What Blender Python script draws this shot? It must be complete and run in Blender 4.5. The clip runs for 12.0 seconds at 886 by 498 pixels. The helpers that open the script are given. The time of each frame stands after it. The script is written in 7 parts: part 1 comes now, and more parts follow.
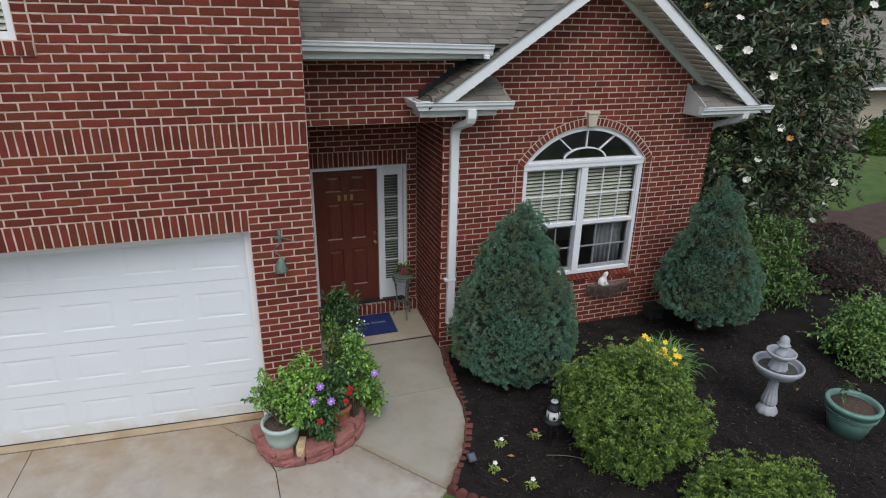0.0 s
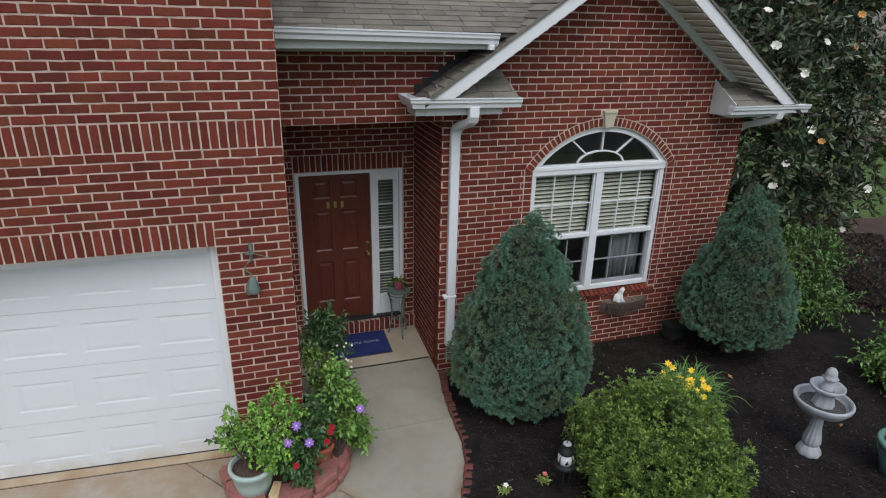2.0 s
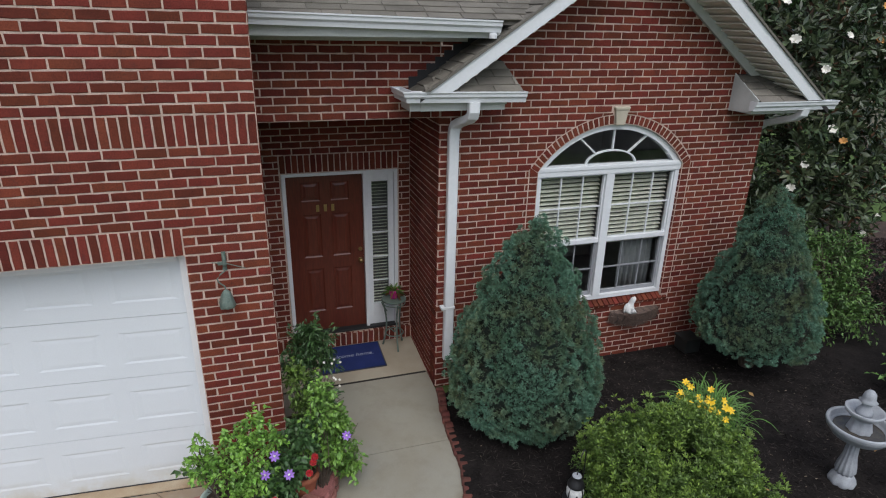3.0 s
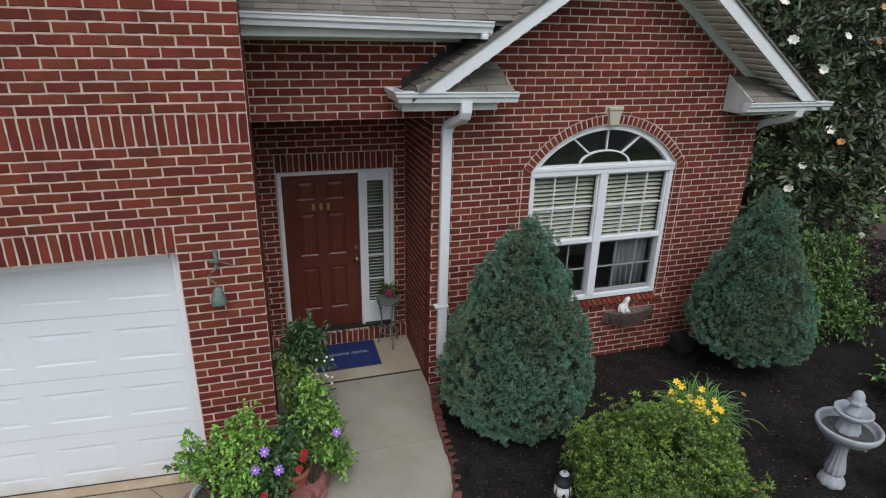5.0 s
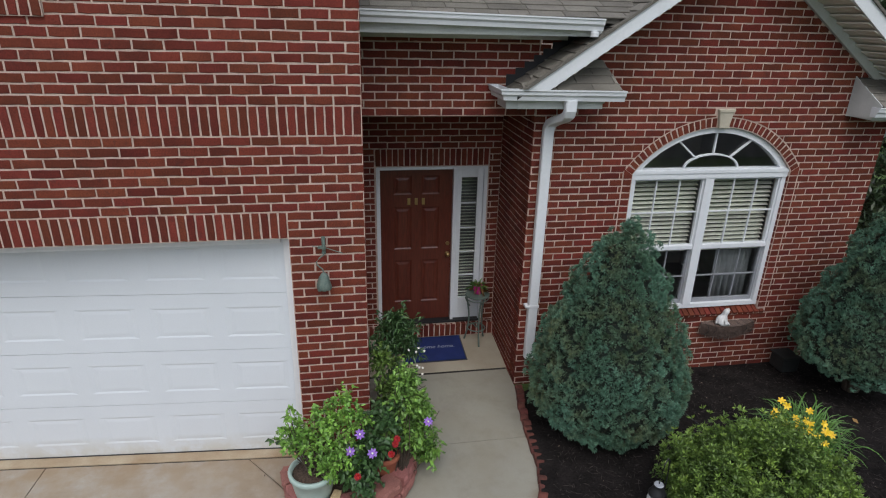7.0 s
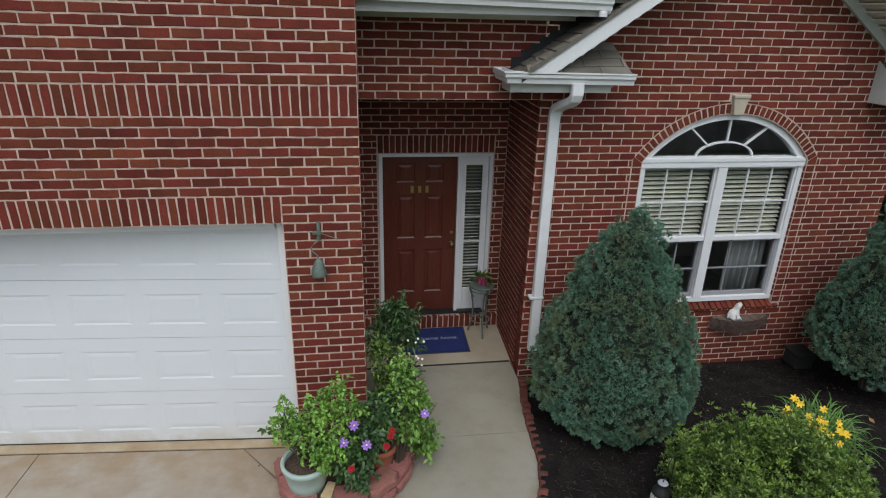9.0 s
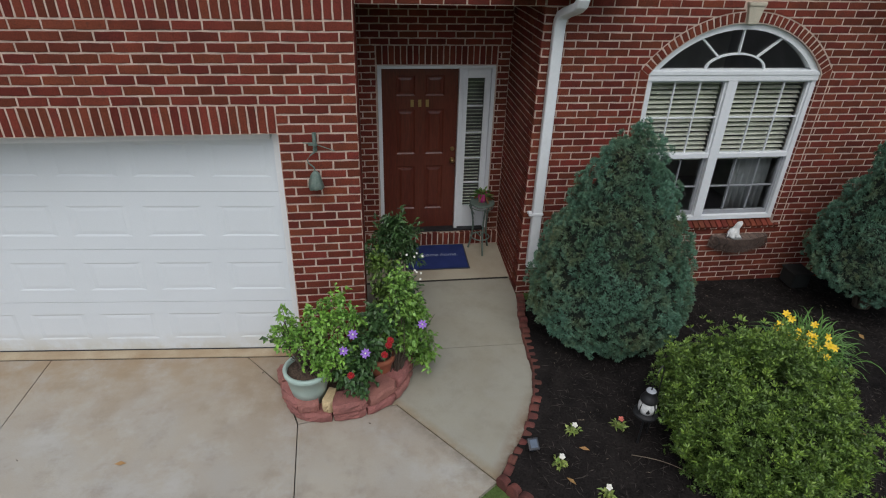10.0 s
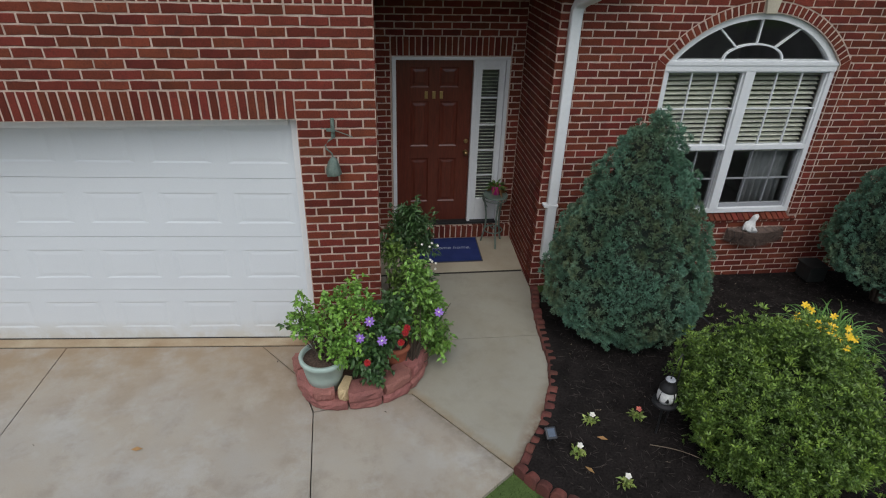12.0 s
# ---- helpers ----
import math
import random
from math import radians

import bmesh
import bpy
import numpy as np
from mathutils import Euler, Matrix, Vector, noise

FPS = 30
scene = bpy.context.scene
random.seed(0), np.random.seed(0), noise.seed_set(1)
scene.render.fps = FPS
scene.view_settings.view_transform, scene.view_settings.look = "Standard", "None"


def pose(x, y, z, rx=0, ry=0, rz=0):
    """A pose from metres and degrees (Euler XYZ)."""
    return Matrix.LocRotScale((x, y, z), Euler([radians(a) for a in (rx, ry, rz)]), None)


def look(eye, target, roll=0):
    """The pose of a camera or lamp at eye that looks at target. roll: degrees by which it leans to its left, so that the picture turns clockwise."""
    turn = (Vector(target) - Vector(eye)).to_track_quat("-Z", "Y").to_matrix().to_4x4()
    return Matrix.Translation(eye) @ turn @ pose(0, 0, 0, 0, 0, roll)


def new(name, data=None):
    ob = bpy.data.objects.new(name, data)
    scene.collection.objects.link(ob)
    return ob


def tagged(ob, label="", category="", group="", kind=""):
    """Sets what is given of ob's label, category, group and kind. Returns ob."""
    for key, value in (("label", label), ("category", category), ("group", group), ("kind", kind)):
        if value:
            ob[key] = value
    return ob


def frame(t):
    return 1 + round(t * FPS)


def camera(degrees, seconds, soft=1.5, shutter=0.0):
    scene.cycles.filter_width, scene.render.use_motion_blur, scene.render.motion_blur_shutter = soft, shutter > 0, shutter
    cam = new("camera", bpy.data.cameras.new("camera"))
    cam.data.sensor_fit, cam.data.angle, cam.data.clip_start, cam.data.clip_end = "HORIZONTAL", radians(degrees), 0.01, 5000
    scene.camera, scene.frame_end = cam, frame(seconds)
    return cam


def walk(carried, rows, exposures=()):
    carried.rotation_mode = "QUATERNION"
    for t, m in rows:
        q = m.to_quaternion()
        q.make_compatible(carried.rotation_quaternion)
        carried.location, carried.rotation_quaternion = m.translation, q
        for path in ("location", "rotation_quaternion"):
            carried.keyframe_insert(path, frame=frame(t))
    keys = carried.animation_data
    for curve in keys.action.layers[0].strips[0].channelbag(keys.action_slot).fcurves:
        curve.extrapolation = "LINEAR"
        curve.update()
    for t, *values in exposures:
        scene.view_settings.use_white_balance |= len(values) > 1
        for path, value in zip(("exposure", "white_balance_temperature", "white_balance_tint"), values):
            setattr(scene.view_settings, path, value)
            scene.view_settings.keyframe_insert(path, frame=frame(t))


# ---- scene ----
cam = camera(74.0, 12.0, soft=1.1)
PATH = [
    (0, (-0.541, -5.503, 4.113), (0.063, -3.746, 3.373), 1.2),
    (0.5, (-0.493, -5.436, 4.085), (0.103, -3.675, 3.347), 1.2),
    (1, (-0.446, -5.269, 4.062), (0.15, -3.509, 3.323), 1.3),
    (1.5, (-0.344, -5.064, 4.014), (0.247, -3.301, 3.277), 1.3),
    (2, (-0.223, -4.81, 3.966), (0.363, -3.045, 3.23), 1.3),
    (2.5, (-0.115, -4.562, 3.902), (0.467, -2.794, 3.168), 1.3),
    (3, (-0.021, -4.352, 3.841), (0.558, -2.584, 3.108), 1.3),
    (5, (0.079, -4.423, 3.854), (0.643, -2.651, 3.119), 1.4),
    (5.5, (0.032, -4.469, 3.843), (0.51, -2.672, 3.108), 1.3),
    (6, (-0.05, -4.472, 3.831), (0.332, -2.652, 3.096), 1.4),
    (6.5, (-0.098, -4.456, 3.835), (0.242, -2.628, 3.098), 1.4),
    (7, (-0.124, -4.418, 3.818), (0.194, -2.586, 3.081), 1.4),
    (9, (0.007, -4.311, 3.713), (0.281, -2.481, 2.956), 1.5),
    (9.3, (0.037, -4.316, 3.683), (0.297, -2.52, 2.841), 1.8),
    (9.5, (0.05, -4.357, 3.66), (0.306, -2.594, 2.752), 1.7),
    (10, (0.061, -4.338, 3.637), (0.31, -2.619, 2.646), 1.8),
    (10.5, (0.039, -4.35, 3.606), (0.288, -2.63, 2.616), 1.9),
    (11, (0.026, -4.366, 3.577), (0.269, -2.643, 2.59), 1.9),
    (11.5, (-0.016, -4.363, 3.552), (0.224, -2.64, 2.564), 1.9),
    (12, (-0.038, -4.365, 3.52), (0.195, -2.64, 2.536), 1.8),
]
walk(cam, [(t, look(eye, target, roll)) for t, eye, target, roll in PATH], [(0.0, 0.05, 6050, 9.0), (1.2, 0.02, 6050, 9.0), (2.4, -0.02, 6050, 9.0), (3.4, 0.02, 6050, 9.0), (5.2, 0.06, 6050, 9.0), (6.2, 0.0, 6050, 9.0), (7.0, -0.07, 6050, 9.0), (8.8, -0.08, 6130, 7.0), (10.2, -0.20, 6130, 7.0), (12.0, -0.23, 6130, 7.0)])

# ---- light ----
world = bpy.data.worlds.new("overcast_sky")
world.use_nodes = True
scene.world = world
wn = world.node_tree.nodes
sky = wn.new("ShaderNodeTexSky")
sky.sky_type = "NISHITA"
sky.sun_disc = False
sky.sun_elevation, sky.sun_rotation = radians(58), radians(200)
sky.air_density, sky.dust_density, sky.ozone_density = 1.0, 4.0, 1.0
soften = wn.new("ShaderNodeHueSaturation")
soften.inputs["Saturation"].default_value = 0.55
world.node_tree.links.new(sky.outputs[0], soften.inputs["Color"])
world.node_tree.links.new(soften.outputs[0], wn["Background"].inputs["Color"])
wn["Background"].inputs["Strength"].default_value = 0.15
sun_data = bpy.data.lights.new("sun", "SUN")
sun_data.energy, sun_data.angle, sun_data.color = 0.8, radians(40), (1.0, 0.96, 0.9)
sun = new("sun", sun_data)
sun.matrix_world = look((2.0, -8.0, 9.5), (0, 0, 0))


# ---- materials ----
def material(name, colour, second=None, rough=0.7, scale=6.0, fine=90.0, mix=0.6, grain=0.12, bump=0.15,
             metal=0.0, vary=0.0, stretch=(1, 1, 1), coat=0.0, sheen_spec=0.5, tint=0.006, third=None):
    """A painted or natural surface: two colours blended by broad stains, a fine grain, relief, and a change from piece to piece."""
    m = bpy.data.materials.new(name)
    m.use_nodes = True
    nt = m.node_tree
    n, ln = nt.nodes, nt.links
    b = n["Principled BSDF"]
    geo = n.new("ShaderNodeNewGeometry")
    mp = n.new("ShaderNodeMapping")
    mp.inputs["Scale"].default_value = stretch
    ln.new(geo.outputs["Position"], mp.inputs["Vector"])
    big = n.new("ShaderNodeTexNoise")
    big.inputs["Scale"].default_value, big.inputs["Detail"].default_value = scale, 5
    ln.new(mp.outputs[0], big.inputs["Vector"])
    ramp = n.new("ShaderNodeMapRange")
    ramp.inputs["From Min"].default_value, ramp.inputs["From Max"].default_value = 0.38, 0.68
    ramp.inputs["To Max"].default_value = mix
    ln.new(big.outputs["Fac"], ramp.inputs["Value"])
    blend = n.new("ShaderNodeMix")
    blend.data_type = "RGBA"
    second = second or tuple(c * 0.7 for c in colour)
    blend.inputs[6].default_value, blend.inputs[7].default_value = (*colour, 1), (*second, 1)
    ln.new(ramp.outputs[0], blend.inputs["Factor"])
    if third:
        tn = n.new("ShaderNodeTexNoise")
        tn.inputs["Scale"].default_value, tn.inputs["Detail"].default_value, tn.inputs["Roughness"].default_value = third[1], 8, 0.65
        tn.inputs["Distortion"].default_value = 0.4
        ln.new(geo.outputs["Position"], tn.inputs["Vector"])
        tr = n.new("ShaderNodeMapRange")
        tr.inputs["From Min"].default_value, tr.inputs["From Max"].default_value, tr.inputs["To Max"].default_value = third[2], third[3], third[4]
        ln.new(tn.outputs["Fac"], tr.inputs["Value"])
        blend2 = n.new("ShaderNodeMix")
        blend2.data_type = "RGBA"
        blend2.inputs[7].default_value = (*third[0], 1)
        ln.new(tr.outputs[0], blend2.inputs["Factor"])
        ln.new(blend.outputs[2], blend2.inputs[6])
        blend = blend2
    small = n.new("ShaderNodeTexNoise")
    small.inputs["Scale"].default_value, small.inputs["Detail"].default_value = fine, 3
    ln.new(mp.outputs[0], small.inputs["Vector"])
    val = n.new("ShaderNodeMapRange")
    val.inputs["From Min"].default_value, val.inputs["From Max"].default_value = 0.25, 0.75
    val.inputs["To Min"].default_value, val.inputs["To Max"].default_value = 1 - grain, 1 + grain
    ln.new(small.outputs["Fac"], val.inputs["Value"])
    hsv = n.new("ShaderNodeHueSaturation")
    ln.new(blend.outputs[2], hsv.inputs["Color"])
    last = val.outputs[0]
    if vary:
        info = n.new("ShaderNodeObjectInfo")
        add = n.new("ShaderNodeMath")
        ln.new(info.outputs["Random"], add.inputs[0])
        ln.new(geo.outputs["Random Per Island"], add.inputs[1])
        fr = n.new("ShaderNodeMath")
        fr.operation = "FRACT"
        ln.new(add.outputs[0], fr.inputs[0])
        rng = n.new("ShaderNodeMapRange")
        rng.inputs["To Min"].default_value, rng.inputs["To Max"].default_value = 1 - vary, 1 + vary
        ln.new(fr.outputs[0], rng.inputs["Value"])
        mul = n.new("ShaderNodeMath")
        mul.operation = "MULTIPLY"
        ln.new(rng.outputs[0], mul.inputs[0])
        ln.new(last, mul.inputs[1])
        last = mul.outputs[0]
        hue = n.new("ShaderNodeMapRange")
        hue.inputs["To Min"].default_value, hue.inputs["To Max"].default_value = 0.5 - tint, 0.5 + tint
        sh = n.new("ShaderNodeMath")
        sh.operation, sh.inputs[1].default_value = "MULTIPLY", 7.31
        ln.new(fr.outputs[0], sh.inputs[0])
        fr2 = n.new("ShaderNodeMath")
        fr2.operation = "FRACT"
        ln.new(sh.outputs[0], fr2.inputs[0])
        ln.new(fr2.outputs[0], hue.inputs["Value"])
        ln.new(hue.outputs[0], hsv.inputs["Hue"])
    ln.new(last, hsv.inputs["Value"])
    ln.new(hsv.outputs[0], b.inputs["Base Color"])
    rr = n.new("ShaderNodeMapRange")
    rr.inputs["To Min"].default_value, rr.inputs["To Max"].default_value = max(0.02, rough - 0.1), min(1, rough + 0.1)
    ln.new(big.outputs["Fac"], rr.inputs["Value"])
    ln.new(rr.outputs[0], b.inputs["Roughness"])
    b.inputs["Metallic"].default_value = metal
    b.inputs["Coat Weight"].default_value = coat
    b.inputs["Specular IOR Level"].default_value = sheen_spec
    if bump:
        bp = n.new("ShaderNodeBump")
        bp.inputs["Strength"].default_value, bp.inputs["Distance"].default_value = bump, 0.004
        ln.new(small.outputs["Fac"], bp.inputs["Height"])
        ln.new(bp.outputs[0], b.inputs["Normal"])
    return m



def stain(m, colour, ramps, scale, amount, low=0.30, high=0.56):
    """Lays a dirt mark of its own shape on a surface: ramps are (direction, from, to) along the place, broken up by a noise."""
    nt = m.node_tree
    n, ln = nt.nodes, nt.links
    b = n["Principled BSDF"]
    src = b.inputs["Base Color"].links[0].from_socket
    geo = n.new("ShaderNodeNewGeometry")
    ns = n.new("ShaderNodeTexNoise")
    ns.inputs["Scale"].default_value, ns.inputs["Detail"].default_value, ns.inputs["Roughness"].default_value = scale, 7, 0.7
    ln.new(geo.outputs["Position"], ns.inputs["Vector"])
    mr = n.new("ShaderNodeMapRange")
    mr.inputs["From Min"].default_value, mr.inputs["From Max"].default_value, mr.inputs["To Max"].default_value = low, high, amount
    ln.new(ns.outputs["Fac"], mr.inputs["Value"])
    fac = mr.outputs[0]
    for d, lo, hi in ramps:
        dp = n.new("ShaderNodeVectorMath")
        dp.operation = "DOT_PRODUCT"
        dp.inputs[1].default_value = d
        ln.new(geo.outputs["Position"], dp.inputs[0])
        r = n.new("ShaderNodeMapRange")
        r.inputs["From Min"].default_value, r.inputs["From Max"].default_value = lo, hi
        ln.new(dp.outputs["Value"], r.inputs["Value"])
        mu = n.new("ShaderNodeMath")
        mu.operation = "MULTIPLY"
        ln.new(fac, mu.inputs[0])
        ln.new(r.outputs[0], mu.inputs[1])
        fac = mu.outputs[0]
    mx = n.new("ShaderNodeMix")
    mx.data_type = "RGBA"
    mx.inputs[7].default_value = (*colour, 1)
    ln.new(fac, mx.inputs["Factor"])
    ln.new(src, mx.inputs[6])
    ln.new(mx.outputs[2], b.inputs["Base Color"])


M = {}
M["brick"] = material("red_brick", (0.163, 0.0355, 0.0210), (0.108, 0.0275, 0.0185), rough=0.85, scale=5, fine=140, mix=0.7, grain=0.28, bump=0.6, vary=0.25, sheen_spec=0.25, tint=0.008, third=((0.064, 0.026, 0.022), 16.0, 0.55, 0.74, 0.55))
M["mortar"] = material("mortar", (0.61, 0.475, 0.40), (0.36, 0.27, 0.22), rough=0.95, scale=9, fine=110, mix=0.65, grain=0.2, bump=0.9, sheen_spec=0.2)
M["white"] = material("white_paint", (0.78, 0.80, 0.82), (0.66, 0.67, 0.67), rough=0.45, scale=3, fine=40, mix=0.35, grain=0.03, bump=0.03)
M["garage_white"] = material("garage_white", (0.72, 0.755, 0.79), (0.665, 0.695, 0.725), rough=0.4, scale=1.5, fine=120, mix=0.4, grain=0.02, bump=0.05)
M["soffit"] = material("vinyl_soffit", (0.78, 0.75, 0.67), (0.70, 0.67, 0.60), rough=0.5, scale=3, mix=0.4, grain=0.04, bump=0.03)
M["trim_grey"] = material("weathered_trim", (0.62, 0.64, 0.62), (0.45, 0.47, 0.44), rough=0.5, scale=4, mix=0.5, grain=0.06, bump=0.05)
M["shingle"] = material("asphalt_shingle", (0.21, 0.195, 0.165), (0.12, 0.11, 0.095), rough=0.95, scale=3, fine=260, mix=0.6, grain=0.35, bump=0.6, vary=0.22, sheen_spec=0.2)
# Near-black underlay; the shadow in the gaps between tabs put into its colour.
M["felt_shade"] = material("roofing_felt_shade", (0.035, 0.033, 0.032), rough=0.95, bump=0.2)
M["dark"] = material("dark_flashing", (0.02, 0.02, 0.022), rough=0.6, bump=0.05)
M["concrete"] = material("concrete", (0.41, 0.372, 0.312), (0.34, 0.285, 0.22), rough=0.9, scale=1.1, fine=150, mix=0.75, grain=0.13, bump=0.2, sheen_spec=0.3, third=((0.385, 0.375, 0.355), 1.3, 0.40, 0.70, 0.7))
M["walk_concrete"] = material("walk_concrete", (0.345, 0.328, 0.268), (0.295, 0.268, 0.208), rough=0.9, scale=1.3, fine=160, mix=0.6, grain=0.08, bump=0.2, sheen_spec=0.3, third=((0.36, 0.35, 0.315), 2.1, 0.45, 0.75, 0.4))
stain(M["concrete"], (0.47, 0.465, 0.45), [], 1.9, 0.55, 0.50, 0.66)
stain(M["concrete"], (0.23, 0.195, 0.15), [], 4.5, 0.45, 0.52, 0.72)
stain(M["concrete"], (0.54, 0.53, 0.51), [], 9.0, 0.6, 0.66, 0.76)
stain(M["concrete"], (0.30, 0.21, 0.12), [((0, 1, 0), -0.75, 0.10)], 2.2, 0.75)
stain(M["concrete"], (0.25, 0.185, 0.12), [((1, 0, 0), -1.75, -0.75), ((0, 1, 0), -1.35, -0.35)], 3.0, 0.7)
stain(M["concrete"], (0.10, 0.085, 0.065), [((1, 0, 0), -0.66, -0.545), ((1, 0, 0), -0.42, -0.52), ((0, -1, 0), 1.25, 2.0)], 16.0, 0.8)
stain(M["concrete"], (0.29, 0.22, 0.13), [((1, 0, 0), -0.45, -0.1), ((0, -1, 0), 1.35, 2.0)], 9.0, 0.65)
stain(M["concrete"], (0.15, 0.12, 0.085), [((0.78, 0.63, 0), -0.34, -0.245)], 14.0, 0.5)
stain(M["walk_concrete"], (0.22, 0.195, 0.15), [], 3.5, 0.35, 0.50, 0.72)
stain(M["walk_concrete"], (0.16, 0.075, 0.03), [((0.86, -0.5, 0), 1.47, 1.60), ((0, -1, 0), 0.45, 1.0)], 9.0, 0.85)
stain(M["walk_concrete"], (0.27, 0.19, 0.10), [((0.78, 0.63, 0), -0.13, -0.22)], 9.0, 0.7)
stain(M["garage_white"], (0.50, 0.45, 0.33), [((0, 0, -1), -0.22, -0.03)], 5.0, 0.55)
M["porch_concrete"] = material("porch_concrete", (0.40, 0.355, 0.275), (0.30, 0.25, 0.185), rough=0.85, scale=2.5, fine=150, mix=0.7, grain=0.1, bump=0.25, sheen_spec=0.3)
M["stained"] = material("stained_concrete", (0.44, 0.36, 0.25), (0.29, 0.19, 0.105), rough=0.9, scale=3, fine=120, mix=0.75, grain=0.12, bump=0.3)
stain(M["stained"], (0.16, 0.07, 0.025), [((1, 0, 0), -0.95, -0.60)], 7.0, 0.9)
M["joint"] = material("joint_filler", (0.028, 0.024, 0.020), rough=0.95, bump=0.2)
M["mulch"] = material("dark_mulch", (0.0205, 0.0170, 0.0158), (0.010, 0.0086, 0.0082), rough=0.95, scale=5, fine=60, mix=0.8, grain=0.5, bump=1.0, sheen_spec=0.15)
M["grass"] = material("lawn", (0.095, 0.145, 0.042), (0.06, 0.10, 0.032), rough=0.9, scale=2, fine=180, mix=0.8, grain=0.4, bump=1.0, sheen_spec=0.15)
M["door_wood"] = material("stained_door", (0.100, 0.0190, 0.011), (0.17, 0.050, 0.027), rough=0.35, scale=6, fine=60, mix=0.34, grain=0.25, bump=0.1, stretch=(1, 1, 0.12))
M["blind"] = material("cream_blind", (0.80, 0.78, 0.66), (0.72, 0.70, 0.60), rough=0.6, bump=0.02, grain=0.03)
M["room"] = material("dark_room", (0.30, 0.285, 0.29), rough=0.9)
M["curtain"] = material("sheer_curtain", (0.35, 0.35, 0.36), rough=0.9, bump=0.05)
M["mat_blue"] = material("blue_mat", (0.012, 0.025, 0.13), (0.008, 0.018, 0.09), rough=0.95, fine=400, grain=0.25, bump=0.5)
M["silver_text"] = material("silver_print", (0.34, 0.37, 0.45), rough=0.6, bump=0)
M["brass"] = material("brass", (0.50, 0.36, 0.16), rough=0.4, metal=1.0, bump=0.02)
M["verdigris"] = material("verdigris_metal", (0.13, 0.18, 0.155), (0.22, 0.26, 0.22), rough=0.6, scale=20, metal=0.3, grain=0.15)
M["pink_pot"] = material("pink_pot", (0.62, 0.02, 0.27), rough=0.4, bump=0.02)
M["pale_pot"] = material("pale_green_pot", (0.42, 0.53, 0.48), (0.34, 0.44, 0.40), rough=0.5, scale=9, mix=0.5, grain=0.04, bump=0.05)
M["green_pot"] = material("green_pot", (0.15, 0.27, 0.225), (0.10, 0.19, 0.16), rough=0.45, scale=9, mix=0.5, grain=0.06, bump=0.08)
M["terracotta"] = material("terracotta", (0.40, 0.13, 0.07), (0.28, 0.09, 0.05), rough=0.85, scale=8, grain=0.12)
M["soil"] = material("potting_soil", (0.10, 0.065, 0.045), (0.03, 0.02, 0.015), rough=0.95, scale=60, fine=150, mix=1.0, grain=0.4, bump=1.0)
M["stone"] = material("grey_cast_stone", (0.40, 0.42, 0.45), (0.25, 0.265, 0.29), rough=0.85, scale=9, fine=130, mix=0.6, grain=0.14, bump=0.35)
M["keystone"] = material("limestone", (0.52, 0.47, 0.37), (0.40, 0.36, 0.28), rough=0.9, scale=8, grain=0.08, bump=0.2)
M["edging"] = material("edging_brick", (0.135, 0.042, 0.032), (0.062, 0.028, 0.023), rough=0.9, scale=12, fine=150, grain=0.2, bump=0.5, vary=0.25)
M["block"] = material("red_retaining_block", (0.33, 0.135, 0.115), (0.22, 0.095, 0.085), rough=0.95, scale=10, fine=110, grain=0.22, bump=0.8, vary=0.12)
M["tan_block"] = material("tan_block", (0.55, 0.42, 0.24), rough=0.95, scale=10, fine=110, grain=0.15, bump=0.6)
M["bark"] = material("bark", (0.10, 0.075, 0.055), (0.05, 0.04, 0.03), rough=0.95, scale=15, stretch=(1, 1, 0.3), bump=0.8)
M["spruce"] = material("blue_spruce_needles", (0.122, 0.245, 0.168), (0.074, 0.142, 0.076), rough=0.6, scale=3.0, fine=22, mix=0.7, grain=0.45, bump=0, vary=0.35, third=((0.165, 0.155, 0.056), 2.6, 0.47, 0.64, 0.65))
M["old_needles"] = material("old_brown_needles", (0.060, 0.062, 0.036), (0.085, 0.058, 0.036), rough=0.8, scale=6, fine=40, mix=0.8, grain=0.3, bump=0, vary=0.4)
M["azalea"] = material("azalea_leaf", (0.115, 0.192, 0.032), (0.066, 0.115, 0.023), rough=0.5, scale=4, fine=50, mix=0.8, grain=0.2, bump=0, vary=0.4)
M["leaf"] = material("fresh_leaf", (0.17, 0.32, 0.05), (0.085, 0.20, 0.035), rough=0.45, scale=7, fine=50, mix=0.8, grain=0.2, bump=0, vary=0.4)
M["darkleaf"] = material("dark_leaf", (0.05, 0.105, 0.035), (0.065, 0.13, 0.035), rough=0.45, scale=7, fine=50, mix=0.8, grain=0.2, bump=0, vary=0.4)
M["magnolia"] = material("magnolia_leaf", (0.052, 0.082, 0.040), (0.105, 0.115, 0.055), rough=0.28, scale=3, fine=40, mix=0.7, grain=0.2, bump=0, vary=0.5)
M["magnolia_under"] = material("magnolia_leaf_back", (0.11, 0.055, 0.025), rough=0.8, bump=0, vary=0.3)
M["purple"] = material("purple_leaf", (0.055, 0.033, 0.031), (0.07, 0.045, 0.030), rough=0.6, scale=5, bump=0, vary=0.45)
M["blade"] = material("lily_blade", (0.12, 0.25, 0.045), (0.07, 0.16, 0.03), rough=0.5, scale=6, bump=0, vary=0.3)
M["yellow"] = material("yellow_petal", (0.84, 0.60, 0.025), (0.78, 0.45, 0.02), rough=0.5, scale=40, bump=0, vary=0.1)
M["white_petal"] = material("white_petal", (0.78, 0.76, 0.70), (0.68, 0.64, 0.50), rough=0.5, scale=30, bump=0, vary=0.08)
M["brown_petal"] = material("withered_petal", (0.55, 0.28, 0.08), rough=0.7, bump=0, vary=0.2)
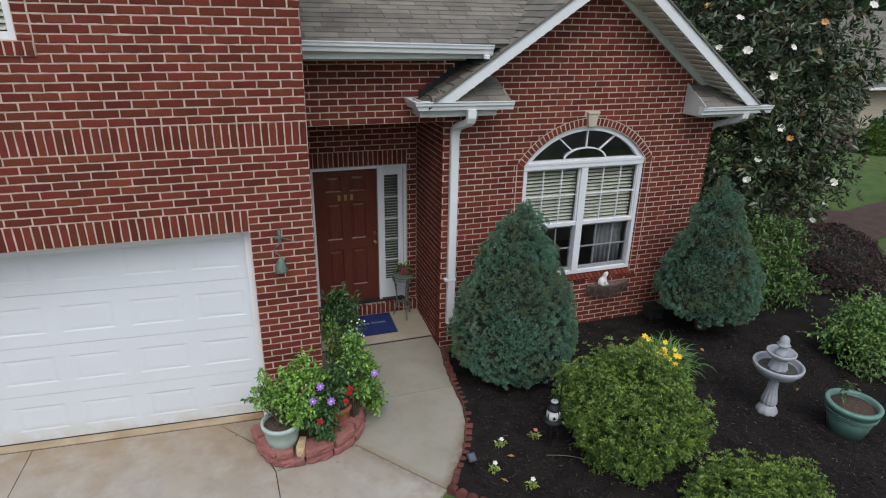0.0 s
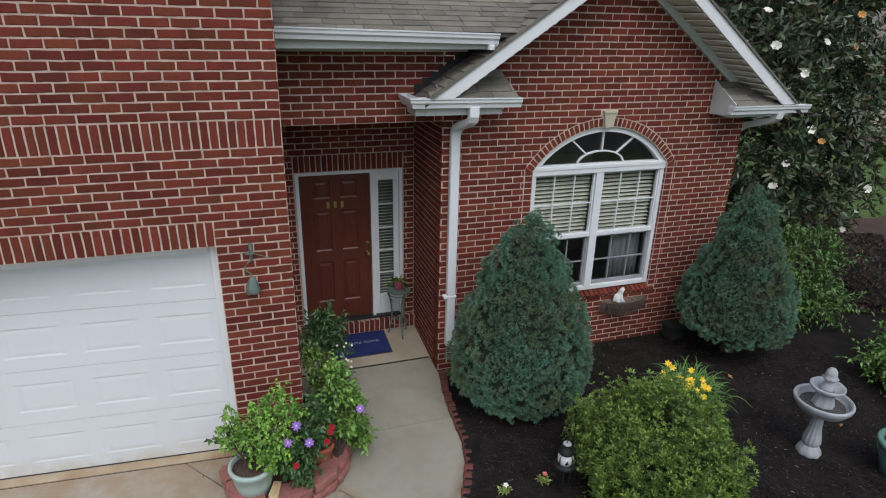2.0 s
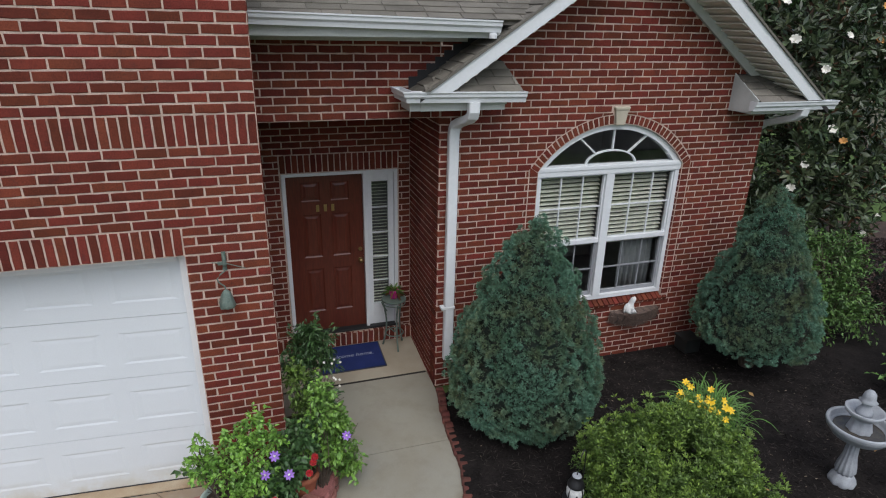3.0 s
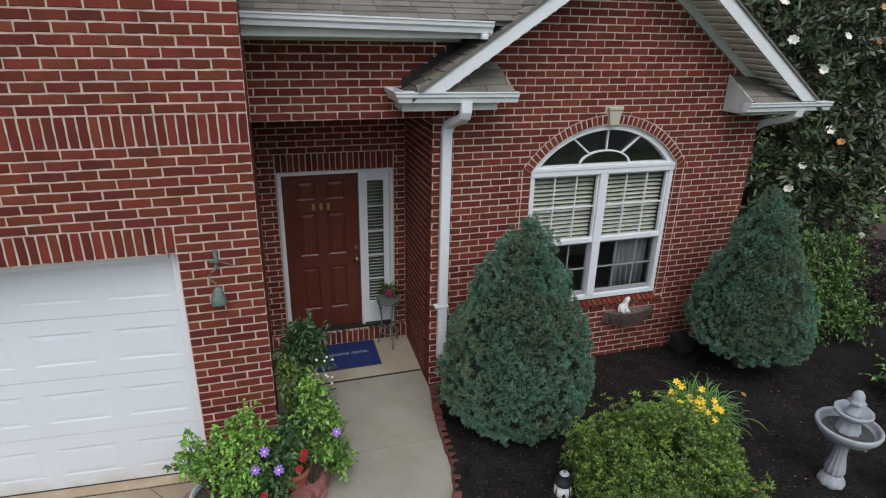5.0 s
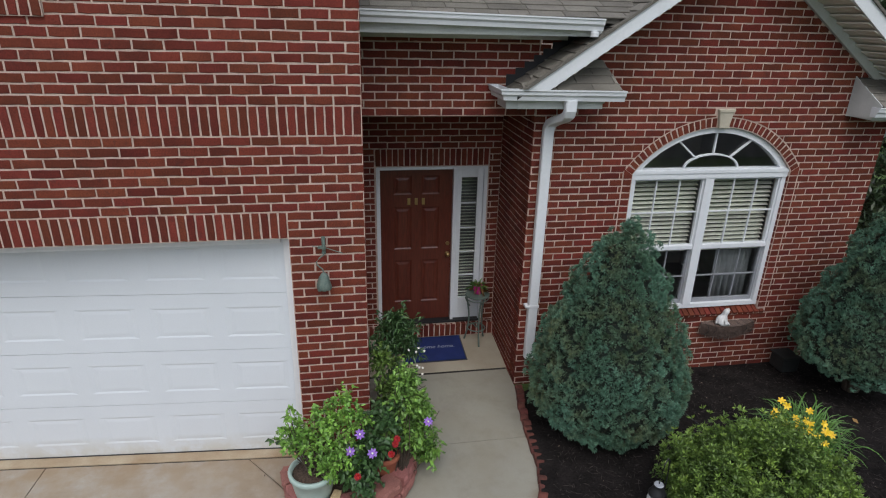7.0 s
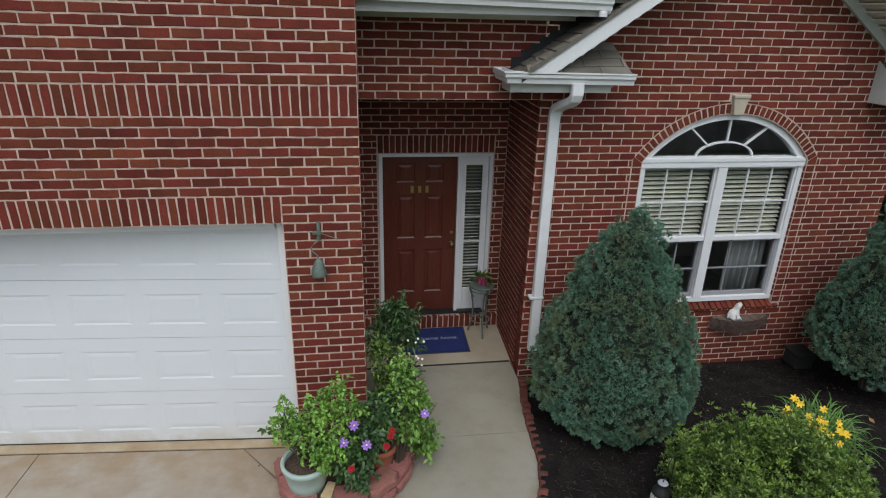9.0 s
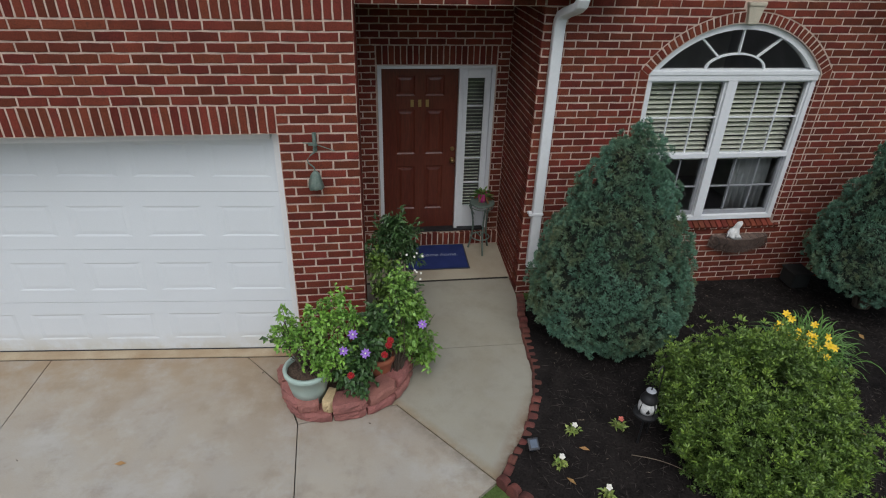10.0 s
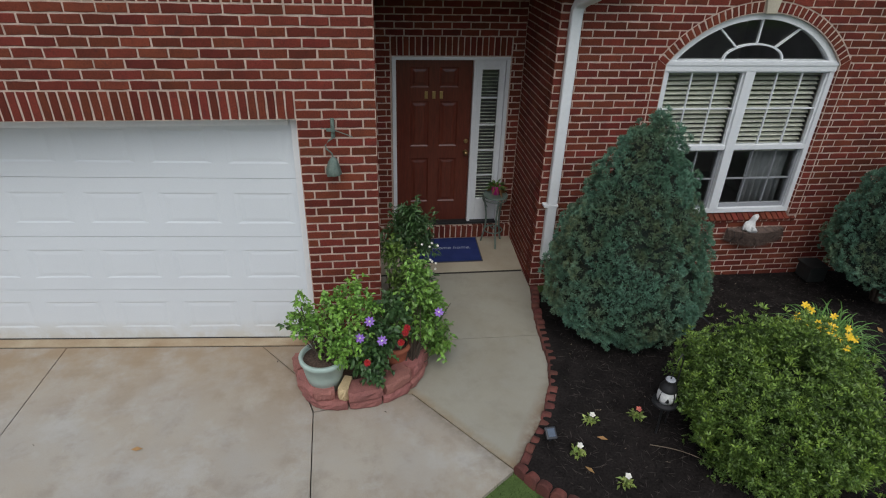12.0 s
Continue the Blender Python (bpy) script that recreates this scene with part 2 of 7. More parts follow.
M["violet"] = material("violet_petal", (0.25, 0.11, 0.50), (0.34, 0.19, 0.56), rough=0.5, scale=60, bump=0, vary=0.1)
M["red_petal"] = material("red_petal", (0.33, 0.010, 0.014), rough=0.5, bump=0, vary=0.2)
M["coral_petal"] = material("coral_petal", (0.75, 0.22, 0.16), rough=0.5, bump=0, vary=0.2)
M["dead_leaf"] = material("dead_leaf", (0.38, 0.22, 0.08), (0.28, 0.15, 0.06), rough=0.7, scale=30, bump=0, vary=0.25)
M["strand"] = material("bark_fibre", (0.062, 0.050, 0.043), (0.032, 0.026, 0.023), rough=0.9, scale=8, bump=0, vary=0.5)
M["straw"] = material("dry_twig", (0.30, 0.24, 0.17), rough=0.9, bump=0, vary=0.3)
M["black_metal"] = material("black_metal", (0.03, 0.03, 0.032), rough=0.5, metal=0.4)
M["plastic"] = material("dark_plastic", (0.03, 0.032, 0.04), rough=0.4)
M["solar"] = material("solar_cell", (0.10, 0.13, 0.18), rough=0.15, bump=0)
M["siding"] = material("beige_siding", (0.50, 0.45, 0.33), (0.42, 0.38, 0.28), rough=0.6, bump=0.05)
M["statue_white"] = material("white_plaster", (0.72, 0.72, 0.71), (0.5, 0.5, 0.5), rough=0.7, scale=25)


# ---- small builders ----
def mesh(name, bm, mat, smooth=False):
    me = bpy.data.meshes.new(name)
    bm.normal_update()
    bm.to_mesh(me)
    bm.free()
    me.materials.append(mat)
    if smooth:
        me.shade_smooth()
    return me


def part(name, bm, mat, parent=None, label="", smooth=False):
    ob = new(name, mesh(name, bm, mat, smooth))
    if parent:
        ob.parent = parent
        ob.matrix_parent_inverse = parent.matrix_basis.inverted()
    if label:
        ob["label"] = label
    return ob


def thing(name, at, label, category, group="", kind=""):
    ob = new(name)
    ob.empty_display_size = 0.1
    ob.matrix_basis = Matrix.Translation(at)
    return tagged(ob, label, category, group, kind)


def box(bm, x0, x1, y0, y1, z0, z1, m=None, bevel=0.0):
    vs = [bm.verts.new((x, y, z)) for z in (z0, z1) for y in (y0, y1) for x in (x0, x1)]
    if m is not None:
        for v in vs:
            v.co = m @ v.co
    fs = [bm.faces.new([vs[i] for i in q]) for q in ((0, 2, 3, 1), (4, 5, 7, 6), (0, 1, 5, 4), (2, 6, 7, 3), (0, 4, 6, 2), (1, 3, 7, 5))]
    if bevel:
        es = {e for f in fs for e in f.edges}
        bmesh.ops.bevel(bm, geom=list(es), offset=bevel, segments=2, affect="EDGES", profile=0.6)
    return vs


def boxes(*spec, bevel=0.0):
    bm = bmesh.new()
    for s in spec:
        box(bm, *s, bevel=bevel)
    return bm


def prism(bm, pts, y0, y1):
    """A polygon in x and z, given counter-clockwise as seen from -y, drawn out from y0 to y1."""
    a = [bm.verts.new((x, y0, z)) for x, z in pts]
    b = [bm.verts.new((x, y1, z)) for x, z in pts]
    bm.faces.new(a)
    bm.faces.new(b[::-1])
    k = len(pts)
    for i in range(k):
        bm.faces.new((a[i], b[i], b[(i + 1) % k], a[(i + 1) % k]))


def lathe(bm, profile, cx=0, cy=0, seg=32, wave=None):
    """Turns a profile of (radius, z) round a vertical axis. wave(angle, k): a factor for the radius."""
    rings = []
    for k, (r, z) in enumerate(profile):
        ring = []
        for i in range(seg):
            a = 2 * math.pi * i / seg
            f = wave(a, k) if wave else 1
            ring.append(bm.verts.new((cx + r * f * math.cos(a), cy + r * f * math.sin(a), z)))
        rings.append(ring)
    for r0, r1 in zip(rings, rings[1:]):
        for i in range(seg):
            j = (i + 1) % seg
            bm.faces.new((r0[i], r0[j], r1[j], r1[i]))
    bm.faces.new(rings[0][::-1])
    bm.faces.new(rings[-1])
    return bm


def tube(bm, pts, radius, seg=8, taper=None):
    """A round bar along points; taper: the radius at its end."""
    pts = [Vector(p) for p in pts]
    rings = []
    for i, p in enumerate(pts):
        d = (pts[min(i + 1, len(pts) - 1)] - pts[max(i - 1, 0)]).normalized()
        up = Vector((0, 0, 1)) if abs(d.z) < 0.95 else Vector((1, 0, 0))
        u = d.cross(up).normalized()
        v = d.cross(u)
        r = radius if taper is None else radius + (taper - radius) * i / (len(pts) - 1)
        rings.append([bm.verts.new(p + r * (math.cos(2 * math.pi * k / seg) * u + math.sin(2 * math.pi * k / seg) * v)) for k in range(seg)])
    for r0, r1 in zip(rings, rings[1:]):
        for k in range(seg):
            bm.faces.new((r0[k], r0[(k + 1) % seg], r1[(k + 1) % seg], r1[k]))
    bm.faces.new(rings[0])
    bm.faces.new(rings[-1][::-1])
    return bm


def arc(p, q, bend, k=8):
    p, q, bend = Vector(p), Vector(q), Vector(bend)
    return [p.lerp(q, i / k) + bend * math.sin(math.pi * i / k) for i in range(k + 1)]


# ---- plan ----
C = 0.0725                     # brick course
XC = 0.012                     # corner of the garage wing
GX0, GX1, GTOP = -5.46, -0.58, 2.1795   # garage opening
YG, YD = 1.1, 2.22             # gable front, entry door wall
XW, XE = 1.70, 5.66            # gable front, from corner to corner
RIDGE = 3.676
WX0, WX1, WZ0, WSP = 2.80, 4.62, 0.725, 2.345   # arched window
WCX = (WX0 + WX1) / 2
RISE = 0.475
ARC = ((WX1 - WX0) ** 2 / 4 + RISE ** 2) / (2 * RISE)
ACZ = WSP + RISE - ARC
RING = 0.105
PORCH, PORCH_FALL = -0.042, 0.065   # porch slab at the door step, and its fall towards the walk
EDGE = 1.42                     # where the porch slab ends


def roof_z(x):
    """Top of the gable roof over x, on its rake."""
    return 3.225 + 0.681 * (x - 1.43) if x < RIDGE else 3.095 + 0.73 * (5.95 - x)


def arch_z(x, r=ARC):
    d = r * r - (x - WCX) ** 2
    return ACZ + math.sqrt(d) if d > 0 else WSP


def ground_z(x, y):
    """Bed of mulch: low at the wall, mounded towards the middle."""
    z = 0.02 + 0.10 * math.exp(-((x - 4.2) ** 2 + (y + 1.6) ** 2) / 3.0)
    z -= 0.11 * max(0.0, min(1.0, (y - 0.2) / 0.9))
    z -= 0.05 * max(0.0, min(1.0, (y + 0.4) / 1.0)) * max(0.0, min(1.0, (2.3 - x) / 0.5))
    return z + 0.02 * noise.noise((x * 1.7, y * 1.7, 3.1))


def walk_z(x, y):
    return 0.0 if y < -0.7 else -0.047 * (y + 0.7)


def porch_z(y):
    """Top of the porch slab, which falls towards the walk."""
    return PORCH - PORCH_FALL * (2.15 - y)


# ---- walls (mortar backing; the bricks are laid at the end) ----
def structure(name, bm, mat, label, category="wall"):
    return tagged(part(name, bm, mat), label, category, kind="structure")


T = 0.25
bm = boxes((GX0 - 0.7, GX0, 0, T, -0.1, GTOP), (GX1, XC, 0, T, -0.1, GTOP), (GX0 - 0.7, XC, 0, T, GTOP, 3.87),
           (GX0 - 0.7, -3.02, 0, T, 3.87, 5.25), (-2.10, XC, 0, T, 3.87, 5.25), (GX0 - 0.7, XC, 0, T, 5.25, 5.7))
wall_garage = structure("wall_garage", bm, M["mortar"], "red brick garage front wall with two soldier courses")
wall_garage_side = structure("wall_garage_side", boxes((XC - T, XC, T, 6.0, -0.3, 5.7)), M["mortar"], "red brick side wall of the garage wing")
bm = bmesh.new()
# entry header and gable front, in upright strips round the window
box(bm, XC, XW, YG, YG + 0.2, 2.946, 3.80)
xs = [XW + 0.004, 2.0, 2.4, WX0] + [WX0 + (WX1 - WX0) * i / 24 for i in range(1, 24)] + [WX1, 5.0, 5.3, XE - 0.004]
for a, b in zip(xs, xs[1:]):
    ta, tb = roof_z(a) - 0.2, roof_z(b) - 0.2
    if WX0 - 1e-6 <= a < WX1 - 1e-6:
        prism(bm, [(a, -0.2), (b, -0.2), (b, WZ0 - 0.11), (a, WZ0 - 0.11)], YG, YG + 0.2)
        prism(bm, [(a, WZ0 - 0.11), (b, WZ0 - 0.11), (b, WZ0), (a, WZ0)], YG + 0.088, YG + 0.2)
        za, zb = arch_z(max(a, WX0 + 1e-4)), arch_z(min(b, WX1 - 1e-4))
        prism(bm, [(a, za), (b, zb), (b, tb), (a, ta)], YG, YG + 0.2)
    else:
        prism(bm, [(a, -0.2), (b, -0.2), (b, tb), (a, ta)], YG, YG + 0.2)
wall_gable = structure("wall_gable", bm, M["mortar"], "red brick gable front wall with an arched window opening")
wall_entry_side = structure("wall_entry_side", boxes((XW, XW + 0.2, YG + 0.2, YD + 0.2, -0.3, 2.95)), M["mortar"], "red brick side wall of the recessed entry")
DX0, DX1, DTOP = 0.223, 1.534, 2.186
bm = boxes((XC, DX0, YD, YD + 0.2, -0.3, DTOP), (DX1, XW, YD, YD + 0.2, -0.3, DTOP), (XC, XW, YD, YD + 0.2, DTOP, 2.95))
wall_entry = structure("wall_entry", bm, M["mortar"], "red brick wall round the entry door")
structure("wall_east", boxes((XE - 0.2, XE, YG + 0.2, 9.0, -0.2, 3.2)), M["mortar"], "plain brick side wall of the house")
structure("wall_back", boxes((GX0 - 0.7, XE, 9.0, 9.2, -0.2, 3.8)), M["mortar"], "plain back wall of the house")
structure("wall_west", boxes((GX0 - 0.7, GX0 - 0.5, T, 9.0, -0.2, 5.7)), M["mortar"], "plain side wall of the garage wing")
structure("entry_ceiling", boxes((XC, XW, YG + 0.2, YD, 2.95, 3.0)), M["soffit"], "plain painted ceiling of the entry recess", "ceiling")
structure("garage_roof", boxes((GX0 - 0.9, XC, 0.05, 9.0, 5.7, 5.8)), M["shingle"], "flat closing roof of the garage wing", "roof")

# ---- roofs ----
Y0 = 0.68       # rake plane
EY, EZ, MS = 0.72, 3.84, 0.45   # eave of the main roof: place, height, slope


def main_z(y):
    return EZ + MS * (y - EY)


def valley_y(x):
    return EY + (roof_z(x) - EZ) / MS


bm = bmesh.new()
# deck of the gable roof: a left slope that stops at the entry wall below the main eave and at the valley above it
def deck(bm, pts, thick):
    a = [bm.verts.new(p) for p in pts]
    b = [bm.verts.new((p[0], p[1], p[2] - thick)) for p in pts]
    bm.faces.new(a)
    bm.faces.new(b[::-1])
    for i in range(len(pts)):
        j = (i + 1) % len(pts)
        bm.faces.new((a[i], b[i], b[j], a[j]))


xl, xr = 1.39, 6.10
xm = 1.43 + (EZ - 3.225) / 0.681
deck(bm, [(xl, Y0, roof_z(xl)), (RIDGE, Y0, roof_z(RIDGE)), (RIDGE, valley_y(RIDGE), roof_z(RIDGE)), (xm, EY, EZ), (xm, YG, EZ), (xl, YG, roof_z(xl))], 0.05)
deck(bm, [(RIDGE, Y0, roof_z(RIDGE)), (xr, Y0, roof_z(xr)), (xr, 8.0, roof_z(xr)), (RIDGE, 8.0, roof_z(RIDGE))], 0.05)
gable_roof = tagged(part("gable_roof", bm, M["felt_shade"]), "grey-brown asphalt shingle gable roof", "roof", kind="structure")
bm = bmesh.new()
deck(bm, [(XC, EY, EZ), (xm, EY, EZ), (RIDGE, valley_y(RIDGE), roof_z(RIDGE)), (RIDGE, 8.0, main_z(8.0)), (XC, 8.0, main_z(8.0))], 0.05)
main_roof = tagged(part("main_roof", bm, M["shingle"]), "weathered grey-brown asphalt shingle main roof", "roof", kind="structure")

# soffit, fascia and frieze along the main eave
structure("eave_soffit", boxes((XC, 2.0, EY + 0.02, YG, EZ - 0.15, EZ - 0.13)), M["soffit"], "pale vinyl soffit under the main eave", "soffit")
structure("eave_fascia", boxes((XC, 2.12, EY - 0.005, EY + 0.02, EZ - 0.16, EZ - 0.03)), M["trim_grey"], "white fascia board of the main eave", "trim")
structure("eave_frieze", boxes((XC, 1.95, YG - 0.03, YG - 0.004, EZ - 0.205, EZ - 0.15)), M["trim_grey"], "pale frieze board under the main eave", "trim")

# rakes: fascia boards, sloping soffits and friezes
ZL, ZR = 3.225, 3.075
for side, x0, x1 in (("left", 1.72, RIDGE), ("right", RIDGE, 5.70)):
    bm = bmesh.new()
    z0, z1 = roof_z(x0 if side == "left" else x0 + 1e-6), roof_z(x1 if side == "right" else x1 - 1e-6)
    d = 0.155
    if side == "left":
        xa, xb, zz = 1.43 + (ZL + 0.012 - 3.225) / 0.681, 1.43 + (ZL + 0.012 + d - 3.225) / 0.681, ZL + 0.012
        prism(bm, [(xa, zz), (xb, zz), (x1, z1 - d), (x1, z1 - 0.02)], Y0 - 0.03, Y0 - 0.005)
        edge = [(xa - 0.02, zz + 0.004), (xa + 0.02, zz + 0.006), (x1, z1 - 0.016), (x1, z1 + 0.012)]
    else:
        xa, xb, zz = 5.95 - (ZR + 0.012 - 3.095) / 0.73, 5.95 - (ZR + 0.012 + d - 3.095) / 0.73, ZR + 0.012
        prism(bm, [(x0, z0 - d), (xb, zz), (xa, zz), (x0, z0 - 0.02)], Y0 - 0.03, Y0 - 0.005)
        edge = [(x0, z0 - 0.016), (xa - 0.02, zz + 0.006), (xa + 0.02, zz + 0.004), (x0, z0 + 0.012)]
    structure("rake_board_" + side, bm, M["white"], "white rake board along the gable", "trim")
    bm = bmesh.new()
    prism(bm, edge, Y0 - 0.048, Y0 - 0.004)
    structure("rake_edge_" + side, bm, M["shingle"], "dark shingle edge overhanging the rake board", "roof edge")
    bm = bmesh.new()
    n = 22
    for i in range(n):
        a, b = x0 + (x1 - x0) * i / n, x0 + (x1 - x0) * (i + 0.94) / n
        za, zb = roof_z(a + 1e-6) - 0.175, roof_z(b - 1e-6) - 0.15
        prism(bm, [(a, za), (b, zb), (b, zb + 0.012), (a, za + 0.012)], Y0 - 0.004, YG - 0.03)
    prism(bm, [(x0, z0 - 0.138), (x1, z1 - 0.138), (x1, z1 - 0.13), (x0, z0 - 0.13)], Y0, YG)
    structure("rake_soffit_" + side, bm, M["soffit"], "ribbed cream vinyl soffit under the gable rake", "soffit")
    bm = bmesh.new()
    prism(bm, [(x0, z0 - 0.26), (x1, z1 - 0.26), (x1, z1 - 0.15), (x0, z0 - 0.15)], YG - 0.04, YG - 0.006)
    structure("rake_frieze_" + side, bm, M["trim_grey"], "pale frieze board under the gable rake", "trim")


# cornice returns: a white box, a small shingled slope over it
def cornice_return(x0, x1, z, flip):
    t = thing("cornice_return", (x0, YG, z - 0.25), "white boxed cornice return with a small shingled roof", "cornice", "cornice returns", "structure")
    bi, bo = (x0 + 0.12, x1 - 0.16) if not flip else (x0 + 0.02, x1 - 0.1)
    bm = bmesh.new()
    box(bm, bi, bo, Y0 + 0.09, YG - 0.006, z - (0.17 if not flip else 0.14), z - 0.09, bevel=0.004)
    part("return_box", bm, M["trim_grey"], t)
    bm = bmesh.new()
    zt = z + 0.25
    a = x0 + 0.10 if not flip else x0 + 0.028
    b = x1 - 0.02 if not flip else x1 - 0.14
    ta, tb = (1.80, b - 0.07) if not flip else (a - 0.02, 5.60)
    deck(bm, [(a, Y0 + 0.0, z), (b, Y0 + 0.0, z), (tb, YG - 0.006, zt), (ta, YG - 0.006, zt)], 0.03)
    part("return_roof", bm, M["felt_shade"], t, "grey-brown shingles on a small slope")
    bm = bmesh.new()
    e = bo if not flip else bi
    a = [(e, Y0 + 0.09, z - 0.12), (e, YG - 0.006, z - 0.14), (e, YG - 0.006, zt + (0.012 if flip else -0.03)), (e, Y0 + 0.01, z + (0.014 if flip else -0.03))]
    vs = [bm.verts.new(p) for p in a]
    ws = [bm.verts.new((p[0] + (0.012 if not flip else -0.012), p[1], p[2])) for p in a]
    bm.faces.new(vs)
    bm.faces.new(ws[::-1])
    for i in range(4):
        bm.faces.new((vs[i], ws[i], ws[(i + 1) % 4], vs[(i + 1) % 4]))
    bmesh.ops.recalc_face_normals(bm, faces=bm.faces[:])
    part("end_board", bm, M["trim_grey"], t)
    return t


cornice_return(1.30, 2.39, ZL, False)
cornice_return(5.10, 6.10, ZR, True)


def gutter_corner(p, c, q, label):
    """Two troughs meeting in a mitred outer corner: p to c faces -x, c to q faces -y."""
    prof = [(0.0, 0.0), (0.0, -0.095), (0.065, -0.095), (0.072, -0.06), (0.092, -0.042), (0.095, -0.014), (0.105, -0.008), (0.105, 0.004), (0.094, 0.004), (0.088, -0.012), (0.084, -0.038), (0.063, -0.056), (0.058, -0.087), (0.008, -0.087), (0.008, 0.0)]
    bm = bmesh.new()
    rings = []
    for at, out in ((p, (-1, 0)), (c, (-1, -1)), (q, (0, -1))):
        rings.append([bm.verts.new((at[0] + out[0] * u, at[1] + out[1] * u, at[2] + w)) for u, w in prof])
    k = len(prof)
    for a, b in zip(rings, rings[1:]):
        for i in range(k):
            bm.faces.new((a[i], a[(i + 1) % k], b[(i + 1) % k], b[i]))
    for at, out, s in ((p, (-1, 0), (0, -0.003)), (q, (0, -1), (-0.003, 0))):
        vs = [bm.verts.new((at[0] + out[0] * u, at[1] + out[1] * u, at[2] + w)) for u, w in prof[:8]]
        ws = [bm.verts.new((v.co.x + s[0], v.co.y + s[1], v.co.z)) for v in vs]
        bm.faces.new(vs)
        bm.faces.new(ws[::-1])
    bmesh.ops.recalc_face_normals(bm, faces=bm.faces[:])
    return tagged(part("gutter", bm, M["white"]), label, "gutter", kind="structure")


def gutter(p, q, out, label="white aluminium gutter with a moulded lip"):
    """An open K-shaped trough from p to q, its lip towards out."""
    p, q, out = Vector(p), Vector(q), Vector(out).normalized()
    prof = [(0.0, 0.0), (0.0, -0.095), (0.065, -0.095), (0.072, -0.06), (0.092, -0.042), (0.095, -0.014), (0.105, -0.008), (0.105, 0.004), (0.094, 0.004), (0.088, -0.012), (0.084, -0.038), (0.063, -0.056), (0.058, -0.087), (0.008, -0.087), (0.008, 0.0)]
    bm = bmesh.new()
    a = [bm.verts.new(p + out * u + Vector((0, 0, w))) for u, w in prof]
    b = [bm.verts.new(q + out * u + Vector((0, 0, w))) for u, w in prof]
    k = len(prof)
    for i in range(k):
        bm.faces.new((a[i], a[(i + 1) % k], b[(i + 1) % k], b[i]))
    for end in (p, q):
        vs = [bm.verts.new(end + out * u + Vector((0, 0, w))) for u, w in prof[:8]]
        ws = [bm.verts.new(v.co + (q - p).normalized() * 0.003 * (1 if end is p else -1)) for v in vs]
        bm.faces.new(vs)
        bm.faces.new(ws[::-1])
    bmesh.ops.recalc_face_normals(bm, faces=bm.faces[:])
    t = part("gutter", bm, M["white"])
    return tagged(t, label, "gutter", kind="structure")


gutter((XC + 0.003, EY - 0.006, EZ + 0.018), (2.10, EY - 0.006, EZ - 0.018), (0, -1, 0), "white aluminium gutter along the main eave")
gutter_corner((1.32, YG - 0.01, ZL + 0.012), (1.335, Y0 + 0.075, ZL + 0.012), (2.40, Y0 + 0.075, ZL + 0.0), "white aluminium gutter mitred round the cornice return")
gutter((5.06, Y0 + 0.075, ZR), (6.20, Y0 + 0.075, ZR), (0, -1, 0), "white aluminium gutter on the cornice return")
gutter((6.10, 1.0, ZR + 0.012), (6.10, 8.0, ZR + 0.012), (1, 0, 0), "white gutter along the side eave")
structure("side_eave_left", boxes((1.32, XW, Y0 + 0.1, YG - 0.004, ZL - 0.168, ZL - 0.07)), M["trim_grey"], "white boxed side eave", "soffit")
structure("side_eave_right", boxes((XE, 6.10, Y0 + 0.1, 8.0, ZR - 0.12, ZR - 0.09)), M["trim_grey"], "white boxed side eave", "soffit")


def downspout(pts, label):
    """A rectangular pipe along points, with rounded corners."""
    bm = bmesh.new()
    rings = []
    ps = [Vector(p) for p in pts]
    for i, p in enumerate(ps):
        d = (ps[min(i + 1, len(ps) - 1)] - ps[max(i - 1, 0)]).normalized()
        u = Vector((1, 0, 0))
        v = d.cross(u).normalized()
        u = v.cross(d).normalized()
        w, h, c = 0.052, 0.037, 0.009
        rings.append([bm.verts.new(p + u * a + v * b) for a, b in ((-w, -h + c), (-w + c, -h), (w - c, -h), (w, -h + c), (w, h - c), (w - c, h), (-w + c, h), (-w, h - c))])
    for r0, r1 in zip(rings, rings[1:]):
        for k in range(8):
            bm.faces.new((r0[k], r0[(k + 1) % 8], r1[(k + 1) % 8], r1[k]))
    bm.faces.new(rings[0])
    bm.faces.new(rings[-1][::-1])
    bmesh.ops.recalc_face_normals(bm, faces=bm.faces[:])
    t = thing("downspout", pts[-1], label, "downspout", kind="structure")
    part("pipe", bm, M["white"], t)
    return t


ds = downspout([(1.898, 0.71, 3.14), (1.898, 0.71, 3.05), (1.897, 0.73, 3.01), (1.893, 0.79, 2.975), (1.858, 0.96, 2.915), (1.842, 1.03, 2.88), (1.833, 1.048, 2.835), (1.830, 1.052, 2.78), (1.828, 1.052, 0.27)],
               "white rectangular downspout with a bent elbow")
part("strap", boxes((1.735, 1.888, 1.008, 1.090, 0.905, 0.932), bevel=0.003), M["white"], ds)
downspout([(5.80, 0.72, 3.0), (5.80, 0.73, 2.93), (5.795, 0.80, 2.88), (5.77, 0.98, 2.82), (5.74, 1.16, 2.76), (5.722, 1.24, 2.69), (5.715, 1.27, 2.60), (5.715, 1.27, -0.05)], "white rectangular downspout at the house corner")

bm = lathe(bmesh.new(), [(0.03, 0.0), (0.036, -0.012), (0.036, -0.045)], 2.03, EY - 0.06, 14)
for v in bm.verts:
    v.co.z += EZ - 0.115
bmesh.ops.recalc_face_normals(bm, faces=bm.faces[:])
structure("gutter_outlet", bm, M["white"], "short white gutter outlet above the valley", "gutter")



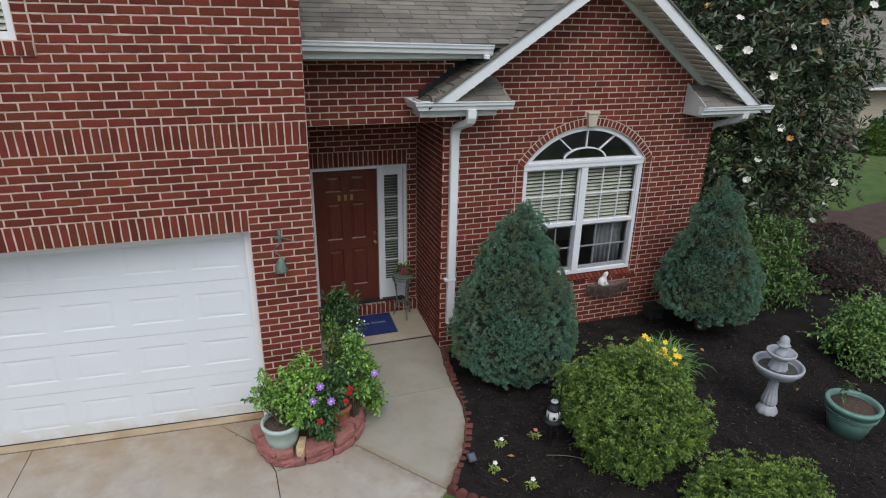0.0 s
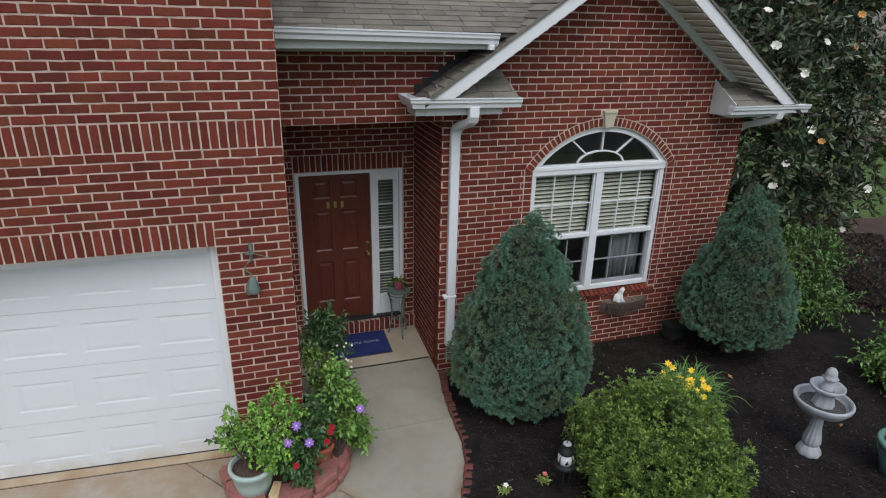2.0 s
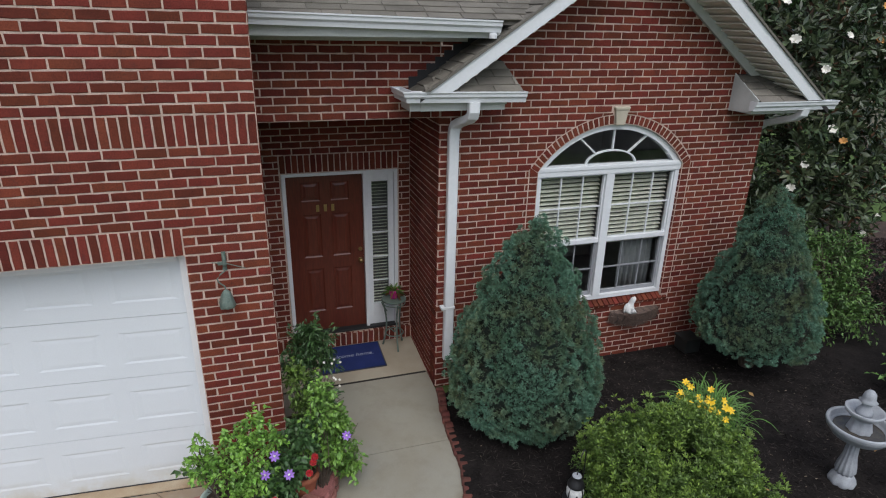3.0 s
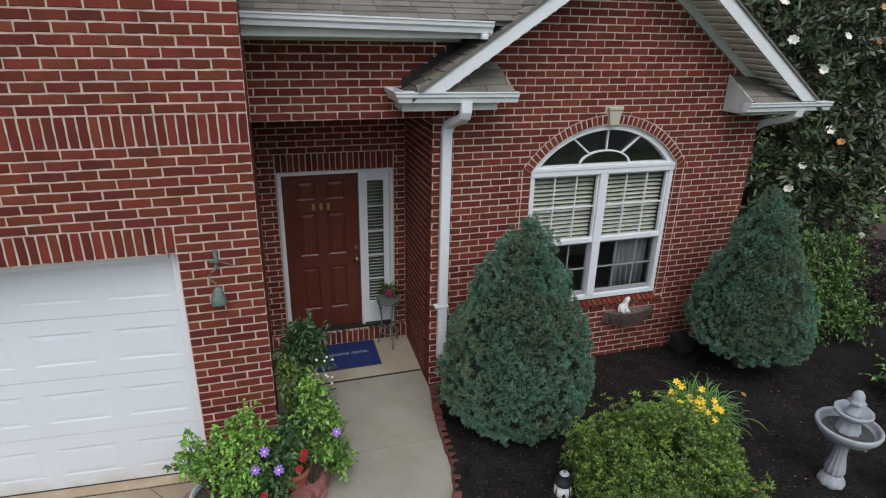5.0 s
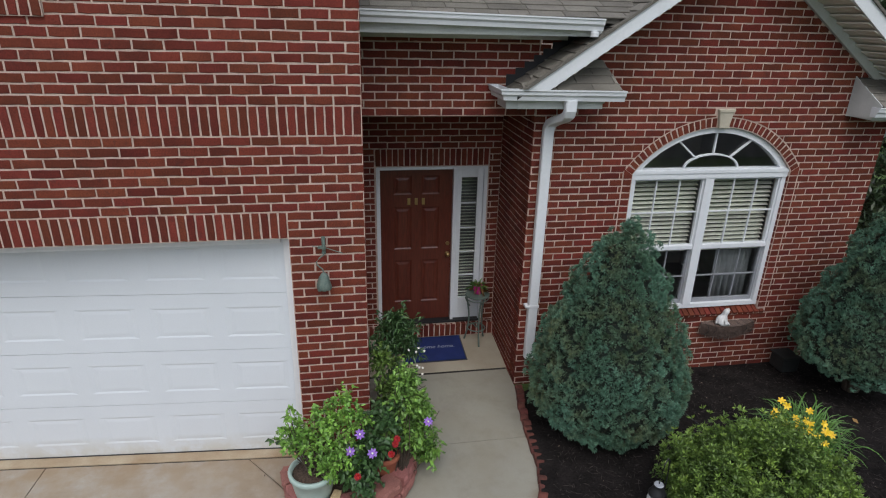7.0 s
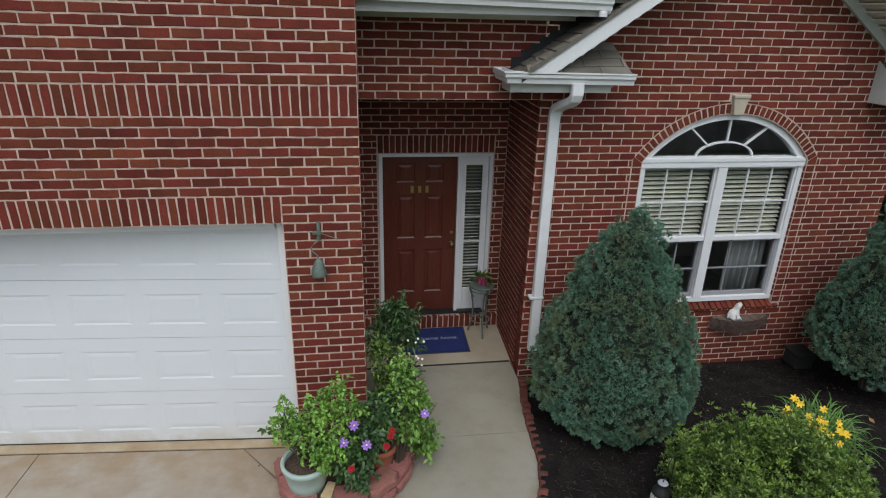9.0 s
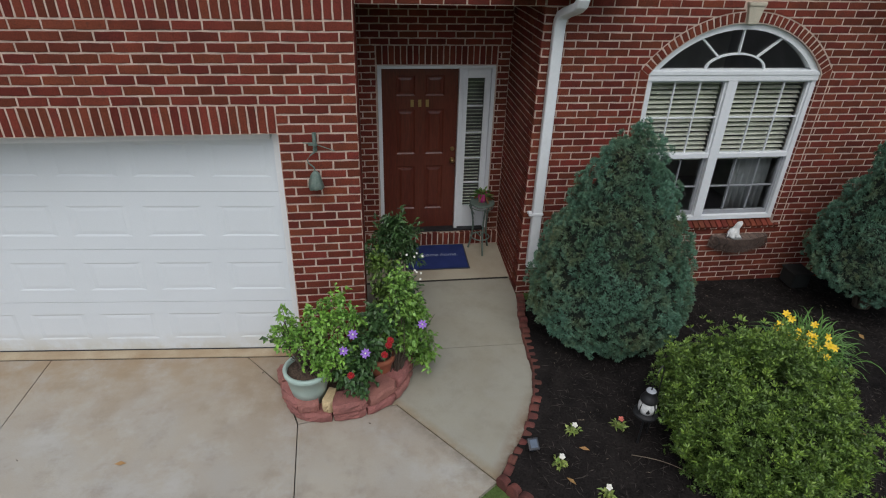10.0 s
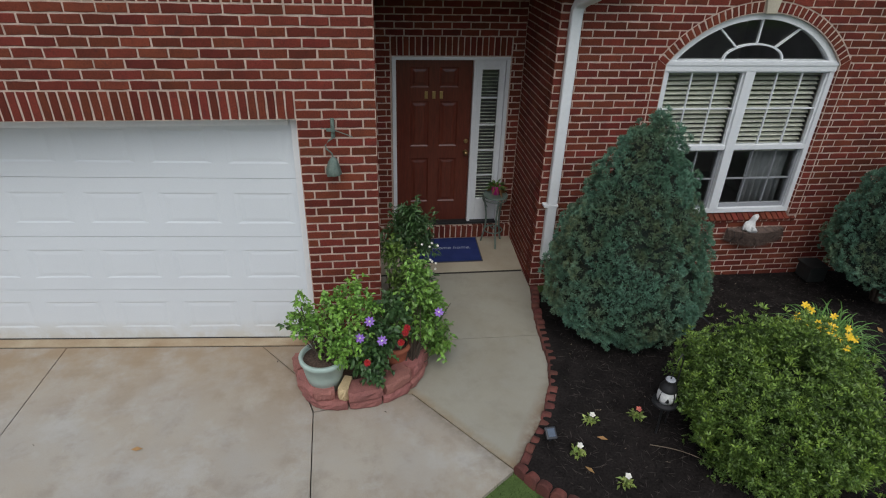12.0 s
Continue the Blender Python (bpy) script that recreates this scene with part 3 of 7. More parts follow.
def shear_to_view(ob):
    """Shears the garage door, its apron and the drive's end to fit the camera's view."""
    for v in ob.data.vertices:
        v.co.y -= 0.072 * (v.co.x + 2.2)
    return ob


# The drive's end, slanted by the same fit to the view.
def drive_end(x):
    return 0.175 - 0.072 * (x + 2.2)


# ---- ground ----


def grid_sheet(bm, outline, zf, step):
    """A level polygon cut into squares, then raised by zf(x, y)."""
    f = bm.faces.new([bm.verts.new((x, y, 0)) for x, y in outline])
    xa, xb = min(p[0] for p in outline), max(p[0] for p in outline)
    ya, yb = min(p[1] for p in outline), max(p[1] for p in outline)
    for axis, lo, hi in ((0, xa, xb), (1, ya, yb)):
        v = lo + step
        while v < hi - 1e-4:
            co, no = [0, 0, 0], [0, 0, 0]
            co[axis], no[axis] = v, 1
            bmesh.ops.bisect_plane(bm, geom=bm.verts[:] + bm.edges[:] + bm.faces[:], plane_co=co, plane_no=no)
            v += step
    for v in bm.verts:
        v.co.z = zf(v.co.x, v.co.y)
    bm.normal_update()
    for fc in bm.faces:
        if fc.normal.z < 0:
            fc.normal_flip()


def far_z(x, y):
    """The lie of the land: level round the house, falling away behind it."""
    return -0.12 - 0.075 * max(0.0, min(60.0, 0.8 * x + 0.6 * y - 14.0))


bm = bmesh.new()
gx = [-400, -120, -40, -15, 0, 6, 10, 13, 16, 20, 25, 32, 40, 50, 65, 90, 150, 400]
vg = [[bm.verts.new((x, y, far_z(x, y))) for x in gx] for y in gx]
for r0, r1 in zip(vg, vg[1:]):
    for i in range(len(gx) - 1):
        bm.faces.new((r0[i], r0[i + 1], r1[i + 1], r1[i]))
structure("ground", bm, M["grass"], "wide mown lawn round the house", "ground")
# Unseen grey sheet, added so the arched window reflects less lawn green.
M["asphalt"] = material("asphalt", (0.055, 0.055, 0.056), (0.08, 0.078, 0.075), rough=0.9, scale=1.5, fine=160, grain=0.25, bump=0.5)
structure("road", boxes((-60, 60, -17.0, -9.6, -0.4, -0.06)), M["asphalt"], "unseen grey sheet before the house, added for the window's reflection", "road")


def slab_piece(name, outline, label, parent, mat="concrete"):
    bm = bmesh.new()
    vs = [bm.verts.new((x, y, walk_z(x, y) if mat == "walk_concrete" else 0.0)) for x, y in outline]
    ws = [bm.verts.new((x, y, -0.25)) for x, y in outline]
    f = bm.faces.new(vs)
    k = len(outline)
    for i in range(k):
        j = (i + 1) % k
        bm.faces.new((vs[i], ws[i], ws[j], vs[j]))
    bmesh.ops.recalc_face_normals(bm, faces=bm.faces[:])
    bmesh.ops.triangulate(bm, faces=[f for f in bm.faces if len(f.verts) > 4])
    return part(name, bm, M[mat], parent, label)


pav = tagged(part("pavement", boxes((-6.6, 0.04, -9.0, 0.30, -0.22, -0.05), (0.04, 1.2, -1.3, 0.0, -0.22, -0.06), (0.04, 1.6, 0.0, 1.40, -0.3, -0.13)), M["joint"]), "pale concrete driveway and curved front walk", "pavement", kind="structure")
J = 0.0042
slab_piece("concrete_slab", [(-6.5, -9.0), (-3.30 - J, -9.0), (-2.852 - J, drive_end(-2.86)), (-6.5, drive_end(-6.5))], "", pav)
slab_piece("concrete_slab", [(-3.30 + J, -9.0), (-0.535 - J, -9.0), (-0.535 - J, -1.6), (-0.572 - J, -0.79), (-0.705 - J, -0.38), (-1.095 - J, drive_end(-1.10)), (-2.852 + J, drive_end(-2.845))], "", pav)
slab_piece("concrete_slab", [(-1.095 + J, drive_end(-1.09)), (-0.705 + J, -0.365), (-0.572 + J, -0.78), (0.1, -0.66), (0.02, -0.1), (0.02, drive_end(0.02))], "", pav)
slab_piece("concrete_slab", [(-0.535 + J, -9.0), (0.05, -9.0), (0.05, -3.4), (0.12, -2.6), (0.35, -2.05), (0.66, -1.70), (0.925, -1.505), (0.238 - J, -0.65), (0.1, -0.67), (-0.572 + J, -0.79), (-0.535 + J, -1.6)], "", pav)
slab_piece("concrete_slab", [(0.238 + J, -0.64), (0.932, -1.495), (1.05, -1.346), (1.264, -1.05), (1.433, -0.70), (1.50, -0.44), (1.525, -0.34), (1.558, 0.10 - J), (0.02, 0.10 - J), (0.02, -0.1), (0.1, -0.66)], "", pav, "walk_concrete")
slab_piece("concrete_slab", [(0.02, 0.10 + J), (1.558, 0.10 + J), (1.565, 0.15), (1.62, 0.55), (1.68, 0.95), (1.69, EDGE - 0.032), (0.02, EDGE - 0.032)], "", pav, "walk_concrete")
bm = boxes((XC, XW, EDGE, YD, -0.3, PORCH), bevel=0.006)
for v in bm.verts:
    if v.co.z > -0.2:
        v.co.z += porch_z(v.co.y) - PORCH
structure("porch_floor", bm, M["porch_concrete"], "bare concrete porch slab of the entry", "floor")
# Solid strip near the top of the gap, black for the joint's shade.
structure("porch_joint", boxes((XC + 0.01, XW - 0.02, EDGE - 0.0315, EDGE - 0.0005, -0.3, porch_z(EDGE) - 0.007)), M["joint"], "near-black strip filling the joint between walk and porch slab", "joint")
shear_to_view(structure("garage_apron", boxes((GX0, GX1, 0.190, 0.39, -0.1, 0.006), bevel=0.004), M["stained"], "rust-stained concrete strip under the garage door", "floor"))
shear_to_view(structure("expansion_joint", boxes((GX0 - 0.4, GX1 + 0.03, 0.1755, 0.1897, -0.1, -0.004)), M["joint"], "dark dirty expansion joint before the garage door", "joint"))
structure("garage_floor", boxes((GX0 - 0.4, XC - T, 0.60, 8.9, -0.1, 0.0)), M["concrete"], "plain garage floor", "floor")

bm = bmesh.new()
bed = [(1.70, 1.1), (1.70, 0.95), (1.62, 0.55), (1.56, 0.15), (1.525, -0.34), (1.433, -0.70), (1.264, -1.05), (1.05, -1.346), (0.95, -1.50), (1.10, -1.72), (1.28, -1.86), (1.6, -2.1), (2.1, -2.6), (2.6, -3.6), (6.0, -4.6), (8.0, -3.2), (8.9, -1.0), (9.6, 1.4), (9.3, 2.6), (8.2, 3.6), (5.66, 4.2), (5.66, 1.1)]
grid_sheet(bm, bed, ground_z, 0.25)
mulch_bed = structure("mulch_bed", bm, M["mulch"], "dark shredded mulch bed", "mulch")


# ---- garage door ----
GY = 0.303
gd = thing("garage_door", ((GX0 + GX1) / 2, GY, 0.03), "closed white raised-panel sectional garage door", "garage door", kind="structure")


def panel_section(x0, x1, y, z0, z1, cols):
    """A door section with a row of raised panels, in one skin."""
    bm = bmesh.new()
    w = (x1 - x0) / cols
    for i in range(cols):
        a, b = x0 + i * w, x0 + (i + 1) * w
        rings = [(a, b, z0, z1, 0.0), (a + 0.06, b - 0.06, z0 + 0.125, z1 - 0.125, 0.0), (a + 0.10, b - 0.10, z0 + 0.142, z1 - 0.142, 0.005), (a + 0.14, b - 0.14, z0 + 0.175, z1 - 0.175, 0.002)]
        vr = [[bm.verts.new((px, y + d, pz)) for px, pz in ((l, s), (r, s), (r, t), (l, t))] for l, r, s, t, d in rings]
        for p, q in zip(vr, vr[1:]):
            for k in range(4):
                bm.faces.new((p[k], p[(k + 1) % 4], q[(k + 1) % 4], q[k]))
        bm.faces.new(vr[-1])
    box(bm, x0, x1, y + 0.014, y + 0.045, z0, z1)
    box(bm, x0, x1, y, y + 0.02, z1, z1 + 0.002)
    return bm


SH = 0.538
for i in range(4):
    z = 0.016 + i * SH
    shear_to_view(part("section", panel_section(GX0 + 0.02, GX1 - 0.05, GY, z, z + SH - 0.006, 8), M["garage_white"], gd))
shear_to_view(part("seal", boxes((GX0 + 0.02, GX1 - 0.05, GY - 0.004, GY + 0.04, 0.007, 0.018)), M["plastic"], gd, "black rubber bottom seal"))
shear_to_view(part("backing", boxes((GX0, GX1, GY + 0.047, GY + 0.06, 0.010, 2.2)), M["room"], gd))
part("jamb", boxes((GX1 - 0.058, GX1 - 0.001, 0.10, GY + 0.05, 0.008, GTOP - 0.002), bevel=0.004), M["white"], gd)
part("jamb", boxes((GX0 + 0.001, GX0 + 0.075, 0.10, GY + 0.05, 0.008, GTOP - 0.002), bevel=0.004), M["white"], gd)
part("head", boxes((GX0 + 0.076, GX1 - 0.076, 0.10, GY - 0.004, GTOP - 0.075, GTOP - 0.002), bevel=0.004), M["white"], gd)

# ---- glass that lets the rooms show ----
m = bpy.data.materials.new("clear_glass")
m.use_nodes = True
b = m.node_tree.nodes["Principled BSDF"]
b.inputs["Base Color"].default_value = (0.82, 0.86, 0.86, 1)
b.inputs["Roughness"].default_value = 0.0
b.inputs["Transmission Weight"].default_value = 1.0
b.inputs["IOR"].default_value = 1.45
M["clear"] = m


def pane(bm, parent, label=""):
    ob = part("pane", bm, M["clear"], parent, label)
    ob.visible_shadow = False
    return ob


# ---- entry door with sidelight ----
ed = thing("door_1", (0.70, YD, 0.16), "dark stained six-panel entry door with a brass knob in a white frame", "door", kind="structure")
FY = YD + 0.02
part("frame_head", boxes((DX0 + 0.002, DX1 + 0.012, FY - 0.03, FY + 0.12, DTOP - 0.035, DTOP - 0.001), bevel=0.004), M["white"], ed)
part("frame_jamb", boxes((DX0 + 0.002, DX0 + 0.045, FY - 0.03, FY + 0.12, 0.16, DTOP - 0.036), bevel=0.004), M["white"], ed)
part("frame_jamb", boxes((1.137, 1.177, FY - 0.02, FY + 0.12, 0.16, DTOP - 0.036), bevel=0.004), M["white"], ed)
part("frame_jamb", boxes((DX1 - 0.03, DX1 + 0.012, FY - 0.03, FY + 0.12, 0.16, DTOP - 0.036), bevel=0.004), M["white"], ed)
part("threshold", boxes((DX0 + 0.002, DX1, FY - 0.05, FY + 0.12, 0.135, 0.162), bevel=0.005), M["dark"], ed, "dark metal threshold")
SY = FY + 0.045


def sunk_panels(x0, x1, y, z0, z1, wins, d=0.009):
    """A slab with sunk and fielded panels, given as rectangles that do not touch."""
    bm = bmesh.new()
    xs = sorted({x0, x1, *[w[0] for w in wins], *[w[1] for w in wins]})
    zs = sorted({z0, z1, *[w[2] for w in wins], *[w[3] for w in wins]})
    for xa, xb in zip(xs, xs[1:]):
        for za, zb in zip(zs, zs[1:]):
            cx, cz = (xa + xb) / 2, (za + zb) / 2
            if any(w[0] < cx < w[1] and w[2] < cz < w[3] for w in wins):
                continue
            bm.faces.new([bm.verts.new(p) for p in ((xa, y, za), (xb, y, za), (xb, y, zb), (xa, y, zb))])
    for a, b, s, t in wins:
        rings = [(a, b, s, t, 0.0), (a + 0.015, b - 0.015, s + 0.015, t - 0.015, d), (a + 0.03, b - 0.03, s + 0.03, t - 0.03, d), (a + 0.055, b - 0.055, s + 0.055, t - 0.055, d * 0.3)]
        vr = [[bm.verts.new((px, y + dd, pz)) for px, pz in ((l, u), (r, u), (r, v), (l, v))] for l, r, u, v, dd in rings]
        for p, q in zip(vr, vr[1:]):
            for k in range(4):
                bm.faces.new((p[k], p[(k + 1) % 4], q[(k + 1) % 4], q[k]))
        bm.faces.new(vr[-1])
    box(bm, x0, x1, y + d + 0.004, y + 0.045, z0, z1)
    return bm


LX0, LX1 = DX0 + 0.046, 1.136
wins = []
for a, b in ((0.43, 0.645), (0.765, 0.98)):
    wins += [(a, b, 1.835, 2.065), (a, b, 1.14, 1.68), (a, b, 0.42, 0.99)]
leaf = part("leaf", sunk_panels(LX0, LX1, SY, 0.163, DTOP - 0.038, wins), M["door_wood"], ed, "reddish-brown stained wooden leaf")


def knob(x, y, z, parent, r=0.027):
    bm = bmesh.new()
    prof = [(r * 1.15, 0.0), (r * 1.15, 0.006), (r * 0.4, 0.01), (r * 0.4, 0.03), (r * 0.85, 0.036), (r, 0.05), (r * 0.8, 0.063), (r * 0.2, 0.068)]
    lathe(bm, prof, 0, 0, 20)
    for v in bm.verts:
        v.co = Vector((x + v.co.x, y - v.co.z, z + v.co.y))
    bmesh.ops.recalc_face_normals(bm, faces=bm.faces[:])
    return part("door_knob", bm, M["brass"], parent, "round brass door knob", True)


knob(1.092, SY, 1.06, leaf)
bm = lathe(bmesh.new(), [(0.026, 0), (0.026, 0.01), (0.018, 0.018)], 0, 0, 18)
for v in bm.verts:
    v.co = Vector((1.092 + v.co.x, SY - v.co.z, 1.20 + v.co.y))
part("deadbolt", bm, M["brass"], leaf, "brass deadbolt plate")
for x in (0.612, 0.70, 0.785):
    part("number_bar", boxes((x - 0.018, x + 0.018, SY - 0.006, SY - 0.0005, 1.708, 1.790), bevel=0.002), M["brass"], leaf, "small brass bar")
# sidelight
sl = part("sidelight", boxes((1.178, 1.243, FY + 0.02, FY + 0.06, 0.163, DTOP - 0.038), (1.438, DX1 - 0.031, FY + 0.02, FY + 0.06, 0.163, DTOP - 0.038),
                            (1.243, 1.438, FY + 0.02, FY + 0.06, 2.038, DTOP - 0.038), (1.243, 1.438, FY + 0.02, FY + 0.06, 0.163, 0.452), bevel=0.003), M["white"], ed, "narrow white sidelight frame")
part("sash_moulding", boxes((1.196, 1.204, FY + 0.012, FY + 0.0198, 0.40, 2.08), (1.472, 1.480, FY + 0.012, FY + 0.0198, 0.40, 2.08)), M["white"], sl)
for i in range(1, 5):
    z = 0.452 + 1.586 * i / 5
    part("muntin", boxes((1.243, 1.438, FY + 0.018, FY + 0.032, z - 0.008, z + 0.008)), M["white"], sl)
pane(boxes((1.243, 1.438, FY + 0.036, FY + 0.040, 0.452, 2.038)), sl)
for i in range(38):
    z = 0.47 + i * 0.041
    bm = bmesh.new()
    box(bm, 1.246, 1.434, -0.017, 0.017, -0.0008, 0.0008, Matrix.Translation((0, FY + 0.075, z)) @ Matrix.Rotation(radians(-3), 4, "X"))
    part("slat", bm, M["blind"], sl)
bm = boxes((DX0, DX1, FY + 0.40, FY + 0.42, 0.1, 2.3), (DX0, DX1, FY + 0.121, FY + 0.40, 2.2, 2.22))
structure("hall_interior", bm, M["room"], "dark hall behind the sidelight")
# brick step under the door: a row of bricks on edge is laid at the end
structure("door_step", boxes((XC + 0.004, XW - 0.004, 2.152, YD - 0.001, -0.25, 0.128)), M["mortar"], "brick step under the entry door", "step")

M["plaster"] = material("room_plaster", (0.5, 0.48, 0.46), rough=0.9, bump=0.05)
# Dark copy of the white trim: shadow and screen dimming put into colour.
M["trim_dim"] = material("darkened_trim", (0.30, 0.31, 0.33), rough=0.6, bump=0.02)
# ---- arched window ----
aw = thing("window_1", (WCX, YG + 0.09, WZ0), "white arched double window with grilles and half-drawn blinds", "window", kind="structure")
WY = YG + 0.032      # face of the white frame
FW = 0.055


def bar(bm, x0, z0, x1, z1, w, y0, y1):
    """A straight bar between two points of the window's plane."""
    d = Vector((x1 - x0, 0, z1 - z0)).normalized()
    n = Vector((-d.z, 0, d.x)) * (w / 2)
    pts = [(x0 - n.x, z0 - n.z), (x1 - n.x, z1 - n.z), (x1 + n.x, z1 + n.z), (x0 + n.x, z0 + n.z)]
    prism(bm, pts, y0, y1)
    return bm


bm = bmesh.new()
box(bm, WX0 + 0.002, WX0 + FW, WY, WY + 0.09, WZ0 + 0.002, WSP)
box(bm, WX1 - FW, WX1 - 0.002, WY, WY + 0.09, WZ0 + 0.002, WSP)
box(bm, WX0 + FW, WX1 - FW, WY, WY + 0.09, WZ0 + 0.002, WZ0 + 0.05)
part("window_frame", bm, M["white"], aw)
bm = bmesh.new()
N = 32
a0 = math.asin((WX1 - WX0) / 2 / ARC)
for i in range(N):
    a, b = -a0 + 2 * a0 * i / N, -a0 + 2 * a0 * (i + 1) / N
    ro, ri = ARC - 0.002, ARC - 0.062
    prism(bm, [(WCX + ri * math.sin(a), ACZ + ri * math.cos(a)), (WCX + ri * math.sin(b), ACZ + ri * math.cos(b)), (WCX + ro * math.sin(b), ACZ + ro * math.cos(b)), (WCX + ro * math.sin(a), ACZ + ro * math.cos(a))], WY, WY + 0.09)
part("arch_frame", bm, M["white"], aw)
part("transom_rail", boxes((WX0 + 0.003, WX1 - 0.003, WY - 0.012, WY + 0.088, WSP - 0.07, WSP + 0.035), (WX0 + 0.003, WX1 - 0.003, WY - 0.02, WY - 0.012, WSP - 0.012, WSP + 0.028), bevel=0.004), M["white"], aw)
part("mullion", boxes((WCX - 0.05, WCX + 0.05, WY - 0.008, WY + 0.088, WZ0 + 0.05, WSP - 0.07), bevel=0.004), M["white"], aw)
# fan light
bm = bmesh.new()
IR, IZ = 0.31, WSP + 0.035
for i in range(16):
    a, b = math.pi * i / 16, math.pi * (i + 1) / 16
    bar(bm, WCX + IR * math.cos(a), IZ + 0.148 * math.sin(a), WCX + IR * math.cos(b), IZ + 0.148 * math.sin(b), 0.016, WY + 0.02, WY + 0.05)
part("fan_arc", bm, M["white"], aw)
for a in (50, 90, 130):
    ca, sa = math.cos(radians(a)), math.sin(radians(a))
    x1 = WCX + 0.51 * ca / max(abs(sa), 0.2)
    x0 = WCX + IR * ca
    bm = bar(bmesh.new(), x0, IZ + 0.148 * sa, x1, arch_z(x1) - 0.05, 0.015, WY + 0.021, WY + 0.049)
    part("fan_spoke", bm, M["white"], aw)
ZM = 1.512
bm = bmesh.new()
top = [WX1 - 0.03 - (WX1 - WX0 - 0.06) * i / 24 for i in range(25)]
prism(bm, [(WX0 + 0.03, WSP - 0.02), (WX1 - 0.03, WSP - 0.02)] + [(x, arch_z(x) - 0.02) for x in top], WY + 0.055, WY + 0.059)
pane(bm, aw)
for x0, x1 in ((WX0 + FW, WCX - 0.05), (WCX + 0.05, WX1 - FW)):
    z0, z1 = WZ0 + 0.05, WSP - 0.07
    up = part("upper_sash", boxes((x0, x0 + 0.02, WY + 0.02, WY + 0.06, ZM, z1), (x1 - 0.02, x1, WY + 0.02, WY + 0.06, ZM, z1), (x0 + 0.02, x1 - 0.02, WY + 0.02, WY + 0.06, z1 - 0.02, z1), bevel=0.003), M["white"], aw)
    part("meeting_rail", boxes((x0, x1, WY + 0.005, WY + 0.075, ZM - 0.052, ZM), bevel=0.004), M["white"], aw)
    lo = part("lower_sash", boxes((x0, x0 + 0.03, WY + 0.045, WY + 0.08, z0, ZM - 0.06), (x1 - 0.03, x1, WY + 0.045, WY + 0.08, z0, ZM - 0.06), (x0 + 0.03, x1 - 0.03, WY + 0.045, WY + 0.08, z0, z0 + 0.045), bevel=0.003), M["trim_dim"], aw, "white lower sash darkened in its colour for shadow and screen")
    for sash, za, zb, yy in ((up, ZM, z1, WY + 0.03), (lo, z0, ZM - 0.06, WY + 0.052)):
        for k in (1, 2):
            x = x0 + (x1 - x0) * k / 3
            part("muntin", boxes((x - 0.0065, x + 0.0065, yy, yy + 0.018, za, zb)), M["white"] if sash is up else M["trim_dim"], sash)
        z = (za + zb) / 2
        part("muntin", boxes((x0, x1, yy + 0.001, yy + 0.017, z - 0.0065, z + 0.0065)), M["white"] if sash is up else M["trim_dim"], sash)
        pane(boxes((x0 + 0.01, x1 - 0.01, yy + 0.02, yy + 0.024, za, zb)), sash)
    bl = thing("window_blind", ((x0 + x1) / 2, WY + 0.14, z1), "cream slatted blind lowered to half height", "blind", "window blinds")
    part("headrail", boxes((x0, x1, WY + 0.10, WY + 0.15, z1 - 0.02, z1 + 0.03)), M["blind"], bl)
    zz = z1 - 0.045
    while zz > ZM - 0.10:
        bm = bmesh.new()
        box(bm, x0 + 0.005, x1 - 0.005, -0.024, 0.024, -0.0012, 0.0012, Matrix.Translation((0, WY + 0.125, zz)) @ Matrix.Rotation(radians(23), 4, "X"))
        part("slat", bm, M["blind"], bl)
        zz -= 0.049
    part("bottom_rail", boxes((x0 + 0.004, x1 - 0.004, WY + 0.10, WY + 0.145, zz + 0.01, zz + 0.03), bevel=0.003), M["blind"], bl)
# curtain and the dark room behind
bm = bmesh.new()
for i in range(40):
    a, b = 4.12 + 0.44 * i / 40, 4.12 + 0.44 * (i + 1) / 40
    ya, yb = WY + 0.22 + 0.02 * math.sin(i * 0.9), WY + 0.22 + 0.02 * math.sin((i + 1) * 0.9)
    bm.faces.new([bm.verts.new(p) for p in ((a, ya, WZ0), (b, yb, WZ0), (b, yb, ZM + 0.2), (a, ya, ZM + 0.2))])
bmesh.ops.remove_doubles(bm, verts=bm.verts[:], dist=0.0005)
cur = part("curtain", bm, M["curtain"], None, "", True)
so = cur.modifiers.new("thickness", "SOLIDIFY")
so.thickness = 0.004
tagged(cur, "grey sheer curtain hanging behind the window", "curtain")
structure("room_back_wall", boxes((2.2, 5.2, 3.6, 3.65, 0.2, 3.1)), M["plaster"], "pale plaster back wall of the dim room")
bm = boxes((2.2, 2.25, YG + 0.2, 3.6, 0.2, 3.1), (5.15, 5.2, YG + 0.2, 3.6, 0.2, 3.1), (2.2, 5.2, YG + 0.2, 3.65, 0.15, 0.2), (2.2, 5.2, YG + 0.2, 3.65, 3.1, 3.15))
structure("room_interior", bm, M["room"], "dim room behind the arched window")

# keystone
bm = bmesh.new()
kz = ACZ + ARC
prism(bm, [(WCX - 0.052, kz - 0.005), (WCX + 0.052, kz - 0.005), (WCX + 0.078, kz + 0.155), (WCX - 0.078, kz + 0.155)], YG - 0.035, YG + 0.05)
prism(bm, [(WCX - 0.085, kz + 0.155), (WCX + 0.085, kz + 0.155), (WCX + 0.09, kz + 0.185), (WCX - 0.09, kz + 0.185)], YG - 0.045, YG + 0.05)
bmesh.ops.bevel(bm, geom=bm.edges[:], offset=0.004, segments=1, affect="EDGES")
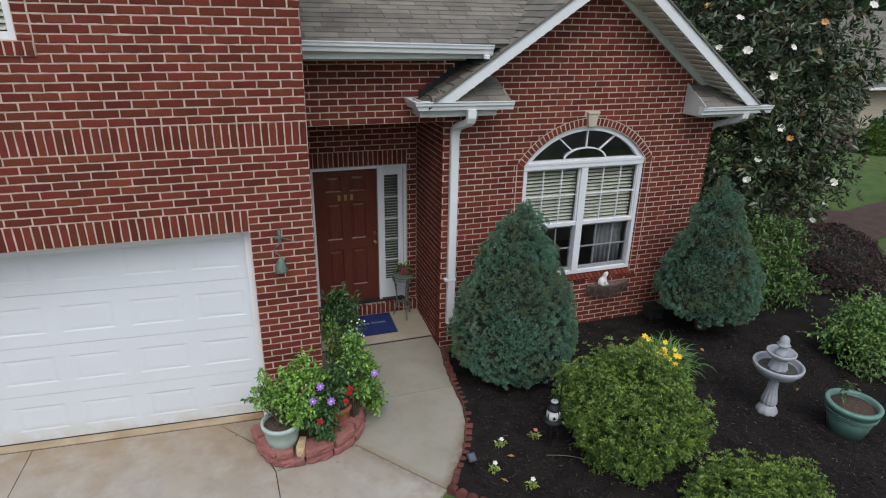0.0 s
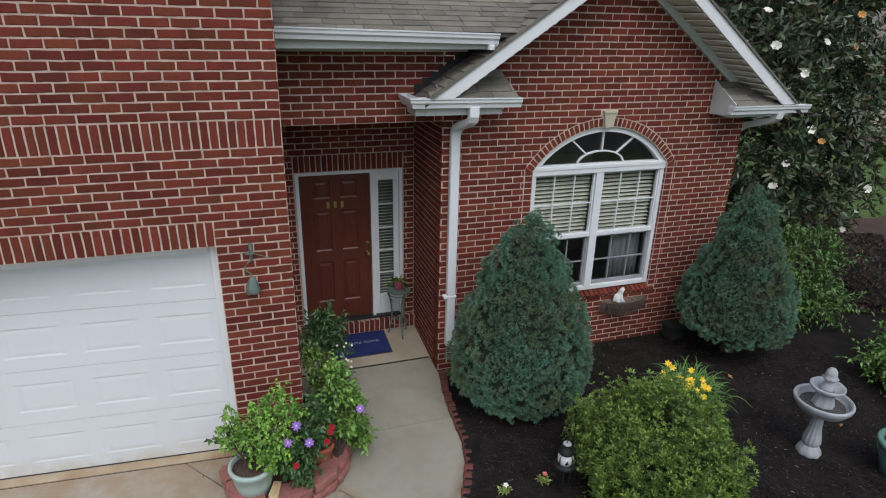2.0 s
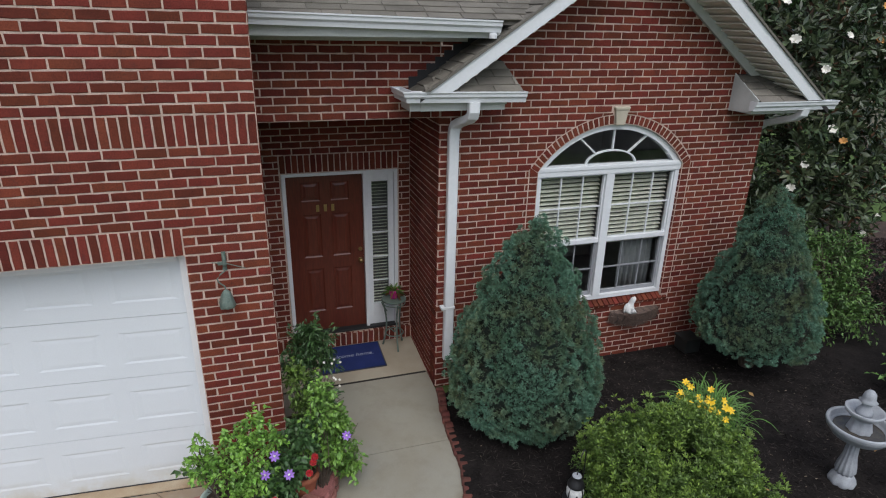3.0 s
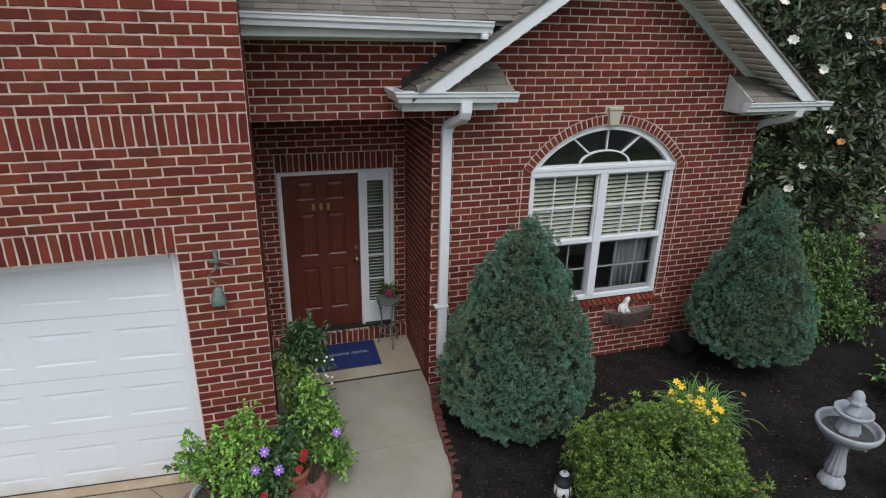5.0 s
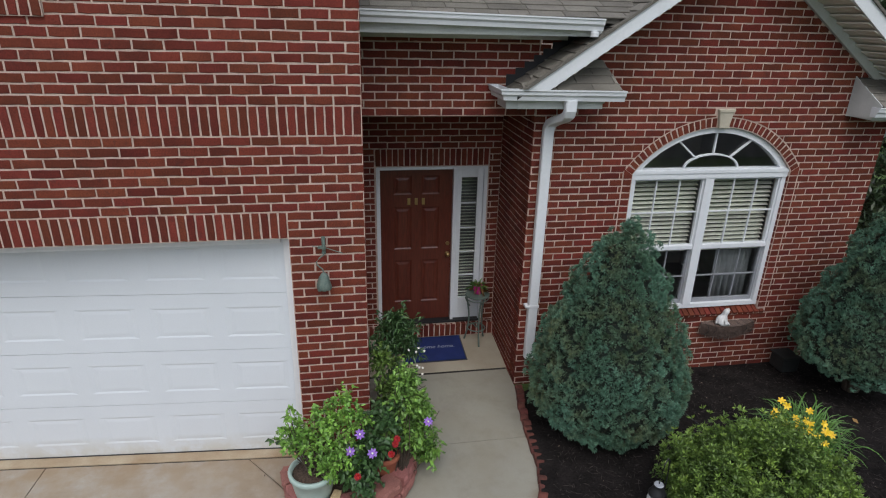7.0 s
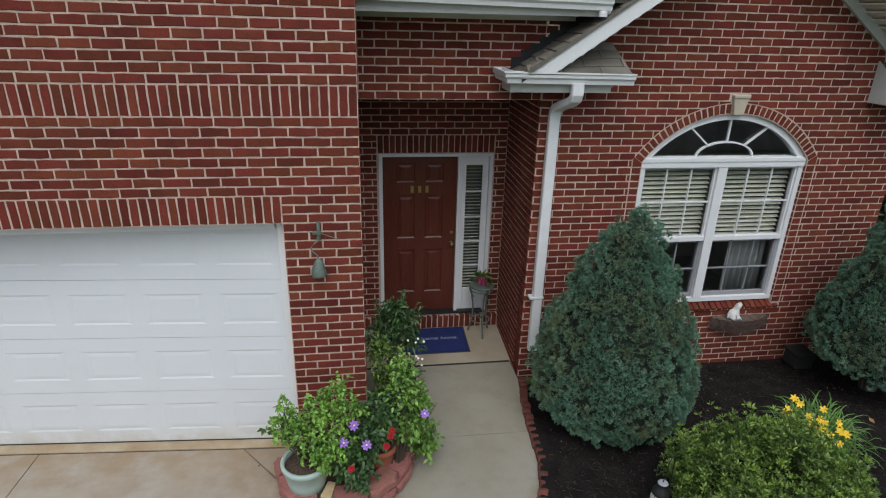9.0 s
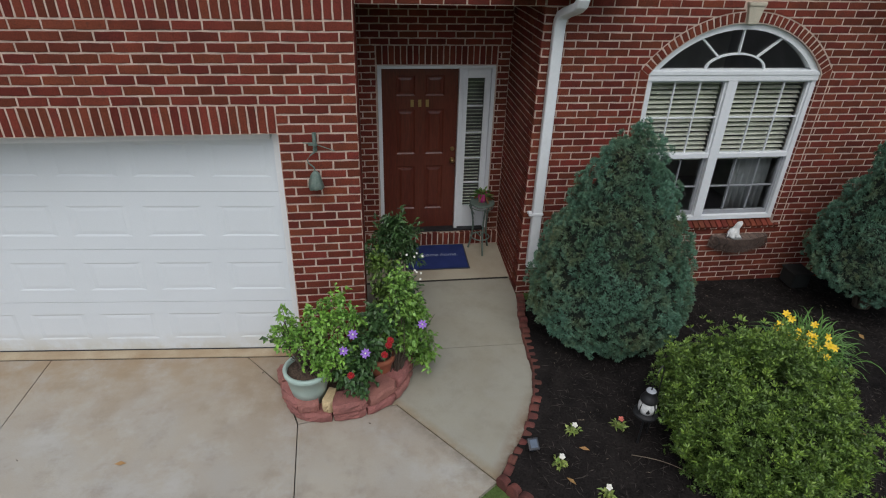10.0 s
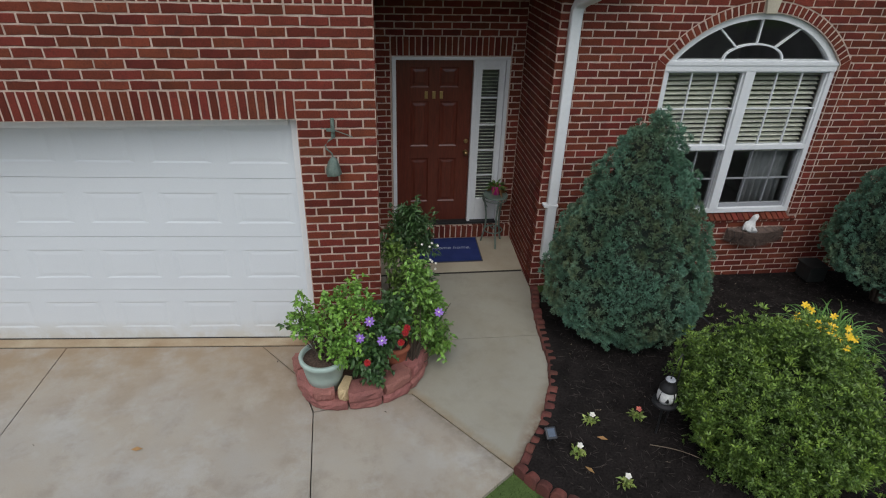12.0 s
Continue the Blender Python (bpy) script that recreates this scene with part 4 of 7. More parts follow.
tagged(part("keystone", bm, M["keystone"]), "cream limestone keystone over the arched window", "keystone", kind="structure")

# ---- upper window of the garage wing ----
uw = thing("window_2", (-2.56, 0.06, 3.87), "white upper window in the brick wall", "window", kind="structure")
part("window_frame", boxes((-3.02, -2.96, 0.05, 0.14, 3.87, 5.24), (-2.16, -2.101, 0.05, 0.14, 3.87, 5.24), (-2.96, -2.16, 0.05, 0.14, 3.872, 3.93), (-2.96, -2.16, 0.05, 0.14, 5.18, 5.24), bevel=0.004), M["white"], uw)
pane(boxes((-2.96, -2.16, 0.10, 0.104, 3.93, 5.18)), uw)
for i in range(24):
    bm = bmesh.new()
    box(bm, -2.955, -2.165, -0.024, 0.024, -0.0012, 0.0012, Matrix.Translation((0, 0.15, 3.96 + 0.049 * i)) @ Matrix.Rotation(radians(50), 4, "X"))
    part("slat", bm, M["blind"], uw)
part("room_back", boxes((-3.02, -2.10, 0.2, 0.22, 3.8, 5.3)), M["room"], uw)


# ---- things at the entry ----
mat_t = tagged(part("doormat", boxes((0.50, 1.245, -0.52, -0.012, 0.001, 0.013), bevel=0.004), M["mat_blue"]), "dark blue doormat with silver lettering on the porch slab", "doormat")
mat_t.matrix_basis = Matrix.Translation((0, 2.145, porch_z(2.145))) @ Matrix.Rotation(math.atan(PORCH_FALL), 4, "X")
part("rubber_edge", boxes((0.485, 1.260, -0.536, 0.002, 0.0004, 0.007), bevel=0.002), M["plastic"], None, "black rubber border")
bpy.data.objects["rubber_edge"].parent = mat_t
tc = bpy.data.curves.new("lettering", "FONT")
tc.body, tc.size, tc.align_x, tc.align_y, tc.extrude = "welcome home.", 0.088, "CENTER", "CENTER", 0.0006
tc.shear = 0.25
tc.materials.append(M["silver_text"])
to = new("lettering", tc)
to.parent = mat_t
to.matrix_basis = Matrix.Translation((0.865, -0.235, 0.0136))
to["label"] = "silver cursive lettering"

# plant stand: round top, three curved legs, lower ring
SX, SYY, STZ = 1.44, 2.0, 0.625
SF = porch_z(SYY)
ps = thing("plant_stand", (SX, SYY, SF), "weathered green metal plant stand with curved legs", "plant stand")
part("top", lathe(bmesh.new(), [(0.140, STZ - 0.027), (0.150, STZ - 0.022), (0.150, STZ - 0.005), (0.140, STZ)], SX, SYY, 32), M["verdigris"], ps)
for i in range(3):
    a = radians(35 + 120 * i)
    ca, sa = math.cos(a), math.sin(a)
    pts = []
    for k in range(13):
        r = 0.148 - 0.050 * math.sin(math.pi * k / 12)
        pts.append((SX + r * ca, SYY + r * sa, porch_z(SYY + r * sa) + 0.008 + (STZ - 0.03 - SF - 0.012) * k / 12))
    part("leg", tube(bmesh.new(), pts, 0.011), M["verdigris"], ps)
    pts = [(SX + (0.120 + 0.035 * math.cos(2.6 * t)) * ca, SYY + (0.120 + 0.035 * math.cos(2.6 * t)) * sa, STZ - 0.07 - 0.12 * t) for t in [k / 8 for k in range(9)]]
    part("scroll", tube(bmesh.new(), pts, 0.006, 6), M["verdigris"], ps)
    pts = [(SX + 0.10 * (1 - t) * ca, SYY + 0.10 * (1 - t) * sa, SF + 0.20 + 0.04 * math.sin(math.pi * t)) for t in [k / 6 for k in range(7)]]
    part("brace", tube(bmesh.new(), pts, 0.006, 6), M["verdigris"], ps)
part("lower_ring", tube(bmesh.new(), [(SX + 0.112 * math.cos(2 * math.pi * k / 24), SYY + 0.112 * math.sin(2 * math.pi * k / 24), SF + 0.20) for k in range(25)], 0.008, 6), M["verdigris"], ps)
part("upper_ring", tube(bmesh.new(), [(SX + 0.137 * math.cos(2 * math.pi * k / 28), SYY + 0.137 * math.sin(2 * math.pi * k / 28), STZ - 0.06) for k in range(29)], 0.006, 6), M["verdigris"], ps)


def pot_bm(cx, cy, z0, r0, r1, h, rim=0.02, rimh=0.05, wall=0.014, seg=40):
    """A hollow pot with a rolled rim."""
    prof = [(r0, z0), (r0 + (r1 - r0) * 0.5 + 0.008, z0 + h * 0.5), (r1, z0 + h - rimh), (r1 + rim, z0 + h - rimh + 0.008), (r1 + rim + 0.004, z0 + h - 0.008), (r1 + rim - 0.006, z0 + h), (r1 - wall, z0 + h), (r1 - wall - 0.004, z0 + h - 0.03), (r1 - wall - 0.012, z0 + h - rimh - 0.02)]
    return lathe(bmesh.new(), prof, cx, cy, seg)


pk = thing("flower_pot", (SX, SYY, STZ), "small pink pot with a spiky plant on the metal stand", "potted plant")
part("pot", pot_bm(SX, SYY, STZ + 0.001, 0.040, 0.054, 0.11, 0.006, 0.02, 0.005, 24), M["pink_pot"], pk, "glossy pink pot", True)
part("soil", lathe(bmesh.new(), [(0.044, STZ + 0.075), (0.044, STZ + 0.085)], SX, SYY, 16), M["soil"], pk)

# ---- bell hung on the garage corner ----
bt = thing("garden_bell", (-0.32, -0.07, 1.74), "green-patinated metal wind bell hung on a bird hook", "wind bell")
bm = lathe(bmesh.new(), [(0.066, 1.745), (0.070, 1.75), (0.060, 1.79), (0.047, 1.84), (0.036, 1.885), (0.020, 1.905), (0.006, 1.91)], -0.322, -0.075, 28, lambda a, k: 1 + 0.05 * math.cos(8 * a))
part("bell", bm, M["verdigris"], bt, "fluted verdigris bell", True)
part("hook", tube(bmesh.new(), [(-0.322, -0.075, 1.905), (-0.33, -0.075, 1.94), (-0.365, -0.07, 1.97), (-0.375, -0.07, 2.0), (-0.35, -0.06, 2.03), (-0.318, -0.05, 2.05), (-0.308, -0.04, 2.10), (-0.314, -0.02, 2.16)], 0.006, 8), M["verdigris"], bt)
bm = bmesh.new()
tube(bm, [(-0.316, -0.03, 2.06), (-0.312, -0.045, 2.10), (-0.312, -0.045, 2.14), (-0.318, -0.03, 2.185)], 0.017, 8, 0.005)
box(bm, -0.36, -0.30, -0.05, -0.045, 2.10, 2.125)
part("bird", bm, M["verdigris"], bt)
part("perch", tube(bmesh.new(), [(-0.40, -0.06, 2.13), (-0.30, -0.05, 2.11), (-0.17, -0.04, 2.055)], 0.0035, 6), M["verdigris"], bt)
part("plate", boxes((-0.33, -0.30, -0.012, -0.006, 2.04, 2.19)), M["verdigris"], bt)
part("clapper", tube(bmesh.new(), [(-0.35, -0.06, 1.86), (-0.37, -0.055, 1.78), (-0.36, -0.055, 1.72)], 0.02, 8, 0.03), M["verdigris"], bt)

for c in bt.children:                     # a small bell
    if c.name.startswith(("bell", "clapper")):
        for v in c.data.vertices:
            v.co = Vector((-0.322, -0.075, 1.905)) + (v.co - Vector((-0.322, -0.075, 1.905))) * 0.84

# ---- shelf basket and small figure under the window ----
hb = thing("wall_basket", (4.25, 0.98, 0.40), "weathered brown coir hay-rack basket on the brick wall", "wall basket")
bm = bmesh.new()
for i in range(24):
    a, b = 3.92 + 0.66 * i / 24, 3.92 + 0.66 * (i + 1) / 24
    da, db = [0.14 * math.sin(math.pi * (0.08 + 0.84 * t / 24)) + 0.01 * noise.noise((t * 1.3, 0, 0)) for t in (i, i + 1)]
    za, zb = [0.42 - 0.06 * math.sin(math.pi * t / 24) for t in (i, i + 1)]
    ring = [[(x, YG - 0.01, 0.555 + 0.02 * noise.noise((x * 30, 1, 0))), (x, YG - 0.01 - d, 0.545 + 0.012 * noise.noise((x * 30, 2, 0))), (x, YG - 0.01 - d * 0.85, (0.545 + z) / 2), (x, YG - 0.01 - d * 0.4, z), (x, YG - 0.01, z)] for x, d, z in ((a, da, za), (b, db, zb))]
    va, vb = [[bm.verts.new(p) for p in r] for r in ring]
    for k in range(5):
        bm.faces.new((va[k], vb[k], vb[(k + 1) % 5], va[(k + 1) % 5]))
    if i in (0, 23):
        bm.faces.new(va if i == 0 else vb[::-1])
bmesh.ops.remove_doubles(bm, verts=bm.verts[:], dist=0.0004)
bmesh.ops.recalc_face_normals(bm, faces=bm.faces[:])
M["coir"] = material("coir_liner", (0.15, 0.105, 0.085), (0.07, 0.05, 0.042), rough=1.0, scale=14, fine=150, grain=0.45, bump=1.0)
part("liner", bm, M["coir"], hb)
for i in range(7):
    x = 3.96 + 0.58 * i / 6
    part("wire", tube(bmesh.new(), [(x, YG - 0.006, 0.55), (x, YG - 0.10, 0.548), (x, YG - 0.13, 0.50), (x, YG - 0.06, 0.40), (x, YG - 0.006, 0.40)], 0.003, 6), M["black_metal"], hb)
bm = bmesh.new()
prof = [(0.05, 0.552), (0.058, 0.575), (0.05, 0.62), (0.036, 0.66), (0.028, 0.68), (0.034, 0.70), (0.03, 0.725), (0.012, 0.742)]
lathe(bm, prof, 4.13, 1.03, 18, lambda a, k: 1 + 0.22 * math.sin(2 * a + k) * (k % 3 != 0))
for v in bm.verts:
    v.co.x += 0.45 * (v.co.z - 0.60) * (1 if v.co.z > 0.60 else -0.8)
    v.co.y -= 0.5 * max(0.0, 0.60 - v.co.z)
# folded wing and bent knees, ground into one cast
wing = bmesh.new()
prism(wing, [(4.055, 0.556), (4.125, 0.552), (4.140, 0.655), (4.105, 0.672), (4.070, 0.640)], 1.005, 1.045)
prism(wing, [(4.120, 0.550), (4.212, 0.546), (4.205, 0.578), (4.165, 0.618), (4.125, 0.622)], 0.955, 1.02)
bmesh.ops.bevel(wing, geom=wing.edges[:], offset=0.010, segments=2, affect="EDGES")
cast = bpy.data.meshes.new("cast")
wing.to_mesh(cast)
bm.from_mesh(cast)
bpy.data.meshes.remove(cast)
tagged(part("garden_figure", bm, M["statue_white"], None, "", True), "small white plaster garden figure on the wall basket", "garden figure")

for i in range(2):                        # coir fibres sticking out of the liner
    rng = np.random.default_rng(60 + i)
    k = 1500
    fx = rng.uniform(3.90, 4.60, k)
    bell = np.sin(np.pi * np.clip((fx - 3.88) / 0.74, 0, 1))
    hz = rng.random(k)
    fy = YG - 0.015 - 0.135 * bell * (0.35 + 0.65 * np.sqrt(hz))
    fz = 0.42 - 0.07 * bell + (0.13 + 0.07 * bell) * hz
    bm = bmesh.new()
    for x, y, z in zip(fx, fy, fz):
        d = Vector((rng.normal() * 0.8, -0.5 + rng.normal() * 0.5, -0.25 + rng.normal() * 0.6)).normalized() * rng.uniform(0.02, 0.06)
        s = Vector((d.z, 0, -d.x)).normalized() * 0.0016
        p = Vector((x, y, z))
        bm.faces.new([bm.verts.new(q) for q in (p - s, p + s, p + d + Vector((0, 0, -0.006)))])
    part("fibre", bm, M["coir"], hb)["kind"] = "stuff"
M["utility"] = material("dull_green_plastic", (0.022, 0.024, 0.022), (0.016, 0.017, 0.016), rough=0.7, bump=0.05)
ub = thing("utility_box", (4.98, 0.87, 0.0), "dark grey plastic utility box half hidden beside the spruce", "utility box")
part("box_body", boxes((4.88, 5.10, 0.78, 1.0, -0.03, 0.14), bevel=0.02), M["utility"], ub)
part("box_lid", boxes((4.868, 5.112, 0.768, 1.012, 0.142, 0.165), bevel=0.01), M["utility"], ub)
M["wet"] = material("dark_water", (0.05, 0.045, 0.04), (0.10, 0.085, 0.06), rough=0.15, scale=20, bump=0.05)
# ---- fountain ----
FX, FYY, FZ = 4.635, -1.56, ground_z(4.635, -1.56)
fo = thing("garden_fountain", (FX, FYY, FZ), "grey cast-stone two-tier garden fountain on a fluted pedestal", "fountain")
flute = lambda n, d: (lambda a, k: 1 + d * math.cos(n * a))
part("base", lathe(bmesh.new(), [(0.096, FZ - 0.02), (0.104, FZ + 0.02), (0.096, FZ + 0.05), (0.078, FZ + 0.085), (0.066, FZ + 0.11)], FX, FYY, 64, lambda a, k: 1 + (0.07 if k < 3 else 0.02) * abs(math.cos(4 * a))), M["stone"], fo, "", True)
part("pedestal", lathe(bmesh.new(), [(0.066, FZ + 0.10), (0.080, FZ + 0.135), (0.074, FZ + 0.19), (0.054, FZ + 0.29), (0.047, FZ + 0.39), (0.054, FZ + 0.44), (0.085, FZ + 0.47)], FX, FYY, 64, flute(12, 0.05)), M["stone"], fo, "fluted tapering pedestal", True)
part("bowl", lathe(bmesh.new(), [(0.07, FZ + 0.455), (0.13, FZ + 0.47), (0.20, FZ + 0.51), (0.243, FZ + 0.57), (0.252, FZ + 0.60), (0.25, FZ + 0.615), (0.238, FZ + 0.622), (0.224, FZ + 0.612), (0.21, FZ + 0.57), (0.16, FZ + 0.515), (0.07, FZ + 0.495)], FX, FYY, 56), M["stone"], fo, "wide lower bowl")
part("water", lathe(bmesh.new(), [(0.19, FZ + 0.555), (0.188, FZ + 0.562)], FX, FYY, 40), M["wet"], fo, "dark standing water in the bowl")
part("stem", lathe(bmesh.new(), [(0.10, FZ + 0.49), (0.10, FZ + 0.53), (0.085, FZ + 0.60), (0.07, FZ + 0.66), (0.085, FZ + 0.69), (0.09, FZ + 0.70)], FX, FYY, 40, flute(8, 0.05)), M["stone"], fo, "", True)
part("upper_bowl", lathe(bmesh.new(), [(0.06, FZ + 0.685), (0.105, FZ + 0.70), (0.142, FZ + 0.735), (0.148, FZ + 0.76), (0.14, FZ + 0.768), (0.128, FZ + 0.755), (0.09, FZ + 0.722), (0.04, FZ + 0.712)], FX, FYY, 48, lambda a, k: 1 + 0.012 * math.cos(10 * a)), M["stone"], fo, "smaller upper bowl", True)
part("finial", lathe(bmesh.new(), [(0.06, FZ + 0.71), (0.06, FZ + 0.75), (0.04, FZ + 0.79), (0.035, FZ + 0.82), (0.06, FZ + 0.835), (0.068, FZ + 0.85), (0.048, FZ + 0.862), (0.05, FZ + 0.885), (0.043, FZ + 0.92), (0.024, FZ + 0.945), (0.006, FZ + 0.952)], FX, FYY, 36, lambda a, k: 1 + (0.06 * math.cos(6 * a) if 3 < k < 7 else 0)), M["stone"], fo, "acorn-shaped finial", True)

# ---- lantern on a stake ----
LX, LY, LZ = 2.10, -1.30, 0.36
lt = thing("garden_lantern", (LX, LY, 0.05), "black garden lantern with a milky white chamber on a stake", "lantern")
part("base", lathe(bmesh.new(), [(0.082, LZ), (0.092, LZ + 0.008), (0.092, LZ + 0.024), (0.062, LZ + 0.036)], LX, LY, 32), M["black_metal"], lt)
part("chamber", lathe(bmesh.new(), [(0.055, LZ + 0.034), (0.066, LZ + 0.060), (0.068, LZ + 0.100), (0.060, LZ + 0.135), (0.05, LZ + 0.15)], LX, LY, 32), M["statue_white"], lt, "milky white lamp chamber", True)
for i in range(4):
    a = radians(20 + 90 * i)
    part("bar", tube(bmesh.new(), [(LX + r * math.cos(a), LY + r * math.sin(a), LZ + z) for r, z in ((0.066, 0.02), (0.075, 0.07), (0.073, 0.11), (0.056, 0.16))], 0.0045, 6), M["black_metal"], lt)
bm = bmesh.new()
prism(bm, [(LX - 0.036, LZ + 0.07), (LX - 0.008, LZ + 0.07), (LX - 0.022, LZ + 0.105)], LY - 0.072, LY - 0.058)
part("emblem", bm, M["black_metal"], lt)
part("cap", lathe(bmesh.new(), [(0.067, LZ + 0.148), (0.065, LZ + 0.162), (0.050, LZ + 0.192), (0.039, LZ + 0.212), (0.038, LZ + 0.232), (0.041, LZ + 0.238)], LX, LY, 32), M["black_metal"], lt, "black conical cap", True)
part("solar_top", lathe(bmesh.new(), [(0.037, LZ + 0.238), (0.030, LZ + 0.246)], LX, LY, 24), M["stone"], lt, "pale round solar disc")
part("stake", tube(bmesh.new(), [(LX, LY, LZ + 0.005), (LX, LY, 0.0)], 0.008, 8), M["black_metal"], lt)
part("hook", tube(bmesh.new(), [(LX + 0.12, LY + 0.09, 0.0), (LX + 0.12, LY + 0.09, 0.62), (LX + 0.11, LY + 0.08, 0.74), (LX + 0.07, LY + 0.05, 0.79), (LX + 0.03, LY + 0.02, 0.76), (LX, LY, LZ + 0.24)], 0.005, 8), M["black_metal"], lt)

# ---- small solar spotlight ----
sp = thing("solar_spotlight", (1.25, -1.28, 0.03), "small dark solar light at the edge of the mulch", "solar light")
r = Matrix.Translation((1.255, -1.28, 0.11)) @ Matrix.Rotation(radians(4), 4, "Z") @ Matrix.Rotation(radians(30), 4, "X") @ Matrix.Scale(0.78, 4)
bm = bmesh.new()
box(bm, -0.055, 0.055, -0.06, 0.06, -0.02, 0.012, r, 0.008)
part("housing", bm, M["plastic"], sp)
bm = bmesh.new()
box(bm, -0.036, 0.036, -0.04, 0.04, 0.0125, 0.016, r)
part("solar_cell", bm, M["solar"], sp, "pale blue solar cell")
part("stake", tube(bmesh.new(), [(1.255, -1.28, 0.10), (1.255, -1.28, 0.0)], 0.01, 8), M["plastic"], sp)

# ---- pots ----
PX, PY = -0.475, -0.585
pp = thing("planter_pot", (PX, PY, 0.10), "pale green plastic pot with a leafy shrub on the block edging", "potted plant")
part("pot", pot_bm(PX, PY, 0.10, 0.12, 0.178, 0.33, 0.012, 0.05, 0.012), M["pale_pot"], pp, "pale mint green pot with a rolled rim", True)
part("soil", lathe(bmesh.new(), [(0.165, 0.37), (0.16, 0.395), (0.05, 0.405)], PX, PY, 32), M["soil"], pp, "dry brown potting soil", True)
GX, GYY = 5.20, -2.06
GZ = ground_z(GX, GYY)
gt = thing("green_tub", (GX, GYY, GZ), "large green plastic tub with a straggly plant standing on mulch", "potted plant")
part("pot", pot_bm(GX, GYY, GZ, 0.172, 0.238, 0.36, 0.020, 0.050, 0.02, 48), M["green_pot"], gt, "dark sea-green pot with a rope band", True)
bm = bmesh.new()
for i in range(60):
    a, b = 2 * math.pi * i / 60, 2 * math.pi * (i + 1.1) / 60
    tube(bm, [(GX + 0.233 * math.cos(a), GYY + 0.233 * math.sin(a), GZ + 0.235), (GX + 0.243 * math.cos(b), GYY + 0.243 * math.sin(b), GZ + 0.275)], 0.007, 5)
part("rope_band", bm, M["green_pot"], gt)
part("soil", lathe(bmesh.new(), [(0.222, GZ + 0.29), (0.21, GZ + 0.312), (0.06, GZ + 0.325)], GX, GYY, 36), M["soil"], gt, "brown potting soil", True)
cp = thing("terracotta_pot", (0.11, -0.34, 0.10), "terracotta pot of flowers half hidden by leaves", "pot")
part("pot", pot_bm(0.11, -0.36, 0.10, 0.09, 0.13, 0.24, 0.012, 0.05, 0.012), M["terracotta"], cp, "", True)
part("soil", lathe(bmesh.new(), [(0.115, 0.30), (0.10, 0.315)], 0.11, -0.36, 24), M["soil"], cp)

# ---- planter of retaining blocks ----
planter = thing("block_planter", (-0.15, -0.5, 0.0), "curved planter of two rows of rough red retaining blocks", "planter")


def block(p, q, z0, h, depth, mat, seed, name="block", label=""):
    """A rough-faced block from p to q along the curve, its split face outwards."""
    p, q = Vector((*p, 0)), Vector((*q, 0))
    d = (q - p)
    n = Vector((d.y, -d.x, 0)).normalized()
    bm = bmesh.new()
    W, H, D = 6, 4, 3
    g = {}
    for i in range(W + 1):
        for j in range(H + 1):
            for k in range(D + 1):
                if i in (0, W) or j in (0, H) or k in (0, D):
                    inset = 0.012 * (k / D) * (1 if i == W else -1 if i == 0 else 0)
                    co = p + d * (0.045 + 0.91 * i / W) - n * (depth * k / D) - d.normalized() * inset
                    co.z = z0 + h * j / H
                    e = 0.018 * (i in (0, W)) + 0.014 * (j in (0, H))
                    if k == 0:
                        co += n * (0.016 * noise.noise((i * 0.9 + seed * 7, j * 1.1, seed)) - e)
                    co += Vector((noise.noise((co.x * 40, co.y * 40, co.z * 40 + seed)),) * 3) * 0.004
                    g[i, j, k] = bm.verts.new(co)
    for i in range(W):
        for j in range(H):
            for k, o in ((0, 1), (D, 0)):
                f = [g[i, j, k], g[i + 1, j, k], g[i + 1, j + 1, k], g[i, j + 1, k]]
                bm.faces.new(f if o else f[::-1])
    for i in range(W):
        for k in range(D):
            for j, o in ((0, 0), (H, 1)):
                f = [g[i, j, k], g[i + 1, j, k], g[i + 1, j, k + 1], g[i, j, k + 1]]
                bm.faces.new(f if o else f[::-1])
    for j in range(H):
        for k in range(D):
            for i, o in ((0, 1), (W, 0)):
                f = [g[i, j, k], g[i, j + 1, k], g[i, j + 1, k + 1], g[i, j, k + 1]]
                bm.faces.new(f if o else f[::-1])
    bmesh.ops.recalc_face_normals(bm, faces=bm.faces[:])
    return part(name, bm, mat, planter, label)


ring = [(-0.76, -0.16), (-0.755, -0.33), (-0.70, -0.56), (-0.56, -0.765), (-0.285, -0.81), (0.0, -0.77), (0.25, -0.62), (0.40, -0.36), (0.42, -0.10)]
for i, (p, q) in enumerate(zip(ring, ring[1:])):
    block(p, q, 0.0, 0.09, 0.17, M["block"], i)


def between(i, f):
    a, b = Vector(ring[i]), Vector(ring[i + 1])
    c = a.lerp(b, f)
    w = 1.0 + 0.03 * math.sin(i * 5.1 + f * 3)
    return (c.x * w - 0.0, c.y * w)


